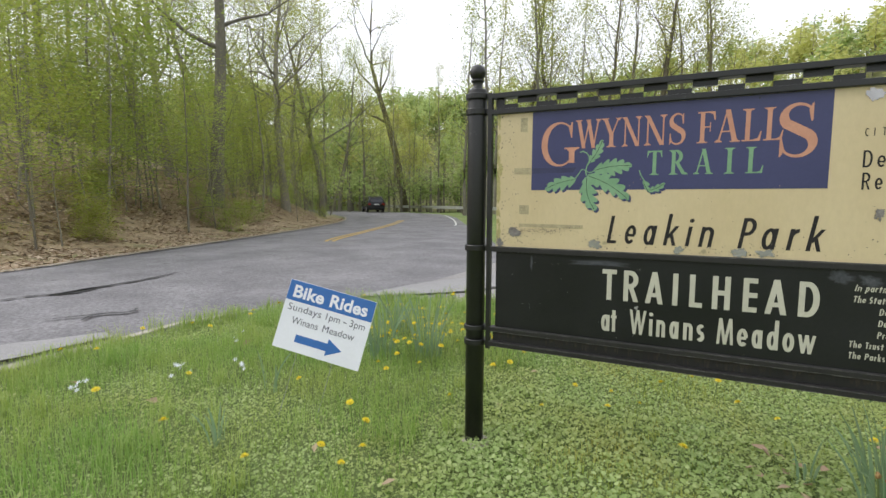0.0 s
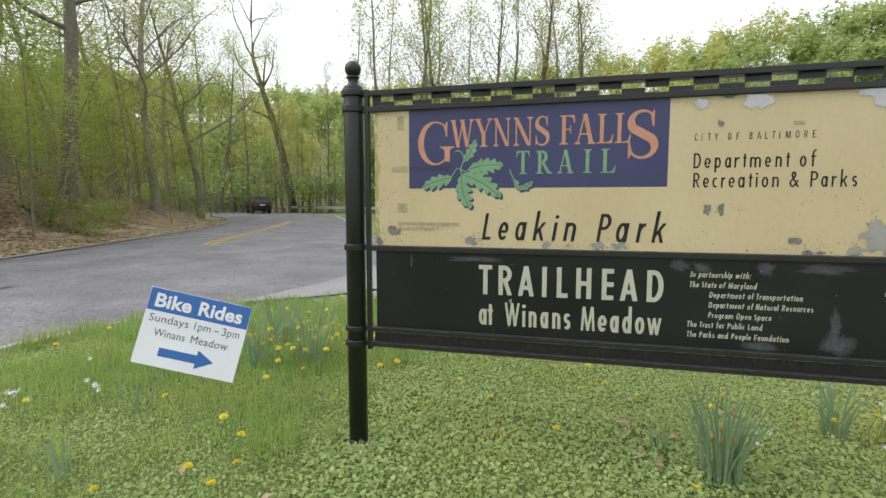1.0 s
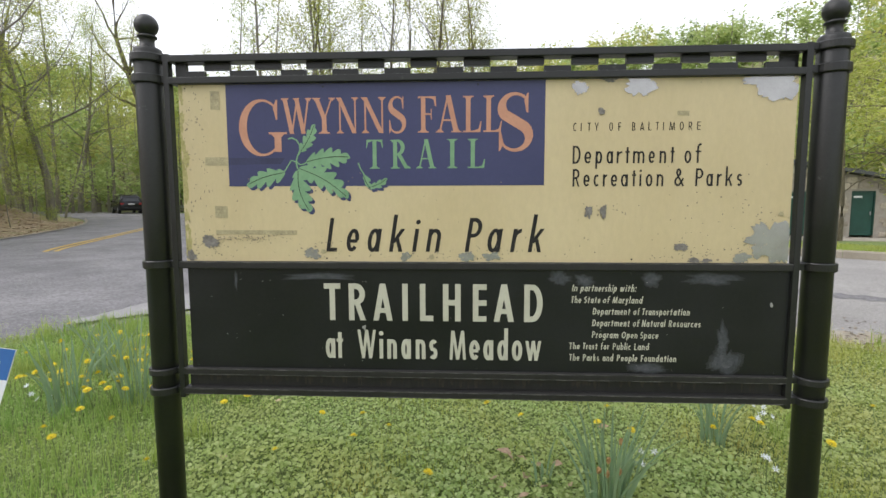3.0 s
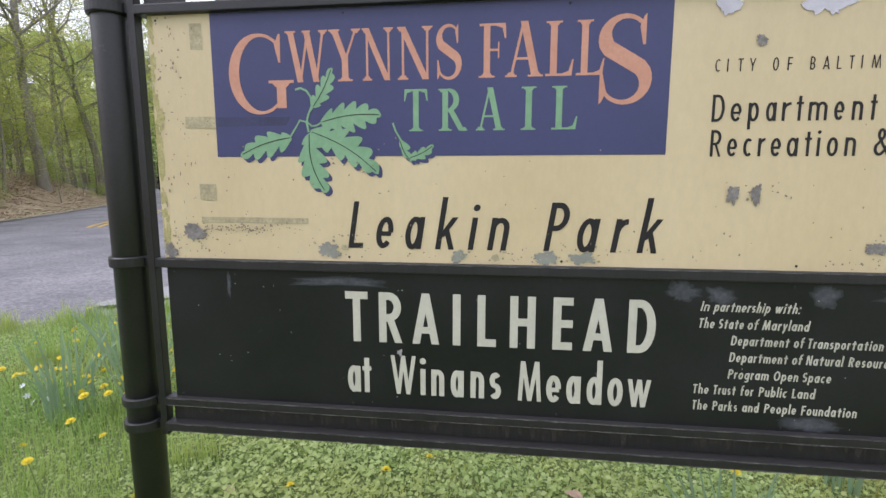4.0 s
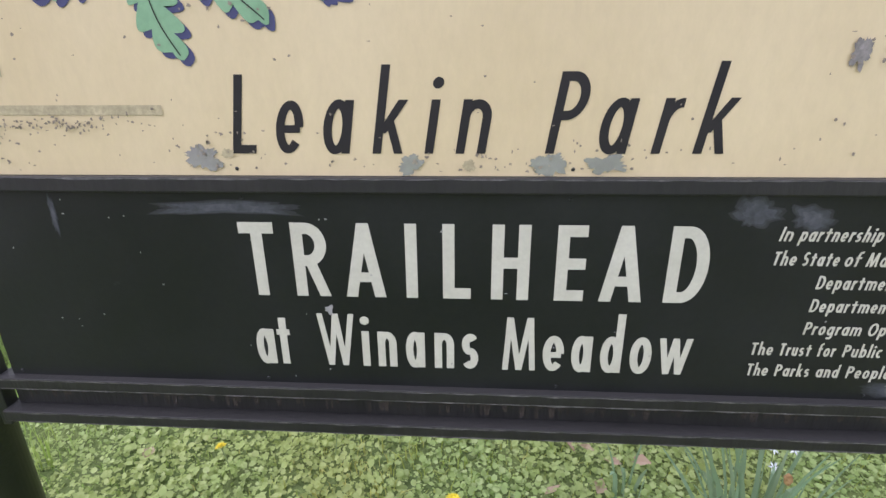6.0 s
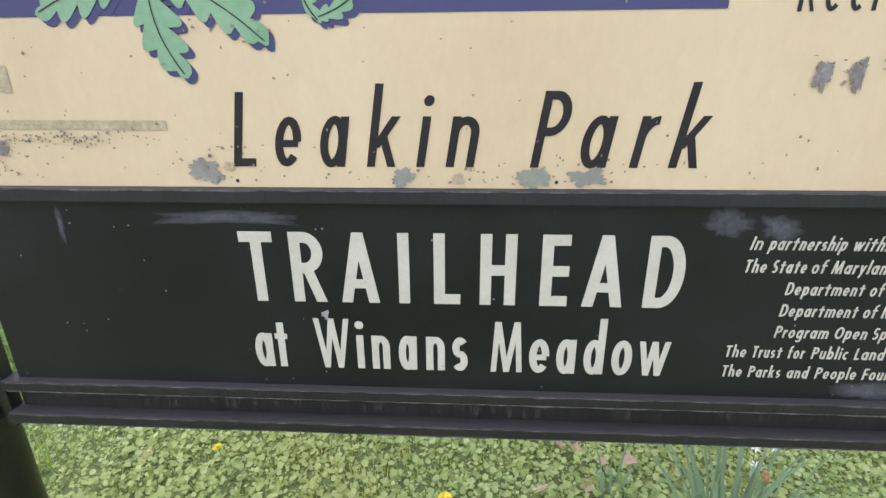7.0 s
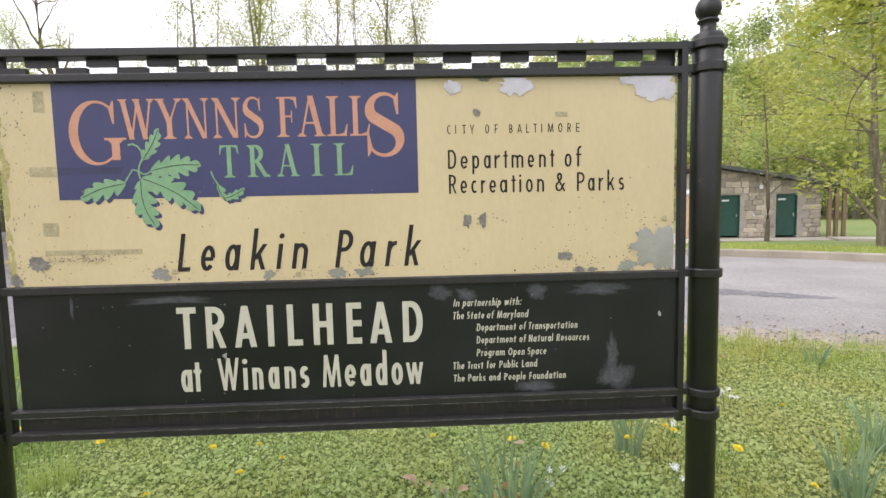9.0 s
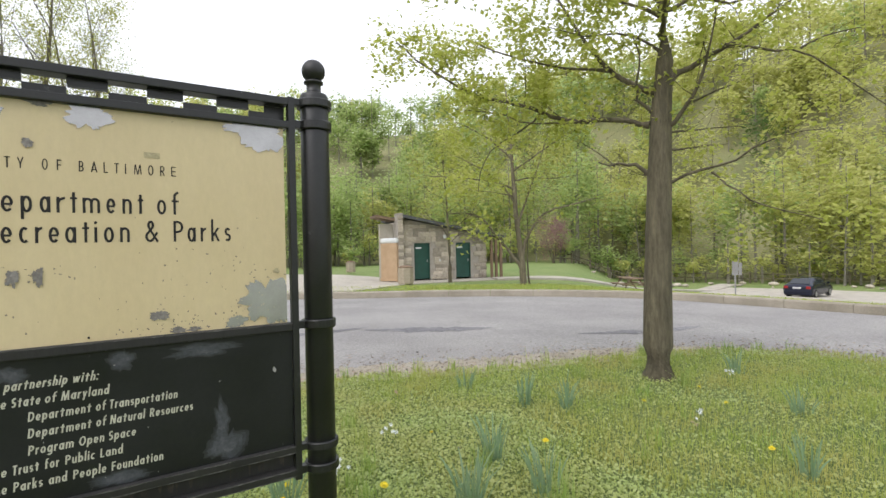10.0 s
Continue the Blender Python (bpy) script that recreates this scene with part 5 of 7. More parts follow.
def leaf_mesh(name, c, size, material, g, flat=0.0):
    n = len(c)
    nrm = g.normal(0, 1, (n, 3))
    nrm[:, 2] += flat * 3 * np.sign(nrm[:, 2])
    nrm /= np.linalg.norm(nrm, axis=1, keepdims=True)
    u = np.cross(nrm, g.normal(0, 1, (n, 3)))
    u /= np.linalg.norm(u, axis=1, keepdims=True)
    w = np.cross(nrm, u)
    s = (size * (0.6 + 0.8 * g.random(n)))[:, None]
    v = np.empty((n, 4, 3), dtype=np.float32)
    v[:, 0] = c - u * s
    v[:, 1] = c + w * s * 0.62 + nrm * s * 0.22
    v[:, 2] = c + u * s
    v[:, 3] = c - w * s * 0.62 + nrm * s * 0.22
    f = np.arange(n * 4, dtype=np.int32).reshape(n, 4)
    return fast_mesh(name, v.reshape(-1, 3), f, material)


def tree_kind(seed, height, r, crown_from, spread, limbs, leafset, lean=0.0, depth=1, twigs=5, lift=0.35, forks=1, up=0.7, bark=None, sway=0.035):
    """One tree, at the origin: an Empty with its trunk and crown. leafset: per bud, scatter, size, material, flat."""
    G = Grow(seed)
    for fk in range(forks):
        off = Vector((0, 0, -0.4))
        a0 = 2 * math.pi * fk / forks + seed
        tilt = lean + (0.22 if forks > 1 else 0.0)
        pts, p = [], off
        d = Vector((math.cos(a0) * tilt, math.sin(a0) * tilt, 1)).normalized()
        n = 12
        for i in range(n + 1):
            pts.append(p.copy())
            d = (d + Vector((G.r.gauss(0, sway), G.r.gauss(0, sway), 0.03))).normalized()
            p = p + d * ((height + 0.4) / n)
        rr = r / math.sqrt(forks)
        rad = [rr * (1.35 if i == 0 else 1.08 if i == 1 else 1.0) * (1 - 0.93 * (i / n) ** 1.15) for i in range(n + 1)]
        G.rod(pts, rad, 7)
        for k in range(limbs):
            f = crown_from + (0.98 - crown_from) * (k + G.r.random() * 0.8) / limbs
            i = min(n - 1, int(f * n))
            q = pts[i].lerp(pts[i + 1], f * n - i)
            az = k * 2.4 + G.r.uniform(-0.4, 0.4) + fk
            g = (f - crown_from) / (1 - crown_from)
            ln = spread * (1.05 - 0.72 * g) * G.r.uniform(0.7, 1.15)
            G.limb(q, (math.cos(az), math.sin(az), up * G.r.uniform(0.5, 1.3) + 0.7 * g), ln, rad[i] * G.r.uniform(0.3, 0.5), depth, 4, 4, lift, twigs)
    root = empty("tree")
    wood = mesh_of("trunk", G.v, G.f, bark or BARK_FAR)
    wood.shade_smooth()
    part_mesh("trunk", wood, root)
    part_mesh("crown", G.leaves("crown", *leafset), root)
    return root


def plant(kind, x, y, size=1.0, turn=0.0, tip=0.0, label=""):
    ob = copy_thing(kind, pose(x, y, land(x, y) - 0.05, tip, 0, turn))
    ob.matrix_basis = pose(x, y, land(x, y) - 0.05, tip, 0, turn) @ Matrix.Scale(size, 4)
    return tagged(ob, label) if label else ob


def around(az, dist):
    """A plan point by compass from the sign's front: degrees from straight ahead, metres."""
    return -0.15 + dist * math.sin(radians(az)), -2.5 + dist * math.cos(radians(az))


def build_woods():
    airy = (8, 0.34, 0.06, LEAF_YELLOW, 0.3)
    wood = (4, 0.42, 0.085, LEAF_WOOD, 0.5)
    kinds = dict(
        tall=tree_kind(3, 21, 0.20, 0.30, 3.6, 26, airy, 0.02, 1, 5, 0.5, 1, 1.1),
        tall2=tree_kind(4, 19, 0.17, 0.25, 3.0, 22, (7, 0.36, 0.075, LEAF_YELLOW, 0.3), 0.03, 1, 5, 0.45, 1, 0.9),
        bare=tree_kind(5, 18, 0.17, 0.22, 4.4, 20, (2, 0.30, 0.055, LEAF_YELLOW, 0.2), 0.04, 2, 6, 0.35, 2, 0.8, BARK),
        fan=tree_kind(15, 16, 0.20, 0.16, 4.6, 15, (3, 0.28, 0.055, LEAF_YELLOW, 0.2), 0.02, 2, 5, 0.5, 2, 1.3, BARK, 0.05),
        fan2=tree_kind(16, 16, 0.17, 0.20, 5.4, 24, (3, 0.28, 0.055, LEAF_YELLOW, 0.2), 0.02, 2, 5, 0.45, 1, 1.1, BARK, 0.05),
        oak=tree_kind(6, 22, 0.30, 0.28, 5.0, 18, wood, 0.02, 1, 6, 0.25, 1, 0.6),
        oak2=tree_kind(7, 20, 0.21, 0.20, 4.2, 18, (4, 0.42, 0.085, LEAF_WOOD, 0.6), 0.03, 1, 6, 0.2, 1, 0.5),
        slim=tree_kind(8, 12, 0.055, 0.10, 3.4, 20, (9, 0.42, 0.058, LEAF_WOOD, 0.9), 0.05, 1, 5, 0.06, 1, 0.25, None, 0.08),
        slim2=tree_kind(18, 14, 0.07, 0.16, 3.8, 20, (7, 0.44, 0.060, LEAF_YELLOW, 0.8), 0.07, 1, 6, 0.10, 1, 0.4, None, 0.07),
        crowned=tree_kind(19, 18, 0.24, 0.30, 6.5, 22, (5, 0.36, 0.062, LEAF_WOOD, 0.5), 0.03, 2, 5, 0.3, 1, 0.75, None, 0.05),
        sapling=tree_kind(9, 6.0, 0.030, 0.14, 2.2, 18, (9, 0.24, 0.046, LEAF_WOOD, 0.9), 0.07, 1, 4, 0.05, 1, 0.25),
        shrub=tree_kind(10, 1.9, 0.02, 0.1, 1.1, 9, (9, 0.16, 0.045, LEAF_WOOD, 0.8), 0.15, 1, 4, 0.1, 3, 0.5),
    )
    lab = dict(tall="tall slender spring tree with sparse yellow-green leaves", tall2="tall spring tree with airy yellow-green crown", bare="nearly bare forked tree with fine twigs", fan="nearly bare twin-stemmed tree fanning upward", fan2="nearly bare tree with dark spreading branches", oak="large woodland tree with fresh green leaves on a slope", oak2="broad woodland tree in young leaf", slim="slim young woodland tree with layered leaves", crowned="large woodland tree with spreading branches in thin young leaf", slim2="slim woodland tree with a loose yellow-green crown", sapling="thin understory sapling with small bright leaves", shrub="low woodland shrub in new leaf")
    for k, ob in kinds.items():
        tagged(ob, lab[k], "shrub" if k == "shrub" else "tree", "woodland trees" if k != "shrub" else "woodland shrubs")
        ob.matrix_basis = pose(-60 - 8 * list(kinds).index(k), 30, land(-60 - 8 * list(kinds).index(k), 30))
    K = kinds
    r = random.Random(21)
    # the row across the lot, behind the sign
    for az, d, k, s in ((-24.5, 47, "tall2", 0.85), (-22, 42, "tall2", 1.0), (-19.3, 45, "fan2", 0.95), (-16.5, 40, "tall2", 0.95), (-13.5, 47, "fan2", 1.0), (-10.4, 43, "fan2", 1.0), (-7.8, 48, "tall", 1.0), (-5.4, 41, "fan2", 0.95), (-0.7, 43, "fan", 0.95), (2.2, 48, "fan2", 0.9), (7.3, 50, "fan2", 0.62), (-27.5, 60, "tall2", 0.75), (-3.2, 54, "tall2", 0.9), (-21, 53, "tall2", 1.0), (-15, 54, "tall2", 1.05), (-12, 52, "tall2", 0.95)):
        if az < 8:
            s *= 1.4 if k in ("fan", "fan2", "bare") else 1.2
        plant(K[k], *around(az, d), s, r.uniform(0, 360))
    # woods on the slope along the road
    for az, d, k, s in ((-70, 24, "slim", 1.1), (-67, 23, "slim2", 1.1), (-64.5, 31, "crowned", 1.0), (-62, 25, "slim", 1.1), (-59, 33, "slim2", 1.3), (-56.5, 24, "slim", 0.95), (-55.5, 36, "crowned", 1.05), (-51.6, 28, "oak", 1.15), (-49.5, 33, "slim", 1.2), (-47, 31, "slim2", 1.0), (-44.4, 36, "crowned", 1.15), (-42.4, 44, "slim2", 1.2), (-40.6, 43, "crowned", 1.05), (-39.8, 48, "slim", 1.2), (-47.8, 46, "crowned", 1.15), (-43.2, 54, "crowned", 1.15), (-40.2, 60, "tall2", 1.2), (-38.6, 62, "crowned", 1.0), (-58, 46, "crowned", 1.1), (-63, 46, "tall2", 1.1), (-52.5, 46, "crowned", 1.15), (-68, 40, "crowned", 1.0)):
        plant(K[k], *around(az, d), s, r.uniform(0, 360))
    n = 0
    while n < 15:
        az, d = r.uniform(-76, -40), r.uniform(26, 75)
        x, y = around(az, d)
        if past_road(x, y) > 4:
            plant(K[r.choice(("slim", "slim", "slim2", "slim2", "slim2", "tall2"))], x, y, r.uniform(0.75, 1.15), r.uniform(0, 360))
            n += 1
    n = 0
    while n < 7:
        az, d = r.uniform(-66, -40), r.uniform(18, 48)
        x, y = around(az, d)
        if 2.5 < past_road(x, y) < 9:
            plant(K[r.choice(("slim", "slim2"))], x, y, r.uniform(0.55, 0.85), r.uniform(0, 360))
            n += 1
    n = 0
    while n < 84:
        az, d = r.uniform(-74, -39.6), r.uniform(15, 50)
        x, y = around(az, d)
        if 1.8 < past_road(x, y) < 16:
            plant(K["sapling"], x, y, r.uniform(0.7, 1.5), r.uniform(0, 360))
            n += 1
    n = 0
    while n < 18:
        az, d = r.uniform(-72, -39.6), r.uniform(14, 46)
        x, y = around(az, d)
        if 0.9 < past_road(x, y) < 6:
            plant(K["shrub"], x, y, r.uniform(0.35, 0.8), r.uniform(0, 360))
            n += 1
    # past the bend, behind the guard rail
    for k in range(46):
        az, d = r.uniform(-39, -22), r.uniform(59, 92)
        x, y = around(az, d)
        plant(K[r.choice(("slim2", "tall2", "slim", "slim2"))], x, y, r.uniform(0.75, 1.0) * (0.75 if -31.5 < az < -24 else 1.0), r.uniform(0, 360))
    # trees across the meadow
    for az, d, k, s in ((30, 70, "oak2", 0.55), (36, 62, "slim", 0.8), (41, 66, "oak2", 0.5), (47, 64, "slim", 0.7), (55, 66, "oak2", 0.5), (58, 60, "slim", 0.6), (61, 70, "slim", 0.7), (64, 62, "oak2", 0.45), (68, 66, "slim", 0.7), (72, 60, "oak2", 0.5), (50, 72, "oak2", 0.6), (25, 66, "slim", 0.8), (21, 62, "oak2", 0.55)):
        plant(K[k], *around(az, d), s, r.uniform(0, 360))


build_woods()


def far_woods():
    """The wooded ridge all round, too far to count."""
    g = np.random.default_rng(11)
    r = random.Random(12)
    groups = {"green": (LEAF_FAR, [], []), "yellow": (LEAF_FAR_YELLOW, [], []), "dark": (LEAF_DARK, [], [])}
    tv, tf = [], []
    for q in range(1420):
        az = r.uniform(-80, 88)
        low = q % 6 == 0
        d = r.uniform(58, 68) if low else r.uniform(62, 84) if q % 3 == 0 else 70 + 104 * r.random() ** 0.75
        if -33 < az < -24 and d < 82 and not low:
            continue
        x, y = around(az, d)
        if past_road(x, y) > (-6 if not low else 3) and d < 70:
            continue
        z, h = land(x, y), r.uniform(9, 14) * (0.9 if -34 < az < -20 else 1)
        if low:
            h = r.uniform(2.0, 4.5)
            if az < -20:
                h *= 1.4
            elif az < 14:
                continue
        w = h * r.uniform(0.26, 0.38) * (1 if h > 8 else 1.5)
        q = r.random()
        stand = 0.5 + 0.9 * noise.noise((x * 0.03, y * 0.03, 4)) + 0.35 * ramp(az, 48, 58) - 0.3 * (1 - ramp(az, 20, 42))
        key = "dark" if q < 0.02 + 0.22 * (d > 140) * (az < 45) else "yellow" if r.random() < stand else "green"
        n = 170 if low else 280 if d > 110 else 520
        # clumps of leaves over a domed crown
        m = 22
        hub = g.normal(0, 1, (m, 3)) + np.array((0, 0, 0.35))
        hub /= np.linalg.norm(hub, axis=1, keepdims=True)
        hub *= 0.28 + 0.55 * g.random((m, 1))
        e = hub[g.integers(0, m, n)] + g.normal(0, 0.17, (n, 3))
        c = np.array((x, y, z + h * 0.56)) + e * np.array((w, w, h * 0.46))
        groups[key][1].append(c)
        groups[key][2].append(np.full(n, 0.20 if low else 0.28 + 0.14 * ramp(d, 85, 120)))
        b = len(tv)
        rad = r.uniform(0.10, 0.22)
        tv += [(x + rad * math.cos(k * 2.1), y + rad * math.sin(k * 2.1), z - 0.5) for k in range(3)] + [(x + rad * 0.3 * math.cos(k * 2.1), y + rad * 0.3 * math.sin(k * 2.1), z + h * 0.95) for k in range(3)]
        tf += [(b, b + 1, b + 4, b + 3), (b + 1, b + 2, b + 5, b + 4), (b + 2, b, b + 3, b + 5)]
    tagged(new("far_tree_trunks", mesh_of("far_tree_trunks", tv, tf, BARK_FAR)), "many thin grey trunks of the far woods", "woods", kind="stuff")
    for key, (m, cs, sizes) in groups.items():
        me = leaf_mesh("far_woods", np.concatenate(cs), np.concatenate(sizes), m, g, 0.5)
        tagged(new("far_woods", me), "%s spring foliage of the wooded ridge beyond the meadow" % {"green": "green", "yellow": "yellow-green", "dark": "dark evergreen"}[key], "woods", kind="stuff")


far_woods()


def limbed_tree(name, base, right, trunk, radii, limbs, leafset, seed, twig, thin=1.0):
    """A tree with a given trunk and main limbs, as (sideways, up) from its foot; twigs grow from the limbs. limbs: line, radius, reach away from us, leaf share."""
    right = Vector((right[0], right[1], 0)).normalized()
    away = Vector((-right.y, right.x, 0))
    G = Grow(seed)

    def at(u, h, w=0.0):
        return right * u + away * w + Vector((0, 0, h))

    G.rod([at(u, h, 0.006 * math.sin(3 * h)) for u, h in trunk], radii, 14)
    keep = []
    for line, r0, reach, share in limbs:
        line = smooth_line(line, 1)
        m = len(line) - 1
        pts = [at(u, h, reach * i / m) + Vector((G.r.gauss(0, 0.012), G.r.gauss(0, 0.012), G.r.gauss(0, 0.012))) for i, (u, h) in enumerate(line)]
        G.rod(pts, [r0 * (1.3 if i == 0 else 1 - 0.80 * i / m) for i in range(m + 1)], 8)
        length = sum((b - a).length for a, b in zip(pts, pts[1:]))
        k = max(3, int(length * 6.5 * thin))
        G.buds = []
        for j in range(k):
            f = 0.22 + 0.78 * (j + G.r.random()) / k
            i = min(m - 1, int(f * m))
            q = pts[i].lerp(pts[i + 1], f * m - i)
            w = (pts[i + 1] - pts[i]).normalized()
            side = Vector((G.r.gauss(0, 1), G.r.gauss(0, 1), G.r.gauss(0.30, 0.65))).normalized()
            G.limb(q, w * 0.6 + side, twig * G.r.uniform(0.45, 1.15), r0 * 0.26 * (1.1 - 0.7 * f), 1, 5, 4, 0.10, 3, 0.26)
        keep += [b for b in G.buds if G.r.random() < share]
    G.buds = keep
    root = empty(name, tuple(base))
    wood = G.wood("trunk")
    wood.shade_smooth()
    part_mesh("trunk", wood, root, "furrowed grey-brown bark")
    part_mesh("crown", G.leaves("crown", *leafset), root)
    return root


def lot_tree():
    """The tree in the lawn beside the lot, with its long level limbs."""
    base = (5.98, 1.62, lawn_height(5.98, 1.62) - 0.02)
    trunk = [(0, -0.2), (0, 0.05), (0.0, 0.4), (0.01, 1.0), (0.03, 1.7), (0.06, 2.4), (0.09, 3.1), (0.14, 3.7), (0.14, 4.4), (0.1, 5.4), (0.12, 6.5), (0.08, 7.8)]
    radii = [0.205, 0.185, 0.168, 0.156, 0.145, 0.134, 0.115, 0.095, 0.078, 0.06, 0.035, 0.012]
    left = [([(-0.02, 2.97), (-0.37, 3.08), (-0.99, 3.12), (-1.54, 3.39), (-2.14, 3.54), (-2.84, 4.08), (-3.21, 4.42)], 0.036, -0.3, 1.0),
            ([(-1.34, 3.26), (-1.58, 3.05), (-1.85, 2.91), (-2.02, 2.62), (-2.06, 2.3)], 0.014, -0.4, 1.0),
            ([(0.03, 3.33), (-0.45, 3.69), (-0.75, 4.12), (-1.01, 4.64), (-1.4, 5.2)], 0.038, 0.3, 0.9),
            ([(-0.01, 3.13), (-0.14, 3.23), (-0.16, 3.41), (-0.11, 3.66), (-0.2, 3.95)], 0.024, -0.3, 0.7),
            ([(-0.06, 2.41), (-0.23, 2.54), (-0.43, 2.53), (-0.61, 2.57)], 0.028, -0.1, 0.0),
            ([(-0.43, 2.54), (-0.61, 2.73), (-0.9, 2.86)], 0.010, -0.2, 0.3),
            ([(-0.45, 3.69), (-1.2, 3.95), (-1.9, 4.3), (-2.6, 4.75)], 0.022, 0.8, 1.0),
            ([(0.1, 4.2), (-0.5, 4.5), (-1.3, 4.55), (-2.2, 4.8)], 0.022, -0.8, 1.0),
            ([(-0.99, 3.12), (-1.4, 3.1), (-1.75, 3.25), (-2.3, 3.3)], 0.012, -0.7, 1.0),
            ([(0.1, 3.8), (-0.3, 4.05), (-0.6, 4.0), (-1.1, 4.15)], 0.018, -0.5, 0.9)]
    rightward = [([(0.2, 3.50), (0.49, 3.64), (0.76, 3.77), (1.05, 3.98), (1.5, 4.3)], 0.040, 0.2, 0.6),
                 ([(0.16, 2.93), (0.37, 3.13), (0.49, 3.37), (0.58, 3.65), (0.63, 4.1)], 0.030, -0.3, 0.5),
                 ([(0.42, 3.19), (0.71, 3.28), (0.92, 3.31)], 0.014, -0.2, 0.2),
                 ([(0.76, 3.77), (1.17, 3.68), (1.47, 3.63), (1.92, 3.26), (2.3, 2.85)], 0.018, 0.2, 0.25),
                 ([(1.47, 3.63), (1.72, 3.73), (2.06, 3.79)], 0.012, 0.1, 0.25),
                 ([(0.16, 2.86), (0.57, 2.94), (1.03, 2.94)], 0.013, 0.5, 0.15),
                 ([(0.16, 2.66), (0.48, 2.70), (0.80, 2.73)], 0.017, 0.2, 0.15),
                 ([(0.12, 2.27), (0.42, 2.40), (0.69, 2.41), (1.07, 2.64), (1.54, 2.70)], 0.021, -0.3, 0.3),
                 ([(0.60, 2.38), (0.77, 2.18), (0.97, 1.99), (1.26, 1.88), (1.53, 1.78)], 0.013, -0.5, 0.3),
                 ([(0.13, 4.3), (0.5, 4.5), (1.0, 4.45), (1.7, 4.7)], 0.03, 0.9, 0.7),
                 ([(0.12, 5.0), (0.6, 5.5), (1.0, 6.0)], 0.03, -0.6, 0.8),
                 ([(0.12, 4.8), (-0.4, 5.3), (-0.9, 5.8)], 0.03, 0.6, 0.8),
                 ([(0.1, 4.0), (0.15, 4.15), (0.3, 4.3)], 0.03, -1.4, 0.8)]
    root = limbed_tree("lot_tree", base, (0.55, -0.835), trunk, radii, left + rightward, (10, 0.10, 0.035, LEAF_NEAR, 0.3, 0.05), 40, 0.62)
    tagged(root, "young maple with level limbs and fresh green leaves", "tree")


lot_tree()


def far_side_trees():
    """The spreading tree and the thin one in front of the restroom, and a redbud past the meadow."""
    trunk = [(0, -0.2), (0, 0.1), (-0.02, 0.85), (-0.16, 2.1), (-0.28, 3.35), (-0.36, 5.0), (-0.42, 6.4), (-0.55, 7.8), (-0.6, 8.8)]
    limbs = [([(-0.05, 0.75), (-0.5, 1.36), (-1.1, 2.12), (-1.59, 2.84), (-2.3, 3.25), (-3.2, 3.2)], 0.085, -0.3, 0.8),
             ([(0.0, 1.3), (0.18, 2.09), (0.64, 2.82), (1.13, 3.25), (2.3, 3.5), (3.2, 3.75)], 0.080, 0.2, 0.4),
             ([(-0.2, 2.6), (0.1, 3.5), (0.48, 4.56), (0.9, 5.6), (1.2, 6.8)], 0.06, 0.5, 0.7),
             ([(-0.28, 3.6), (-0.9, 4.5), (-1.8, 5.3), (-3.0, 5.9)], 0.055, 0.3, 0.9),
             ([(-0.3, 4.2), (-1.2, 4.6), (-2.6, 4.8), (-4.2, 4.9)], 0.05, -0.6, 0.9),
             ([(-0.36, 5.0), (0.6, 5.6), (1.5, 6.2), (2.3, 6.6)], 0.045, -0.4, 0.7),
             ([(-0.4, 5.6), (-1.2, 6.4), (-2.2, 7.1), (-3.0, 7.5)], 0.045, 0.5, 0.9),
             ([(-0.5, 6.6), (0.2, 7.4), (0.9, 8.0)], 0.035, 0.4, 0.8),
             ([(-0.3, 4.6), (0.4, 4.8), (1.3, 4.7), (2.6, 4.9)], 0.04, 1.2, 0.6),
             ([(-0.3, 3.9), (-1.0, 4.0), (-2.0, 4.1)], 0.035, -1.6, 0.9)]
    a = limbed_tree("spreading_tree", (15.76, 14.5, behind_kerb(15.76, 14.5)), (0.735, -0.678), trunk, [0.20, 0.16, 0.145, 0.115, 0.10, 0.08, 0.055, 0.035, 0.012], limbs, (6, 0.20, 0.062, LEAF_YELLOW, 0.6, 0.05), 61, 1.25, 0.62)
    tagged(a, "spreading low-limbed tree in yellow-green leaf on the verge", "tree")
    sprout = tree_kind(64, 4.2, 0.05, 0.45, 0.9, 6, (4, 0.15, 0.05, LEAF_YELLOW, 0.6), 0.01, 0, 3, 0.2, 1, 0.8, BARK)
    sprout.name = "young_tree"
    sprout.matrix_basis = pose(15.98, 14.32, behind_kerb(15.98, 14.32))
    tagged(sprout, "thin upright young tree beside a larger trunk", "tree")
    b = tree_kind(62, 7.8, 0.105, 0.30, 3.4, 16, (9, 0.30, 0.058, LEAF_YELLOW, 0.8), 0.0, 1, 6, 0.15, 1, 0.5, BARK, 0.02)
    b.name = "slender_tree"
    b.matrix_basis = pose(15.4, 19.7, behind_kerb(15.4, 19.7), 0, 0, 10) @ Matrix.Scale(0.93, 4)
    tagged(b, "slender young tree in front of the restroom", "tree")
    c = tree_kind(63, 4.5, 0.07, 0.2, 2.2, 12, (8, 0.2, 0.07, LEAF_PINK, 0.2), 0.1, 1, 5, 0.2, 3, 0.6, BARK)
    c.name = "redbud_tree"
    x, y = around(46.2, 56)
    c.matrix_basis = pose(x, y, land(x, y))
    tagged(c, "small redbud with faded pink blossom past the meadow", "tree")


far_side_trees()


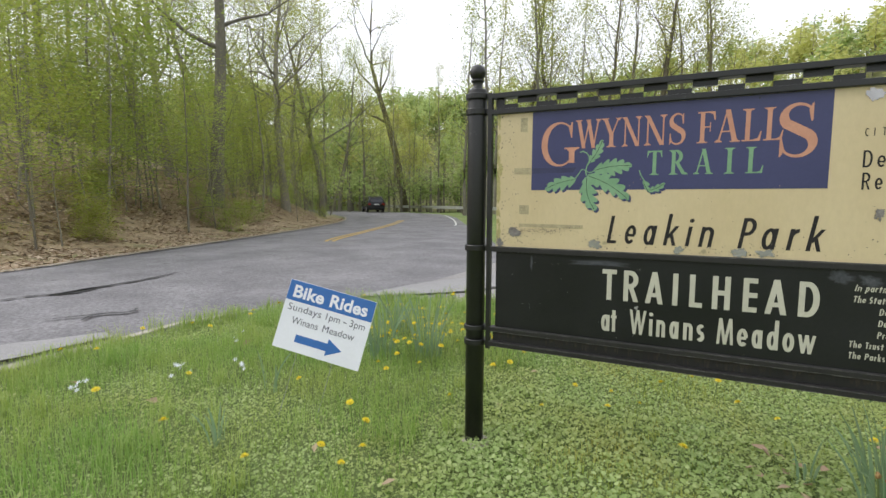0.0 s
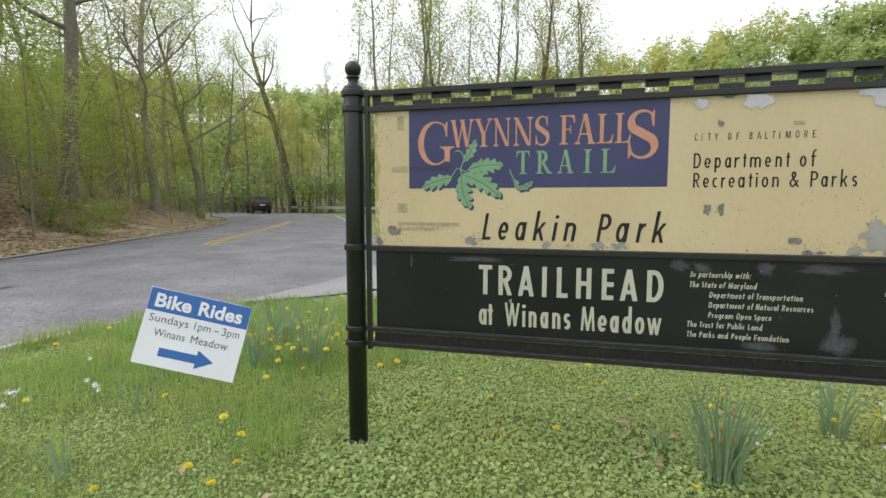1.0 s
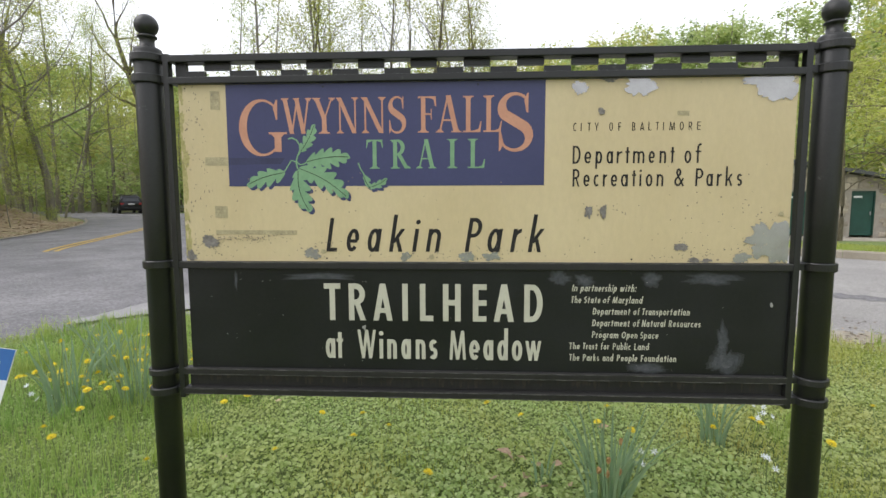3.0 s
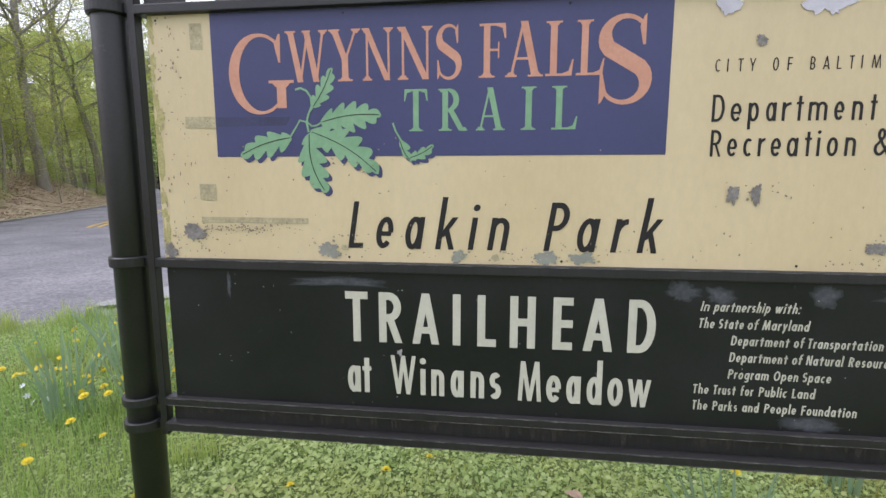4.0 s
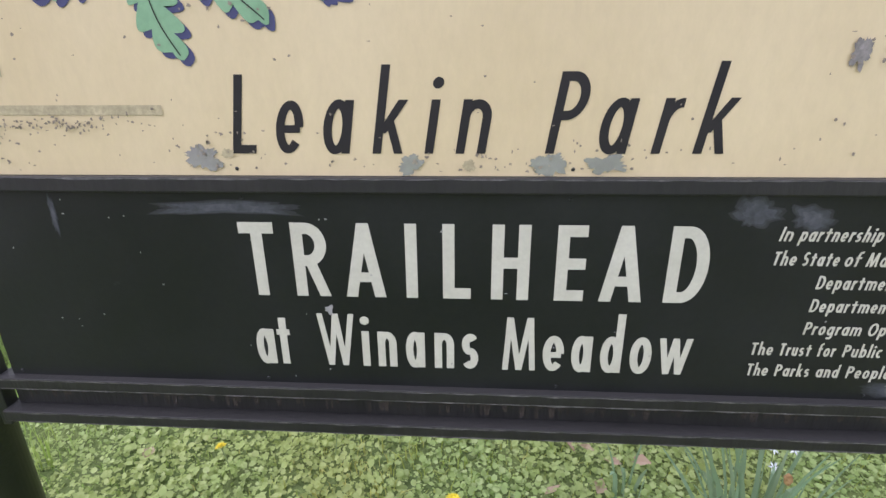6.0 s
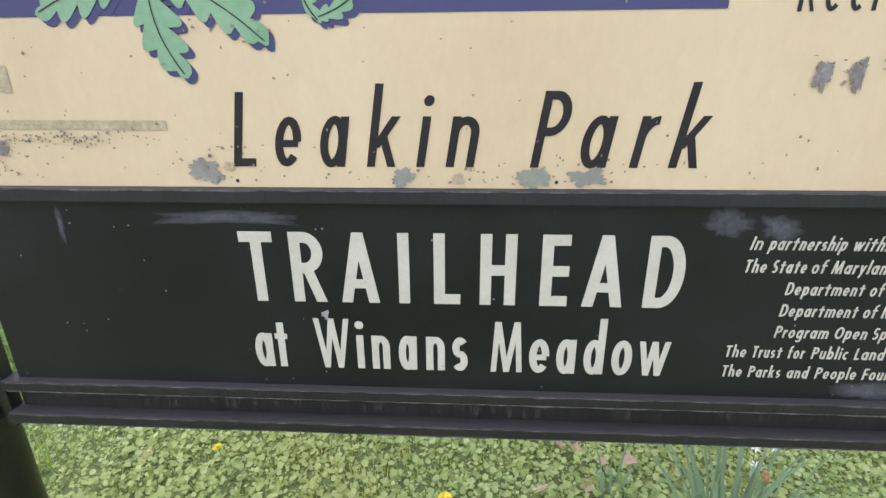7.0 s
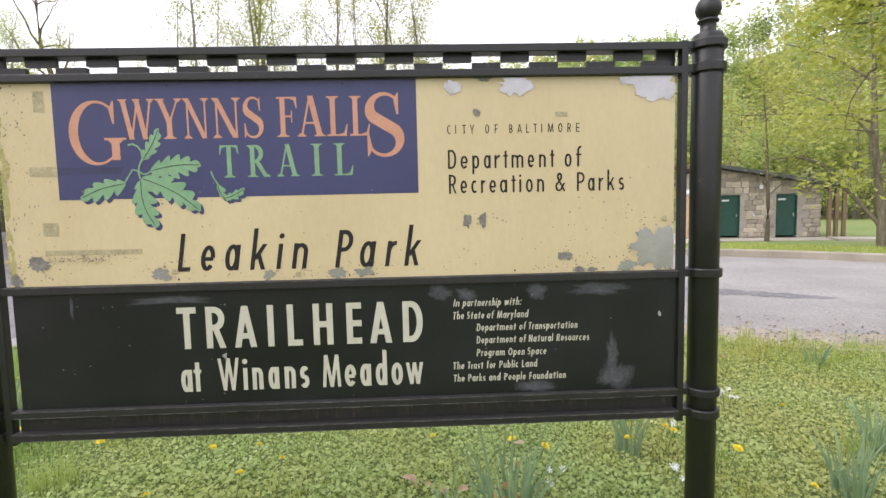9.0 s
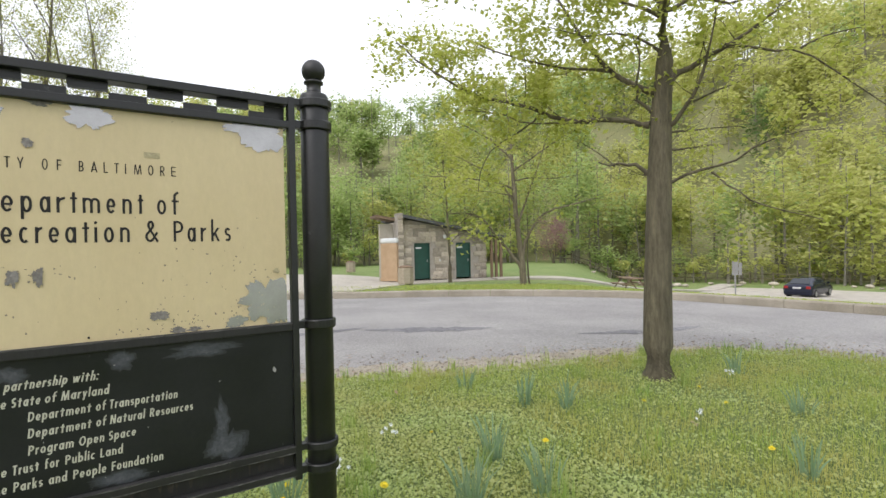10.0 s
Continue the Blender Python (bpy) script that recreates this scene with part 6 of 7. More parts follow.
def leaning_tree():
    """The tall bare tree that leans over the bend of the road."""
    G = Grow(70)
    right, away = Vector((0.84, 0.54, 0)), Vector((-0.54, 0.84, 0))
    line = [(0, -0.5), (-0.5, 3), (-1.2, 7), (-2.2, 11), (-3.3, 14.5), (-4.2, 18), (-4.3, 22), (-4.0, 27)]
    pts = [right * u + Vector((0, 0, h)) for u, h in line]
    rad = [0.55, 0.48, 0.42, 0.36, 0.28, 0.20, 0.13, 0.04]
    G.rod(pts, rad, 10)
    for k, (i, u, up, ln) in enumerate(((3, -0.9, 0.4, 4.5), (4, -1, 0.9, 8), (4, 0.8, 1.0, 6), (5, 1, 0.6, 7), (5, -0.7, 1.2, 8), (6, 1, 0.5, 5), (6, -1, 1.0, 5), (4, 0.3, 0.9, 5), (5, -0.2, 1, 5))):
        G.limb(pts[i], right * u + away * G.r.gauss(0, 0.4) + Vector((0, 0, up)), ln, rad[i] * 0.55, 2, 6, 6, 0.35, 4, 0.2)
    root = empty("leaning_tree")
    x, y = -33.5, 52.5
    root.matrix_basis = pose(x, y, land(x, y))
    tagged(root, "tall bare tree leaning over the bend of the road", "tree")
    wood = mesh_of("trunk", G.v, G.f, BARK)
    wood.shade_smooth()
    part_mesh("trunk", wood, root)
    part_mesh("crown", G.leaves("crown", 6, 0.5, 0.065, LEAF_YELLOW), root)


leaning_tree()


# ---- the restroom ----
STONE = mat("fieldstone", (0.36, 0.315, 0.25), (0.48, 0.43, 0.35), 2.5, 0.85, 0, 0.5, 30, 0.3, (0.16, 0.14, 0.11), -0.04, 6, per_object=0.35)
MORTAR = mat("grey_mortar", (0.32, 0.29, 0.25), (0.40, 0.37, 0.32), 4, 0.9, 0, 0.4, 60, 0.2)
DOOR_GREEN = mat("dark_green_door_paint", (0.008, 0.055, 0.038), (0.012, 0.07, 0.05), 3, 0.5, 0, 0.05, 60, 0.15)
ROOF = mat("grey_asphalt_shingle", (0.075, 0.08, 0.085), (0.115, 0.12, 0.125), 2, 0.9, 0, 0.5, 30, 0.3, stretch=(1, 4, 1))
TIMBER = mat("weathered_brown_timber", (0.16, 0.105, 0.065), (0.24, 0.17, 0.11), 4, 0.85, 0, 0.4, 40, 0.3, stretch=(1, 1, 0.2))
PALE_WALL = mat("pale_stained_render", (0.36, 0.33, 0.26), (0.46, 0.43, 0.35), 2, 0.85, 0, 0.2, 40, 0.2, (0.12, 0.09, 0.07), -0.05, 5, stretch=(1, 1, 0.3))
TAN_PLASTIC = mat("tan_moulded_plastic", (0.42, 0.29, 0.17), (0.48, 0.34, 0.21), 3, 0.6, 0, 0.05, 40, 0.12)
PALE_PLASTIC = mat("white_translucent_plastic", (0.62, 0.64, 0.64), (0.70, 0.72, 0.72), 3, 0.5, 0, 0.05, 40, 0.06)
AGGREGATE = mat("exposed_aggregate_concrete", (0.34, 0.29, 0.21), (0.44, 0.38, 0.29), 10, 0.9, 0, 0.6, 60, 0.4)


def restroom():
    root = tagged(empty("restroom", (15.23, 22.16, -0.19), -13.4), "small fieldstone restroom with shed roof and two green doors", "building")

    root.scale = (0.96, 0.96, 0.96)

    def wall_top(x):
        return 3.50 - 0.20 * (x + 1.1)

    openings = ((-0.48, 0.48, 2.08), (2.12, 3.08, 2.08))
    bm = bmesh.new()
    cuts = [-1.15, -0.48, 0.48, 2.12, 3.08, 4.10]
    for a, b in zip(cuts, cuts[1:]):
        z0 = 2.08 if (a, b) in ((-0.48, 0.48), (2.12, 3.08)) else -0.3
        vs = [bm.verts.new(c) for c in ((a, 0, z0), (b, 0, z0), (b, 0, wall_top(b)), (a, 0, wall_top(a)), (a, 0.3, z0), (b, 0.3, z0), (b, 0.3, wall_top(b)), (a, 0.3, wall_top(a)))]
        for q in ((0, 1, 2, 3), (5, 4, 7, 6), (4, 0, 3, 7), (1, 5, 6, 2), (3, 2, 6, 7), (4, 5, 1, 0)):
            bm.faces.new([vs[k] for k in q])
    front = part("front_wall", bm, MORTAR, root, "coursed fieldstone wall")
    # fieldstones, three meshes shared between all
    rnd = random.Random(8)
    kinds = []
    for k in range(3):
        b = bmesh.new()
        bmesh.ops.create_cube(b, size=1)
        for v in b.verts:
            v.co += Vector((rnd.uniform(-.07, .07), rnd.uniform(-.1, .1), rnd.uniform(-.08, .08)))
        bmesh.ops.bevel(b, geom=b.edges[:], offset=0.09, segments=1, affect="EDGES")
        me = bpy.data.meshes.new("stone")
        b.to_mesh(me)
        b.free()
        me.materials.append(STONE)
        kinds.append(me)

    def stones(parent, x0, x1, z0, top, y, skip=()):
        z = z0
        while z < top((x0 + x1) / 2) + 0.6:
            h = rnd.uniform(0.17, 0.30)
            x = x0
            while x < x1 - 0.05:
                w = min(rnd.uniform(0.24, 0.6), x1 - x)
                if x1 - (x + w) < 0.15:
                    w = x1 - x
                c = x + w / 2
                if z + h < top(c) - 0.02 and not any(a - 0.05 < x + w - 0.02 and x + 0.02 < b + 0.05 and z < t for a, b, t in skip):
                    ob = new("stone", rnd.choice(kinds))
                    ob.parent = parent
                    ob.matrix_basis = Matrix.Translation((c, y, z + h / 2)) @ Matrix.Diagonal((w - 0.02, 0.10, h - 0.02, 1))
                x += w
            z += h

    stones(front, -1.13, 4.10, -0.05, wall_top, -0.012, openings)
    part("side_wall", box_bm(3.80, 4.10, 0.31, 4.8, -0.3, 2.42), MORTAR, root)
    part("side_wall", box_bm(-1.15, -0.85, 0.31, 4.8, -0.3, 3.40), MORTAR, root)
    part("back_wall", box_bm(-0.84, 3.79, 4.5, 4.8, -0.3, 2.4), MORTAR, root)
    pier = part("pier", box_bm(-1.52, -1.16, -0.25, 0.45, -0.3, 3.82, bevel=0.02), MORTAR, root, "stone chimney pier")
    stones(pier, -1.50, -1.18, -0.05, lambda x: 3.85, -0.262)
    for a, b, t in openings:
        d = part("door", box_bm(a + 0.05, b - 0.05, 0.10, 0.15, 0.0, t - 0.05), DOOR_GREEN, root, "dark green steel door, shut")
        fr = bmesh.new()
        box(fr, a, a + 0.048, 0.03, 0.17, 0, t)
        box(fr, b - 0.048, b, 0.03, 0.17, 0, t)
        box(fr, a + 0.049, b - 0.049, 0.03, 0.17, t - 0.048, t)
        part("door_frame", fr, DOOR_GREEN, root)
        part("door_handle", box_bm(b - 0.17, b - 0.12, 0.05, 0.098, 0.95, 1.12, bevel=0.01), WIRE, d, "steel handle")
        part("door_plate", box_bm(a + 0.12, a + 0.46, 0.085, 0.098, 1.76, 1.85), PALE_PLASTIC, d, "small pale plate")
    bm = bmesh.new()
    vs = [bm.verts.new(c) for c in ((-1.2, -0.55, 3.56), (5.1, -0.55, 2.30), (5.1, 5.2, 2.30), (-1.2, 5.2, 3.56), (-1.2, -0.55, 3.72), (5.1, -0.55, 2.46), (5.1, 5.2, 2.46), (-1.2, 5.2, 3.72))]
    for q in ((0, 3, 2, 1), (4, 5, 6, 7), (0, 1, 5, 4), (1, 2, 6, 5), (2, 3, 7, 6), (3, 0, 4, 7)):
        bm.faces.new([vs[k] for k in q])
    part("roof", bm, ROOF, root, "grey shingled shed roof")
    for x in (4.32, 4.62, 4.95):
        part("eave_post", box_bm(x - 0.07, x + 0.07, -0.4, -0.26, -0.3, 2.38 - 0.2 * (x - 4.6)), TIMBER, root)
    part("rear_wing", box_bm(-2.30, -1.53, 0.75, 1.2, -0.3, 3.25), PALE_WALL, root, "pale stained side wing")
    bm = bmesh.new()
    vs = [bm.verts.new(c) for c in ((-2.65, 0.3, 3.62), (-1.53, 0.3, 3.42), (-1.53, 1.8, 3.42), (-2.65, 1.8, 3.62), (-2.65, 0.3, 3.76), (-1.53, 0.3, 3.56), (-1.53, 1.8, 3.56), (-2.65, 1.8, 3.76))]
    for q in ((0, 3, 2, 1), (4, 5, 6, 7), (0, 1, 5, 4), (1, 2, 6, 5), (2, 3, 7, 6), (3, 0, 4, 7)):
        bm.faces.new([vs[k] for k in q])
    part("wing_roof", bm, TIMBER, root, "brown timber roof edge")
    part("wall_lamp", box_bm(1.30, 1.46, -0.16, -0.065, 2.35, 2.55, bevel=0.02), PALE_PLASTIC, root, "small pale wall lamp")
    part("hose_tap", box_bm(1.02, 1.10, -0.14, -0.065, 1.0, 1.12, bevel=0.01), PALE_PLASTIC, root)


restroom()


def portable_toilet():
    root = tagged(empty("portable_toilet", (13.91, 22.95, -0.16), 25), "tan portable toilet with white roof", "toilet")
    body = bmesh.new()
    box(body, -0.55, 0.55, -0.55, 0.55, 0.08, 2.0, 0.03)
    part("cabin", body, TAN_PLASTIC, root)
    part("base", box_bm(-0.58, 0.58, -0.58, 0.58, -0.1, 0.08), TAN_PLASTIC, root)
    bm = bmesh.new()
    box(bm, -0.58, 0.58, -0.58, 0.58, 2.0, 2.28, 0.10)
    part("cap", bm, PALE_PLASTIC, root, "white domed roof")
    for k in range(4):
        part("door_rib", box_bm(-0.42 + k * 0.22, -0.36 + k * 0.22, -0.575, -0.548, 0.2, 1.85), TAN_PLASTIC, root)


portable_toilet()


def litter_bin(x, y, s=1.0, lab="octagonal aggregate concrete litter bin"):
    z = land(x, y) + 0.08
    root = tagged(empty("litter_bin", (x, y, z)), lab, "litter bin")
    part("shell", lathe(bmesh.new(), [(0.36 * s, 0.0), (0.39 * s, 0.05), (0.39 * s, 0.74 * s), (0.36 * s, 0.78 * s), (0.30 * s, 0.78 * s)], segs=8), AGGREGATE, root)
    part("lid", lathe(bmesh.new(), [(0.37 * s, 0.785 * s), (0.37 * s, 0.82 * s), (0.25 * s, 0.88 * s), (0.12 * s, 0.90 * s)], segs=16), TIMBER, root)


litter_bin(12.54, 19.3)
litter_bin(16.4, 35.0, 1.0)


def table_bench(x, y, turn, lab):
    z = land(x, y)
    root = tagged(empty("picnic_table", (x, y, z), turn), lab, "picnic table")
    root.scale = (0.85, 0.85, 0.85)
    part("tabletop", box_bm(-0.9, 0.9, -0.36, 0.36, 0.70, 0.75), TIMBER, root)
    for s in (-1, 1):
        part("bench", box_bm(-0.9, 0.9, s * 0.62 - 0.13, s * 0.62 + 0.13, 0.42, 0.46), TIMBER, root)
        bm = bmesh.new()
        tube(bm, [(s * 0.65, -0.72, 0.0), (s * 0.65, -0.2, 0.70)], 0.035, 6)
        tube(bm, [(s * 0.65, 0.72, 0.0), (s * 0.65, 0.2, 0.70)], 0.035, 6)
        box(bm, s * 0.65 - 0.03, s * 0.65 + 0.03, -0.70, 0.70, 0.36, 0.42)
        part("trestle", bm, TIMBER, root)


table_bench(14.6, 38.5, 20, "weathered wooden picnic table on the grass")
table_bench(20.6, 12.6, 60, "grey wooden picnic table by the path")


# ---- cars ----
NAVY_CAR = mat("dark_blue_car_paint", (0.010, 0.014, 0.030), (0.013, 0.018, 0.038), 2, 0.22, 0.3, 0.0, 60, 0.05)
BLACK_CAR = mat("black_car_paint", (0.008, 0.009, 0.011), (0.012, 0.013, 0.015), 2, 0.25, 0.3, 0.0, 60, 0.05)
CAR_GLASS = glass_mat("tinted_car_glass")
TYRE = mat("tyre_rubber", (0.015, 0.015, 0.015), (0.022, 0.022, 0.022), 8, 0.85, 0, 0.2, 60, 0.2)
RIM = mat("silver_alloy", (0.42, 0.43, 0.44), (0.5, 0.5, 0.51), 8, 0.3, 0.9, 0.02, 60, 0.1)
TAIL = mat("red_tail_lamp", (0.25, 0.012, 0.012), (0.32, 0.016, 0.014), 8, 0.2, 0, 0.0, 60, 0.05)
PLATE = mat("white_plate", (0.6, 0.6, 0.6), (0.66, 0.66, 0.66), 8, 0.4, 0, 0, 60, 0.05)


def car(name, x, y, heading, paint, suv, label):
    """A car that faces along its own x; heading is in degrees clockwise from straight ahead of the sign."""
    L, W = (4.65, 1.88) if suv else (4.55, 1.78)
    H, belt, clear = (1.74, 1.06, 0.24) if suv else (1.46, 0.94, 0.18)
    root = tagged(empty(name, (x, y, max(road_z(x, y) if x < 0 else land(x, y) + 0.05, -9)), 90 - heading), label, "car")
    h = L / 2
    if suv:
        st = [(-h, 0.62, 0.92), (-h + 0.06, 0.50, belt), (-h + 0.14, 0.45, H - 0.28), (-h + 0.42, 0.42, H - 0.03), (-0.2, 0.42, H), (0.45, 0.42, H - 0.06), (1.15, 0.42, belt + 0.03), (h - 0.35, 0.42, belt - 0.07), (h - 0.08, 0.48, belt - 0.2), (h, 0.55, 0.75)]
    else:
        st = [(-h, 0.52, 0.80), (-h + 0.06, 0.44, belt), (-h + 0.45, 0.40, belt + 0.05), (-h + 1.05, 0.38, H - 0.10), (-0.35, 0.38, H), (0.25, 0.38, H - 0.04), (1.1, 0.38, belt + 0.02), (h - 0.4, 0.40, belt - 0.12), (h - 0.08, 0.45, belt - 0.25), (h, 0.5, 0.62)]
    bm = bmesh.new()
    rings = []
    for sx, lo, hi in st:
        up = max(0.0, hi - belt) / (H - belt)
        end = 0.90 if abs(sx) > h - 0.02 else 0.97 if abs(sx) > h - 0.12 else 1.0
        w, mid = W / 2 * end, min(hi - 0.04, belt - 0.02)
        low = clear + (lo - 0.38) * 0.8
        tw = w * (0.93 - 0.20 * up)
        sec = [(-w * 0.9, low), (-w, low + 0.14), (-w, mid - 0.2), (-w * 0.97, mid), (-tw, hi - 0.06 * up - 0.01), (-tw * 0.86, hi), (tw * 0.86, hi), (tw, hi - 0.06 * up - 0.01), (w * 0.97, mid), (w, mid - 0.2), (w, low + 0.14), (w * 0.9, low)]
        rings.append([bm.verts.new((sx, a, b)) for a, b in sec])
    k = len(rings[0])
    for a, b in zip(rings, rings[1:]):
        for i in range(k):
            bm.faces.new((a[i], b[i], b[(i + 1) % k], a[(i + 1) % k]))
    bm.faces.new(rings[0])
    bm.faces.new(list(reversed(rings[-1])))
    bmesh.ops.recalc_face_normals(bm, faces=bm.faces)
    body = part("body", bm, paint, root, smooth=True)

    def pane(pts, nm):
        b = bmesh.new()
        f = b.faces.new([b.verts.new(p) for p in pts])
        r = bmesh.ops.extrude_face_region(b, geom=[f])
        f.normal_update()
        for v in [e for e in r["geom"] if isinstance(e, bmesh.types.BMVert)]:
            v.co += f.normal * 0.012
        bmesh.ops.recalc_face_normals(b, faces=b.faces)
        part(nm, b, CAR_GLASS, root)

    tw = W / 2 * 0.93
    for s in (-1, 1):
        lo_y, hi_y = s * (W / 2 * 0.955 + 0.008), s * (W / 2 * 0.80)
        if suv:
            spans = ((-h + 0.30, -h + 0.42, -h + 1.15, -h + 1.15), (-h + 1.22, -h + 1.22, -0.05, -0.05), (0.02, 0.02, 0.85, 0.40))
        else:
            spans = ((-h + 0.95, -h + 1.35, -0.45, -0.45), (-0.38, -0.38, 0.85, 0.32))
        for a, b, c, d in spans:
            z0, z1 = belt + 0.04, H - 0.13
            pane([(a, lo_y, z0), (c, lo_y, z0), (d, s * W / 2 * 0.775, z1), (b, s * W / 2 * 0.775, z1)], "side_window")
    if suv:
        pane([(-h + 0.055, -0.66, belt + 0.06), (-h + 0.055, 0.66, belt + 0.06), (-h + 0.15, 0.58, H - 0.30), (-h + 0.15, -0.58, H - 0.30)], "rear_window")
    else:
        pane([(-h + 0.48, -0.62, belt + 0.09), (-h + 0.48, 0.62, belt + 0.09), (-h + 1.0, 0.52, H - 0.10), (-h + 1.0, -0.52, H - 0.10)], "rear_window")
    pane([(1.06, -0.68, belt + 0.06), (1.06, 0.68, belt + 0.06), (0.50 if suv else 0.32, 0.58, H - 0.08), (0.50 if suv else 0.32, -0.58, H - 0.08)], "windscreen")
    r = 0.37 if suv else 0.32
    for sx in (-h + 0.88, h - 0.86):
        for s in (-1, 1):
            w = empty("wheel")
            w.parent = root
            w.matrix_basis = pose(sx, s * (W / 2 - 0.10), r, 90, 0, 0)
            part("tyre", lathe(bmesh.new(), [(r * 0.6, -0.11), (r * 0.94, -0.11), (r, -0.08), (r, 0.08), (r * 0.94, 0.11), (r * 0.6, 0.11)], segs=22), TYRE, w, smooth=False)
            part("rim", lathe(bmesh.new(), [(r * 0.61, -0.116), (r * 0.55, -0.118), (r * 0.2, -0.09), (r * 0.2, 0.09), (r * 0.55, 0.118), (r * 0.61, 0.116)], segs=16), RIM, w)
    for s in (-1, 1):
        a, b = sorted((s * (W / 2 - 0.34), s * (W / 2 - 0.07)))
        part("tail_lamp", box_bm(-h - 0.005, -h + 0.10, a, b, belt - 0.24, belt - 0.06, bevel=0.02), TAIL, root)
        a, b = sorted((s * (W / 2), s * (W / 2 + 0.17)))
        part("door_mirror", box_bm(0.78, 0.90, a, b, belt, belt + 0.13, bevel=0.02), paint, root)
    part("number_plate", box_bm(-h - 0.012, -h + 0.02, -0.26, 0.26, belt - 0.24, belt - 0.12), PLATE, root)
    part("bumper", box_bm(-h - 0.03, -h + 0.12, -W / 2 + 0.12, W / 2 - 0.12, 0.42, 0.60, bevel=0.04), paint, root)
    if suv:
        for s in (-1, 1):
            part("roof_rail", tube(bmesh.new(), [(-1.6, s * 0.62, H + 0.0), (-1.5, s * 0.62, H + 0.06), (0.1, s * 0.62, H + 0.07), (0.2, s * 0.62, H + 0.0)], 0.018, 6), RIM, root)
    return root


car("suv", -32.6, 43.9, -45, BLACK_CAR, True, "black sport utility car driving away round the bend")
car("hatchback_car", 43.6, 14.0, 87, NAVY_CAR, False, "dark blue car parked on the far parking strip")


# ---- small far things ----
def panel_sign(x, y, turn, lab):
    z = land(x, y)
    root = tagged(empty("parking_sign", (x, y, z), turn), lab, "sign")
    part("sign_post", box_bm(-0.03, 0.03, -0.03, 0.03, -0.2, 1.6), WIRE, root)
    part("sign_plate", box_bm(-0.11, 0.11, -0.045, -0.035, 0.98, 1.55), WIRE, root, "grey back of a metal sign")
    part("sign_plate", box_bm(0.13, 0.24, -0.045, -0.035, 0.98, 1.5), WIRE, root)
    part("bracket", box_bm(-0.05, 0.20, -0.034, -0.031, 1.2, 1.3), WIRE, root)


panel_sign(22.0, 8.6, -62, "grey metal parking sign on a thin post")
panel_sign(29.5, 17.6, -62, "grey metal trail sign on a thin post")


def split_fence():
    """Low post-and-rail fence along the creek."""
    root = tagged(empty("rail_fence"), "low weathered post-and-rail fence along the creek", "fence")
    line = along([(42, 38), (53, 29), (58, 18), (60, 5), (60, -8)], 26)
    for i, p in enumerate(line):
        z = land(p.x, p.y)
        part("fence_post", box_bm(p.x - 0.07, p.x + 0.07, p.y - 0.07, p.y + 0.07, z - 0.3, z + 1.1), BARK, root)
        if i:
            a = line[i - 1]
            za = land(a.x, a.y)
            for h in (0.45, 0.9):
                part("fence_rail", tube(bmesh.new(), [(a.x, a.y, za + h), (p.x, p.y, z + h)], 0.05, 5), BARK, root)


split_fence()
rnd_rock = random.Random(31)
for k in range(26):
    x, y = around(rnd_rock.uniform(50, 76), rnd_rock.uniform(54, 60))
    bm = bmesh.new()
    s = rnd_rock.uniform(0.12, 0.35)
    bmesh.ops.create_icosphere(bm, subdivisions=2, radius=s)
    for v in bm.verts:
        v.co = Vector((v.co.x * 1.3, v.co.y, v.co.z * 0.6)) * (1 + 0.35 * noise.noise(v.co * 2.2 + Vector((k, k, k))))
    ob = part("boulder", bm, STONE, None, smooth=False)
    ob.matrix_basis = pose(x, y, land(x, y) + s * 0.2, 0, 0, k * 40)
    tagged(ob, "grey creekside boulder in the grass", "boulder", "creek boulders")
ribbon("footpath", smooth_line([(18.5, 19.8), (22, 18.2), (28, 18.5), (40, 21), (52, 24)]), 1.6, CONCRETE, None, 0.03, 60)
tagged(skirt(bpy.data.objects["footpath"]), "pale concrete footpath across the meadow", "path", kind="structure")


# ---- what grows on the lawn ----
def inside_island(x, y):
    if -4.6 < x < 7.6 and -6.0 <= y < 1.6:
        return True
    hit = False
    pts = ISLAND
    for (ax, ay), (bx, by) in zip(pts, pts[1:] + pts[:1]):
        if (ay > y) != (by > y) and x < (bx - ax) * (y - ay) / (by - ay) + ax:
            hit = not hit
    return hit


def grassiness(x, y):
    """1 where long grass rules, 0 where low ground cover does."""
    g = 0.5 + 1.1 * noise.noise((x * 0.8, y * 0.8, 9)) + 0.45 * noise.noise((x * 2.3, y * 2.3, 2))
    g += 0.26 * ramp(-x, 1.2, 2.4) - 0.45 * (1 - ramp(abs(x - 0.6), 1.6, 2.6)) + 0.5 * ramp(x, 2.3, 4.3) - 0.25 * ramp(-y, 1.5, 4)
    return min(1.0, max(0.0, g))


def scatter(seed, n, boxed, keep):
    r = random.Random(seed)
    out = []
    x0, x1, y0, y1 = boxed
    for _ in range(n):
        x, y = r.uniform(x0, x1), r.uniform(y0, y1)
        if inside_island(x, y) and r.random() < keep(x, y):
            out.append((x, y, lawn_height(x, y)))
    return np.array(out, dtype=np.float32)


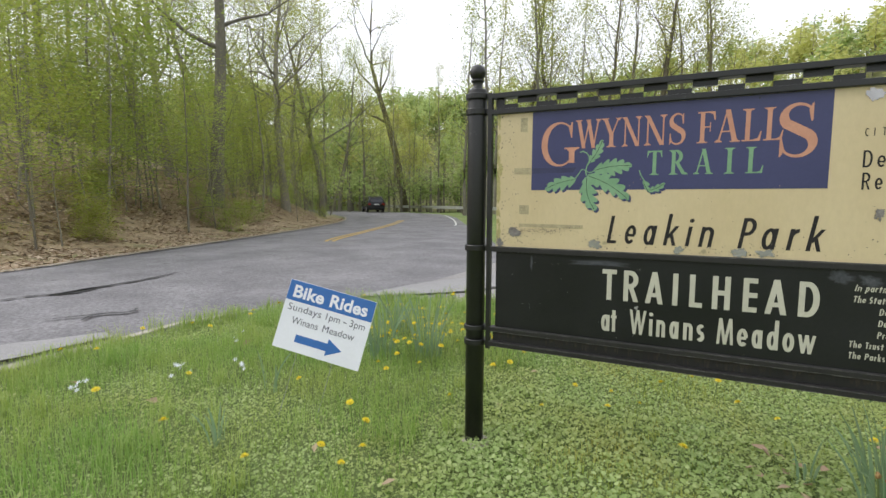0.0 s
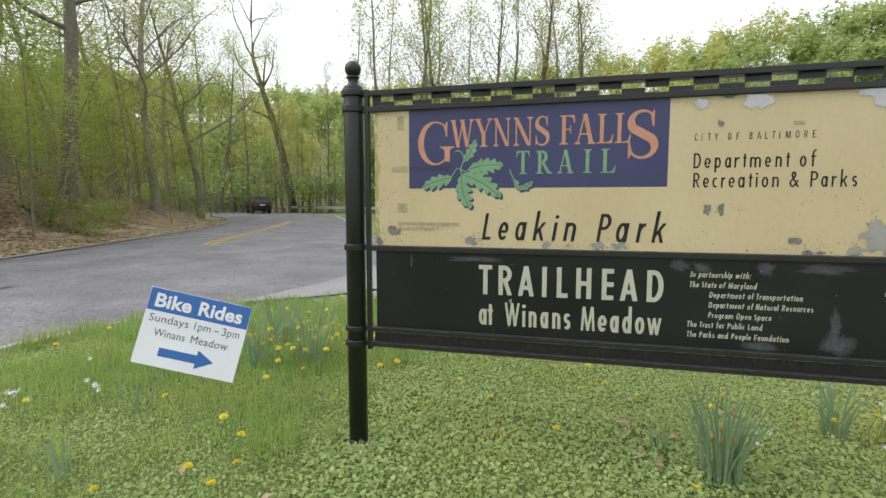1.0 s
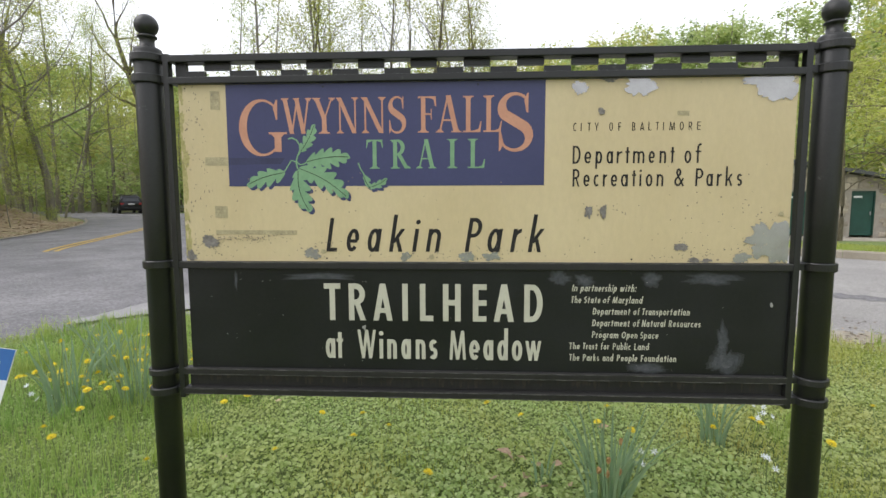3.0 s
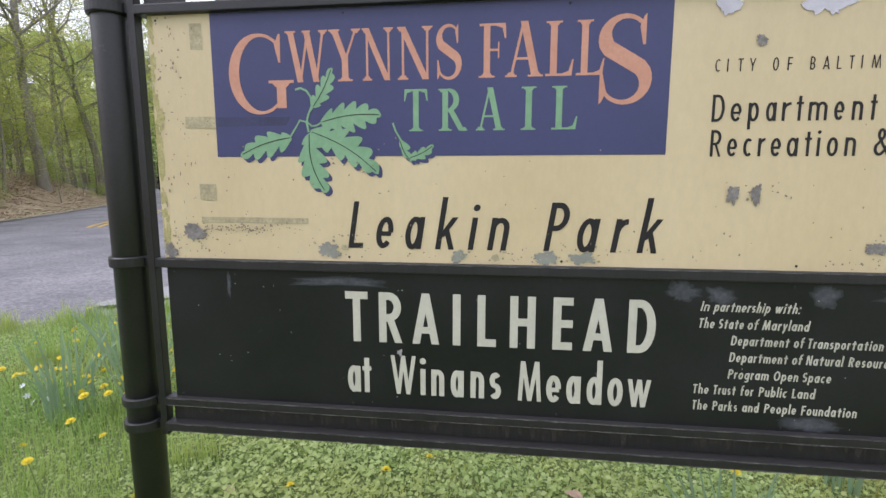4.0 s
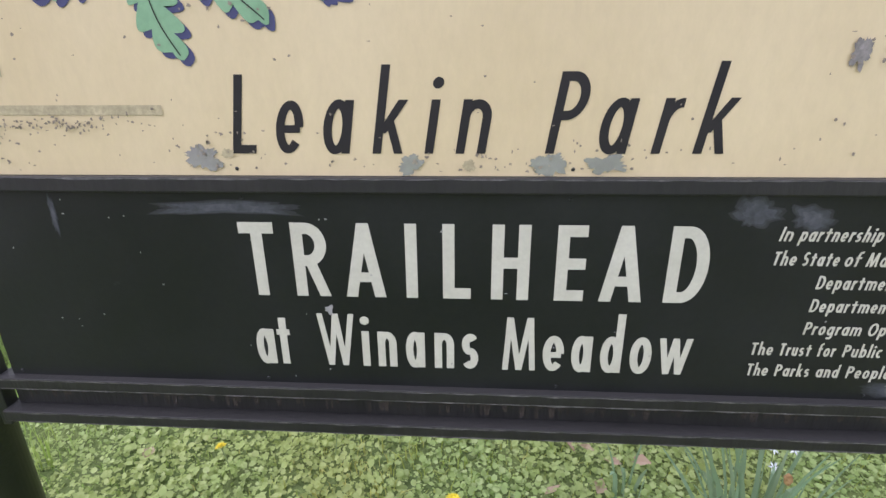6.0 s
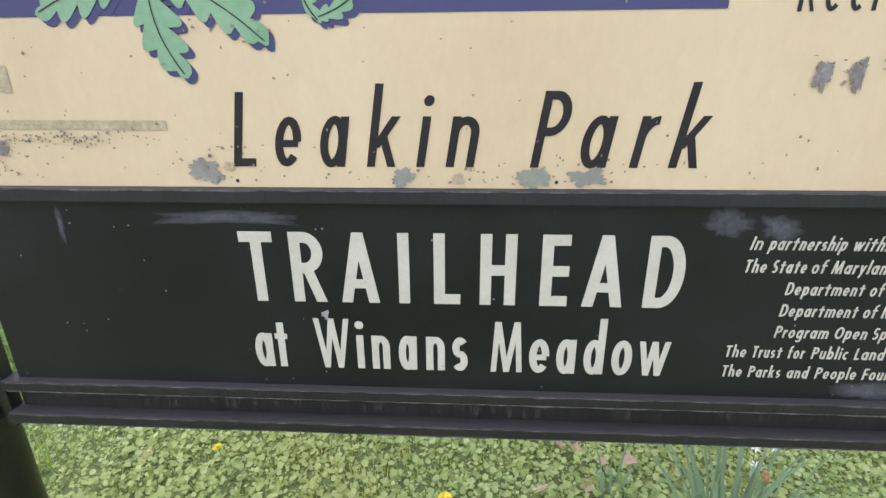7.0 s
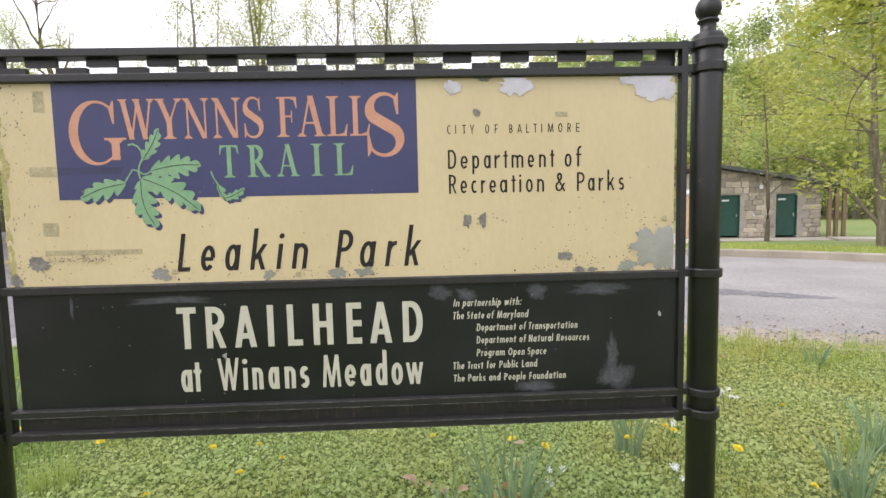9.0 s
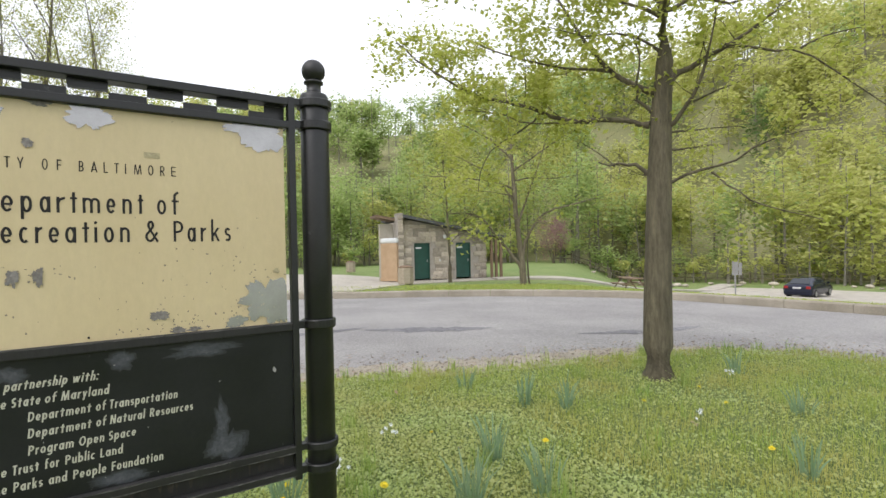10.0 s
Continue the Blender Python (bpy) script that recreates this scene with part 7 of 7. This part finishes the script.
def round_leaves(name, c, size, material, g, lift, simple=False):
    """Low rounded leaves: six-sided, or four-sided where simple; tilted, at different heights."""
    n = len(c)
    c = c.copy()
    c[:, 2] += lift * g.random(n) ** 1.3
    tilt = g.normal(0, 0.5, (n, 2))
    nrm = np.stack([tilt[:, 0], tilt[:, 1] - 0.12, np.ones(n)], 1)
    nrm /= np.linalg.norm(nrm, axis=1, keepdims=True)
    a = g.random(n) * 6.283
    u = np.stack([np.cos(a), np.sin(a), np.zeros(n)], 1)
    u -= nrm * (u * nrm).sum(1, keepdims=True)
    u /= np.linalg.norm(u, axis=1, keepdims=True)
    w = np.cross(nrm, u)
    s = (size * (0.4 + 1.25 * g.random(n) ** 1.4))[:, None]
    if simple:
        v = np.empty((n, 4, 3), dtype=np.float32)
        for k, (fu, fw, fn) in enumerate(((-1.0, 0.0, 0.1), (0.1, -0.95, 0.2), (1.0, 0.0, -0.1), (0.1, 0.95, 0.2))):
            v[:, k] = c + u * s * fu + w * s * fw + nrm * s * fn
        return fast_mesh(name, v.reshape(-1, 3), np.arange(n * 4, dtype=np.int32).reshape(n, 4), material)
    v = np.empty((n, 6, 3), dtype=np.float32)
    for k, (fu, fw, fn) in enumerate(((-0.95, 0.0, 0.0), (-0.6, -0.85, 0.22), (0.45, -0.95, 0.25), (1.0, 0.0, -0.12), (0.45, 0.95, 0.25), (-0.6, 0.85, 0.22))):
        v[:, k] = c + u * s * fu + w * s * fw + nrm * s * fn
    i = np.arange(n, dtype=np.int32)[:, None] * 6
    f = np.concatenate([i + np.array([[0, 1, 2, 3]]), i + np.array([[0, 3, 4, 5]])])
    return fast_mesh(name, v.reshape(-1, 3), f.astype(np.int32), material)


def blades(name, c, height, width, material, g, bend=0.5):
    """Grass: each blade two quads, bent over towards its tip."""
    n = len(c)
    h = (height * (0.45 + 0.9 * g.random(n)))[:, None]
    a = g.random(n) * 6.283
    d = np.stack([np.cos(a), np.sin(a), np.zeros(n)], 1)
    side = np.stack([-np.sin(a), np.cos(a), np.zeros(n)], 1) * (width * (0.6 + 0.8 * g.random(n)))[:, None]
    lean = (bend * g.random(n))[:, None]
    up = np.array([[0, 0, 1.0]])
    v = np.empty((n, 6, 3), dtype=np.float32)
    p1 = c + up * h * 0.55 + d * h * lean * 0.25
    p2 = c + up * h * (1 - 0.35 * lean) + d * h * lean
    v[:, 0], v[:, 1] = c - side - up * 0.01, c + side - up * 0.01
    v[:, 2], v[:, 3] = p1 - side * 0.85, p1 + side * 0.85
    v[:, 4], v[:, 5] = p2 - side * 0.12, p2 + side * 0.12
    i = np.arange(n, dtype=np.int32)[:, None] * 6
    f = np.concatenate([i + np.array([[0, 1, 3, 2]]), i + np.array([[2, 3, 5, 4]])])
    return fast_mesh(name, v.reshape(-1, 3), f.astype(np.int32), material)


def build_lawn_plants():
    g = np.random.default_rng(5)
    whole = (-5.4, 9.8, -6.0, 4.3)

    def thick(x, y):
        """How closely it is built: most before the sign, thinning out behind the walk and to the sides."""
        k = 1 - 0.15 * ramp(-x, 1.2, 3.2) - 0.5 * ramp(x, 2.6, 5.5)
        return k * (1 - 0.8 * ramp(-y, 0.9, 2.6)) * (1 - 0.6 * ramp(-y, 3.5, 8))

    c = scatter(1, 1000000, whole, lambda x, y: thick(x, y) * (1.0 - 0.60 * grassiness(x, y)))
    sized = np.array([0.0086 + 0.010 * ramp(-p[1], 1.0, 3.0) for p in c])
    close = (c[:, 0] > -1.5) & (c[:, 0] < 1.5) & (c[:, 1] > -0.6) & (c[:, 1] < 0.9)
    tagged(new("ground_cover", round_leaves("ground_cover", c[close], sized[close], COVER, g, 0.06)), "dense low ground cover of small rounded leaves", "ground cover", kind="stuff")
    c, sized = c[~close], sized[~close]
    sized += np.array([0.001 * ramp(p[0], 1.2, 2.0) - 0.0014 * ramp(-p[0], 1.2, 1.8) for p in c])
    dry = c[:, 0] + 0.6 * g.random(len(c)) > 2.0
    for pick, m, lab in ((~dry, COVER, "low ground cover of small leaves among grass"), (dry, COVER_DRY, "low yellowish ground cover beside the lot")):
        tagged(new("ground_cover", round_leaves("ground_cover", c[pick], sized[pick], m, g, 0.05, True)), lab, "ground cover", kind="stuff")
    c = scatter(4, 280000, whole, lambda x, y: min(1.0, 0.35 + 0.65 * thick(x, y) + 0.25 * ramp(-x, 1.2, 3)) * (1 - 0.7 * ramp(-y, 1.2, 3)) * (0.34 + 0.66 * grassiness(x, y)))
    tall = np.array([0.036 + 0.014 * ramp(-p[0], 1.2, 2.4) + (0.048 + 0.055 * ramp(-p[0], 1.2, 2.4)) * grassiness(p[0], p[1]) for p in c])
    lush = c[:, 0] + 0.5 * g.random(len(c)) < -0.7
    tagged(new("grass", blades("grass", c[lush], tall[lush], 0.0023, GRASS_LUSH, g, 1.0)), "lush spring grass blades in tufts", "grass", kind="stuff")
    tagged(new("grass", blades("grass", c[~lush], tall[~lush], 0.0024, GRASS, g, 1.1)), "short yellowish spring grass blades", "grass", kind="stuff")
    # longer tufts along the edges and here and there
    r = random.Random(9)
    spots = [(p.x, p.y) for p in along(ISLAND, 150) if p.y > -1.5]
    spots = [(x * 0.985 + 0.02, y - 0.08) for x, y in spots for _ in range(2 if x < 1 else 1) if x < 1 or r.random() < 0.6]
    spots += [(r.uniform(-4.8, -1.5), r.uniform(-1.2, 3.3)) for _ in range(60)] + [(r.uniform(1.7, 7.5), r.uniform(-1.6, 2.6)) for _ in range(46)] + [(-1.6, 3.2), (-1.9, 3.3), (-1.2, 3.4), (-1.75, -0.1), (-1.6, 0.1)]
    pts, hs = [], []
    for x, y in spots:
        x, y = x + r.gauss(0, 0.08), y + r.gauss(0, 0.08)
        k, big = r.randint(20, 60), r.uniform(0.12, 0.24)
        for _ in range(k):
            a, b = x + r.gauss(0, 0.045), y + r.gauss(0, 0.045)
            pts.append((a, b, lawn_height(a, b) - 0.01))
            hs.append(big)
    tagged(new("grass_tufts", blades("grass_tufts", np.array(pts, dtype=np.float32), np.array(hs), 0.0025, GRASS_LUSH, g, 0.7)), "long uncut grass tufts at the lawn's edge", "grass", kind="stuff")


build_lawn_plants()


def dandelion_kind():
    root = empty("dandelion")
    bm = bmesh.new()
    for ring, (n, r, z, up) in enumerate(((16, 0.021, 0.0, 0.004), (14, 0.016, 0.003, 0.007), (10, 0.010, 0.006, 0.009))):
        for k in range(n):
            a = 2 * math.pi * (k + 0.5 * ring) / n
            w = 0.75 * math.pi * r / n
            ca, sa = math.cos(a), math.sin(a)
            pts = [(0.002 * ca, 0.002 * sa, z)] + [(r * 0.8 * ca - s * w * sa, r * 0.8 * sa + s * w * ca, z + up * 0.7) for s in (-1, 1)] + [(r * ca, r * sa, z + up)]
            v = [bm.verts.new(p) for p in pts]
            bm.faces.new((v[0], v[1], v[3], v[2]))
    bmesh.ops.create_icosphere(bm, subdivisions=1, radius=0.007, matrix=Matrix.Translation((0, 0, 0.008)) @ Matrix.Diagonal((1, 1, 0.6, 1)))
    part("flower_head", bm, PETAL, root)
    part("flower_stem", tube(bmesh.new(), [(0, 0, 0.001), (0.004, 0.002, -0.05), (0.01, 0.004, -0.19)], 0.0022, 5), STEM, root)
    return tagged(root, "yellow dandelion flower open on the lawn", "dandelion", "dandelions")


def build_dandelions():
    kind = dandelion_kind()
    r = random.Random(17)
    spots = [(-4.72, -0.51), (-3.57, -0.87), (-2.86, -0.9), (-1.91, -0.68), (-1.87, -0.34), (-2.05, -0.25), (-2.15, -0.96), (-1.71, -0.59), (-1.74, -0.73), (-2.65, -0.04), (-3.42, -0.33), (-4.44, -0.39), (-1.84, -0.38), (0.44, -0.07), (-0.23, 0.27), (-0.67, 0.59), (-0.49, 0.69), (-1.06, 0.46), (-0.95, 0.94), (1.75, 1.02), (1.46, 1.0), (4.51, 0.8), (3.28, 0.76), (-1.62, 0.25), (-1.5, 1.1), (-0.2, 1.5), (0.3, 1.1), (5.2, 0.7), (5.0, 0.35), (4.3, -0.3), (-4.95, 0.3), (-4.9, 0.8), (-2.3, 0.42), (-2.15, 0.3)]
    spots += [(r.gauss(-2.3, 0.55), r.gauss(2.5, 0.5)) for _ in range(30)] + [(r.gauss(-2.4, 0.5), r.gauss(1.4, 0.4)) for _ in range(62)] + [(r.uniform(-1.2, 2.8), r.uniform(0.3, 3.0)) for _ in range(16)] + [(r.uniform(-4.9, -3.0), r.uniform(0.0, 2.4)) for _ in range(10)]
    first = True
    for x, y in spots:
        if not inside_island(x, y):
            continue
        m = pose(x, y, lawn_height(x, y) + r.uniform(0.10, 0.14) + 0.085 * grassiness(x, y), r.uniform(-25, 20), r.uniform(-25, 25), r.uniform(0, 360))
        s = r.uniform(0.95, 1.35)
        ob = kind if first else copy_thing(kind, m)
        ob.matrix_basis = m @ Matrix.Scale(s, 4)
        first = False


build_dandelions()


def daffodil_clump(x, y, n, height, seed, heads=0, wide=0.10):
    """A clump of strap leaves, each blade a part of its own."""
    r = random.Random(seed)
    z = lawn_height(x, y)
    root = tagged(empty("daffodil_clump", (x, y, z - 0.01)), "clump of blue-green daffodil leaves%s" % (" with withered flower heads" if heads else " without flowers"), "daffodil", "daffodil clumps")
    for k in range(n):
        a = r.uniform(0, 6.283)
        rad = wide * math.sqrt(r.random())
        b = Vector((rad * math.cos(a), rad * math.sin(a), 0))
        h, lean = height * r.uniform(0.6, 1.1), r.uniform(0.08, 0.42)
        d = Vector((math.cos(a + r.gauss(0, 0.6)), math.sin(a + r.gauss(0, 0.6)), 0))
        t = r.uniform(0, 6.283)
        side = Vector((math.cos(t), math.sin(t), 0)) * r.uniform(0.0045, 0.0075)
        droop = r.random() < 0.15
        vs = []
        for i in range(6):
            f = i / 5
            p = b + d * (h * lean * f * f) + Vector((0, 0, h * f * (1 - (0.45 if droop else 0.06) * f * f)))
            w = 1 - 0.75 * max(0, f - 0.75) / 0.25
            vs += [p - side * w, p + side * w]
        me = mesh_of("leaf_blade", vs, [(2 * i, 2 * i + 1, 2 * i + 3, 2 * i + 2) for i in range(5)], DAFFODIL)
        part_mesh("leaf_blade", me, root)
    for k in range(heads):
        p = Vector((r.uniform(-0.08, 0.08), r.uniform(-0.12, 0.0), height * r.uniform(0.5, 0.8)))
        bm = bmesh.new()
        bmesh.ops.create_icosphere(bm, subdivisions=2, radius=0.013, matrix=Matrix.Translation(p) @ Matrix.Diagonal((0.8, 0.8, 1.4, 1)))
        for v in bm.verts:
            v.co += Vector((noise.noise(v.co * 90), noise.noise(v.co * 90 + Vector((3, 3, 3))), 0)) * 0.006
        part("withered_head", bm, BROWN_HEAD, root, "withered brown flower head")
        part("flower_stem", tube(bmesh.new(), [(p.x * 0.5, p.y * 0.5, 0), tuple(p)], 0.003, 5), STEM, root)


for k, (x, y, n, h, heads, wide) in enumerate(((0.62, 0.22, 76, 0.54, 5, 0.095), (0.36, 0.46, 7, 0.26, 0, 0.05), (1.48, 1.05, 16, 0.36, 0, 0.07), (2.41, 0.52, 16, 0.30, 0, 0.07), (-2.70, 1.05, 36, 0.60, 0, 0.14), (-2.28, 1.15, 40, 0.62, 0, 0.12), (-2.95, 1.75, 28, 0.52, 0, 0.11), (-2.93, -0.02, 9, 0.33, 0, 0.06), (-2.6, -0.75, 8, 0.28, 0, 0.05), (2.93, 0.94, 20, 0.30, 0, 0.09), (2.39, 0.43, 14, 0.28, 0, 0.06), (2.92, 0.40, 18, 0.28, 0, 0.09), (4.05, 1.80, 14, 0.28, 0, 0.06), (4.25, 1.45, 16, 0.30, 0, 0.07), (4.45, -0.45, 10, 0.24, 0, 0.06), (5.8, 0.1, 10, 0.22, 0, 0.08), (3.9, 2.6, 12, 0.2, 0, 0.08), (1.0, 2.2, 10, 0.28, 0, 0.06), (6.9, 1.2, 14, 0.26, 0, 0.09), (-1.0, 2.6, 14, 0.32, 0, 0.08))):
    daffodil_clump(x, y, n if x < 1.4 else n + 14, h if x < 1.4 else h * 1.25, 200 + k, heads, wide)


def white_flowers(x, y, n, seed):
    r = random.Random(seed)
    z = lawn_height(x, y)
    root = tagged(empty("white_wildflower", (x, y, z)), "small cluster of white star-shaped wildflowers in grass", "wildflower", "white wildflowers")
    for k in range(n):
        p = Vector((r.gauss(0, 0.04), r.gauss(0, 0.03), r.uniform(0.10, 0.20)))
        bm = bmesh.new()
        nrm = Vector((r.gauss(0, 0.5), -0.6, 0.8)).normalized()
        q = nrm.to_track_quat("Z", "Y")
        for i in range(6):
            a = i * math.pi / 3
            v = [bm.verts.new(p + q @ Vector(c)) for c in ((0, 0, 0), (0.011 * math.cos(a - 0.3), 0.011 * math.sin(a - 0.3), 0.003), (0.022 * math.cos(a), 0.022 * math.sin(a), 0.004), (0.011 * math.cos(a + 0.3), 0.011 * math.sin(a + 0.3), 0.003))]
            bm.faces.new(v)
        part("blossom", bm, WHITE_PETAL, root)
        part("flower_stem", tube(bmesh.new(), [(p.x * 0.5, p.y * 0.5, -0.01), tuple(p - nrm * 0.002)], 0.0018, 4), STEM, root)


for k, (x, y, n) in enumerate(((-3.92, -0.80, 7), (-3.5, -0.33, 8), (-3.28, -0.02, 5), (-2.9, 1.0, 4), (1.87, 1.23, 7), (2.48, 1.65, 6), (4.7, 0.4, 5), (6.3, 0.95, 6), (1.55, 0.6, 4), (-3.9, 0.5, 3), (0.9, 0.55, 4))):
    white_flowers(x, y, n, 300 + k)


def dead_leaves():
    """Dry leaves: a few on the lawn, drifts of them along the lot's edge and on the wooded bank."""
    r = random.Random(23)
    g = np.random.default_rng(23)
    pts = []
    for k in range(34):
        x, y = (r.uniform(-4.5, 5), r.uniform(-1.0, 3)) if k < 22 else (r.gauss(0.28, 0.14), r.gauss(0.42, 0.12))
        if inside_island(x, y):
            bm = bmesh.new()
            v = [bm.verts.new(c) for c in ((-0.045, 0, 0.01), (-0.01, 0.022, 0.012), (0.045, 0.004, 0.0), (-0.008, -0.024, 0.014), (0, 0, 0))]
            for i in range(4):
                bm.faces.new((v[i], v[(i + 1) % 4], v[4]))
            ob = part("fallen_leaf", bm, DRY_LEAF, None)
            ob.matrix_basis = pose(x, y, lawn_height(x, y) + 0.04, r.uniform(-30, 30), r.uniform(-30, 30), r.uniform(0, 360)) @ Matrix.Scale(r.uniform(0.7, 1.2), 4)
            tagged(ob, "curled tan fallen leaf on the lawn", "leaf", "fallen leaves")
    for p in along(ISLAND, 400):
        if p.x > 1.2 and p.y > 0:
            for _ in range(34):
                d = abs(r.gauss(0.05, 0.7))
                o = Vector((p.x - 1.2, p.y + 2.0, 0)).normalized()
                q = p + o * d
                pts.append((q.x + r.gauss(0, 0.1), q.y + r.gauss(0, 0.1), land(q.x, q.y) + 0.022))
    tagged(new("leaf_drift", leaf_mesh("leaf_drift", np.array(pts, dtype=np.float32), 0.023, SCRAPS, g, 2.0)), "dry leaf scraps strewn along the lot's edge", "leaves", kind="stuff")
    pts = []
    while len(pts) < 26000:
        x, y = around(r.uniform(-76, -35), r.uniform(11, 42))
        d = past_road(x, y)
        if 0.15 < d < 12 and r.random() < 1.1 - d / 12:
            pts.append((x, y, land(x, y) - 0.02 + 0.16 * noise.noise((x * 0.35, y * 0.35, 0)) * min(1, d / 3)))
    tagged(new("leaf_litter", leaf_mesh("leaf_litter", np.array(pts, dtype=np.float32), 0.075, DRY_LEAF, g, 1.2)), "brown fallen leaves covering the wooded bank", "leaves", kind="stuff")


dead_leaves()
cord = tube(bmesh.new(), [(1.40, -0.055, lawn_height(1.4, -0.06) + 0.01), (1.385, -0.062, 0.0), (1.392, -0.060, 0.08), (1.375, -0.058, 0.13), (1.350, -0.056, 0.15)], 0.004, 6)
tagged(part("cord", cord, WHITE_PETAL, None, smooth=True), "frayed white cord hanging on a sign post", "cord")


def verge_grass():
    """Uncut grass on the verge behind the kerb."""
    r = random.Random(61)
    pts = []
    for k in range(26):
        for p in along(offset_out(KERB, 0.35 + 0.17 * k), 420):
            for _ in range(3):
                x, y = p.x + r.gauss(0, 0.12), p.y + r.gauss(0, 0.12)
                if x < 11 and y > 15.0 and r.random() < 0.8:
                    continue
                pts.append((x, y, behind_kerb(x, y) + 0.005))
    tagged(new("verge_grass", blades("verge_grass", np.array(pts, dtype=np.float32), 0.10, 0.006, GRASS, np.random.default_rng(61), 0.7)), "short uncut grass on the verge behind the kerb", "grass", kind="stuff")


verge_grass()
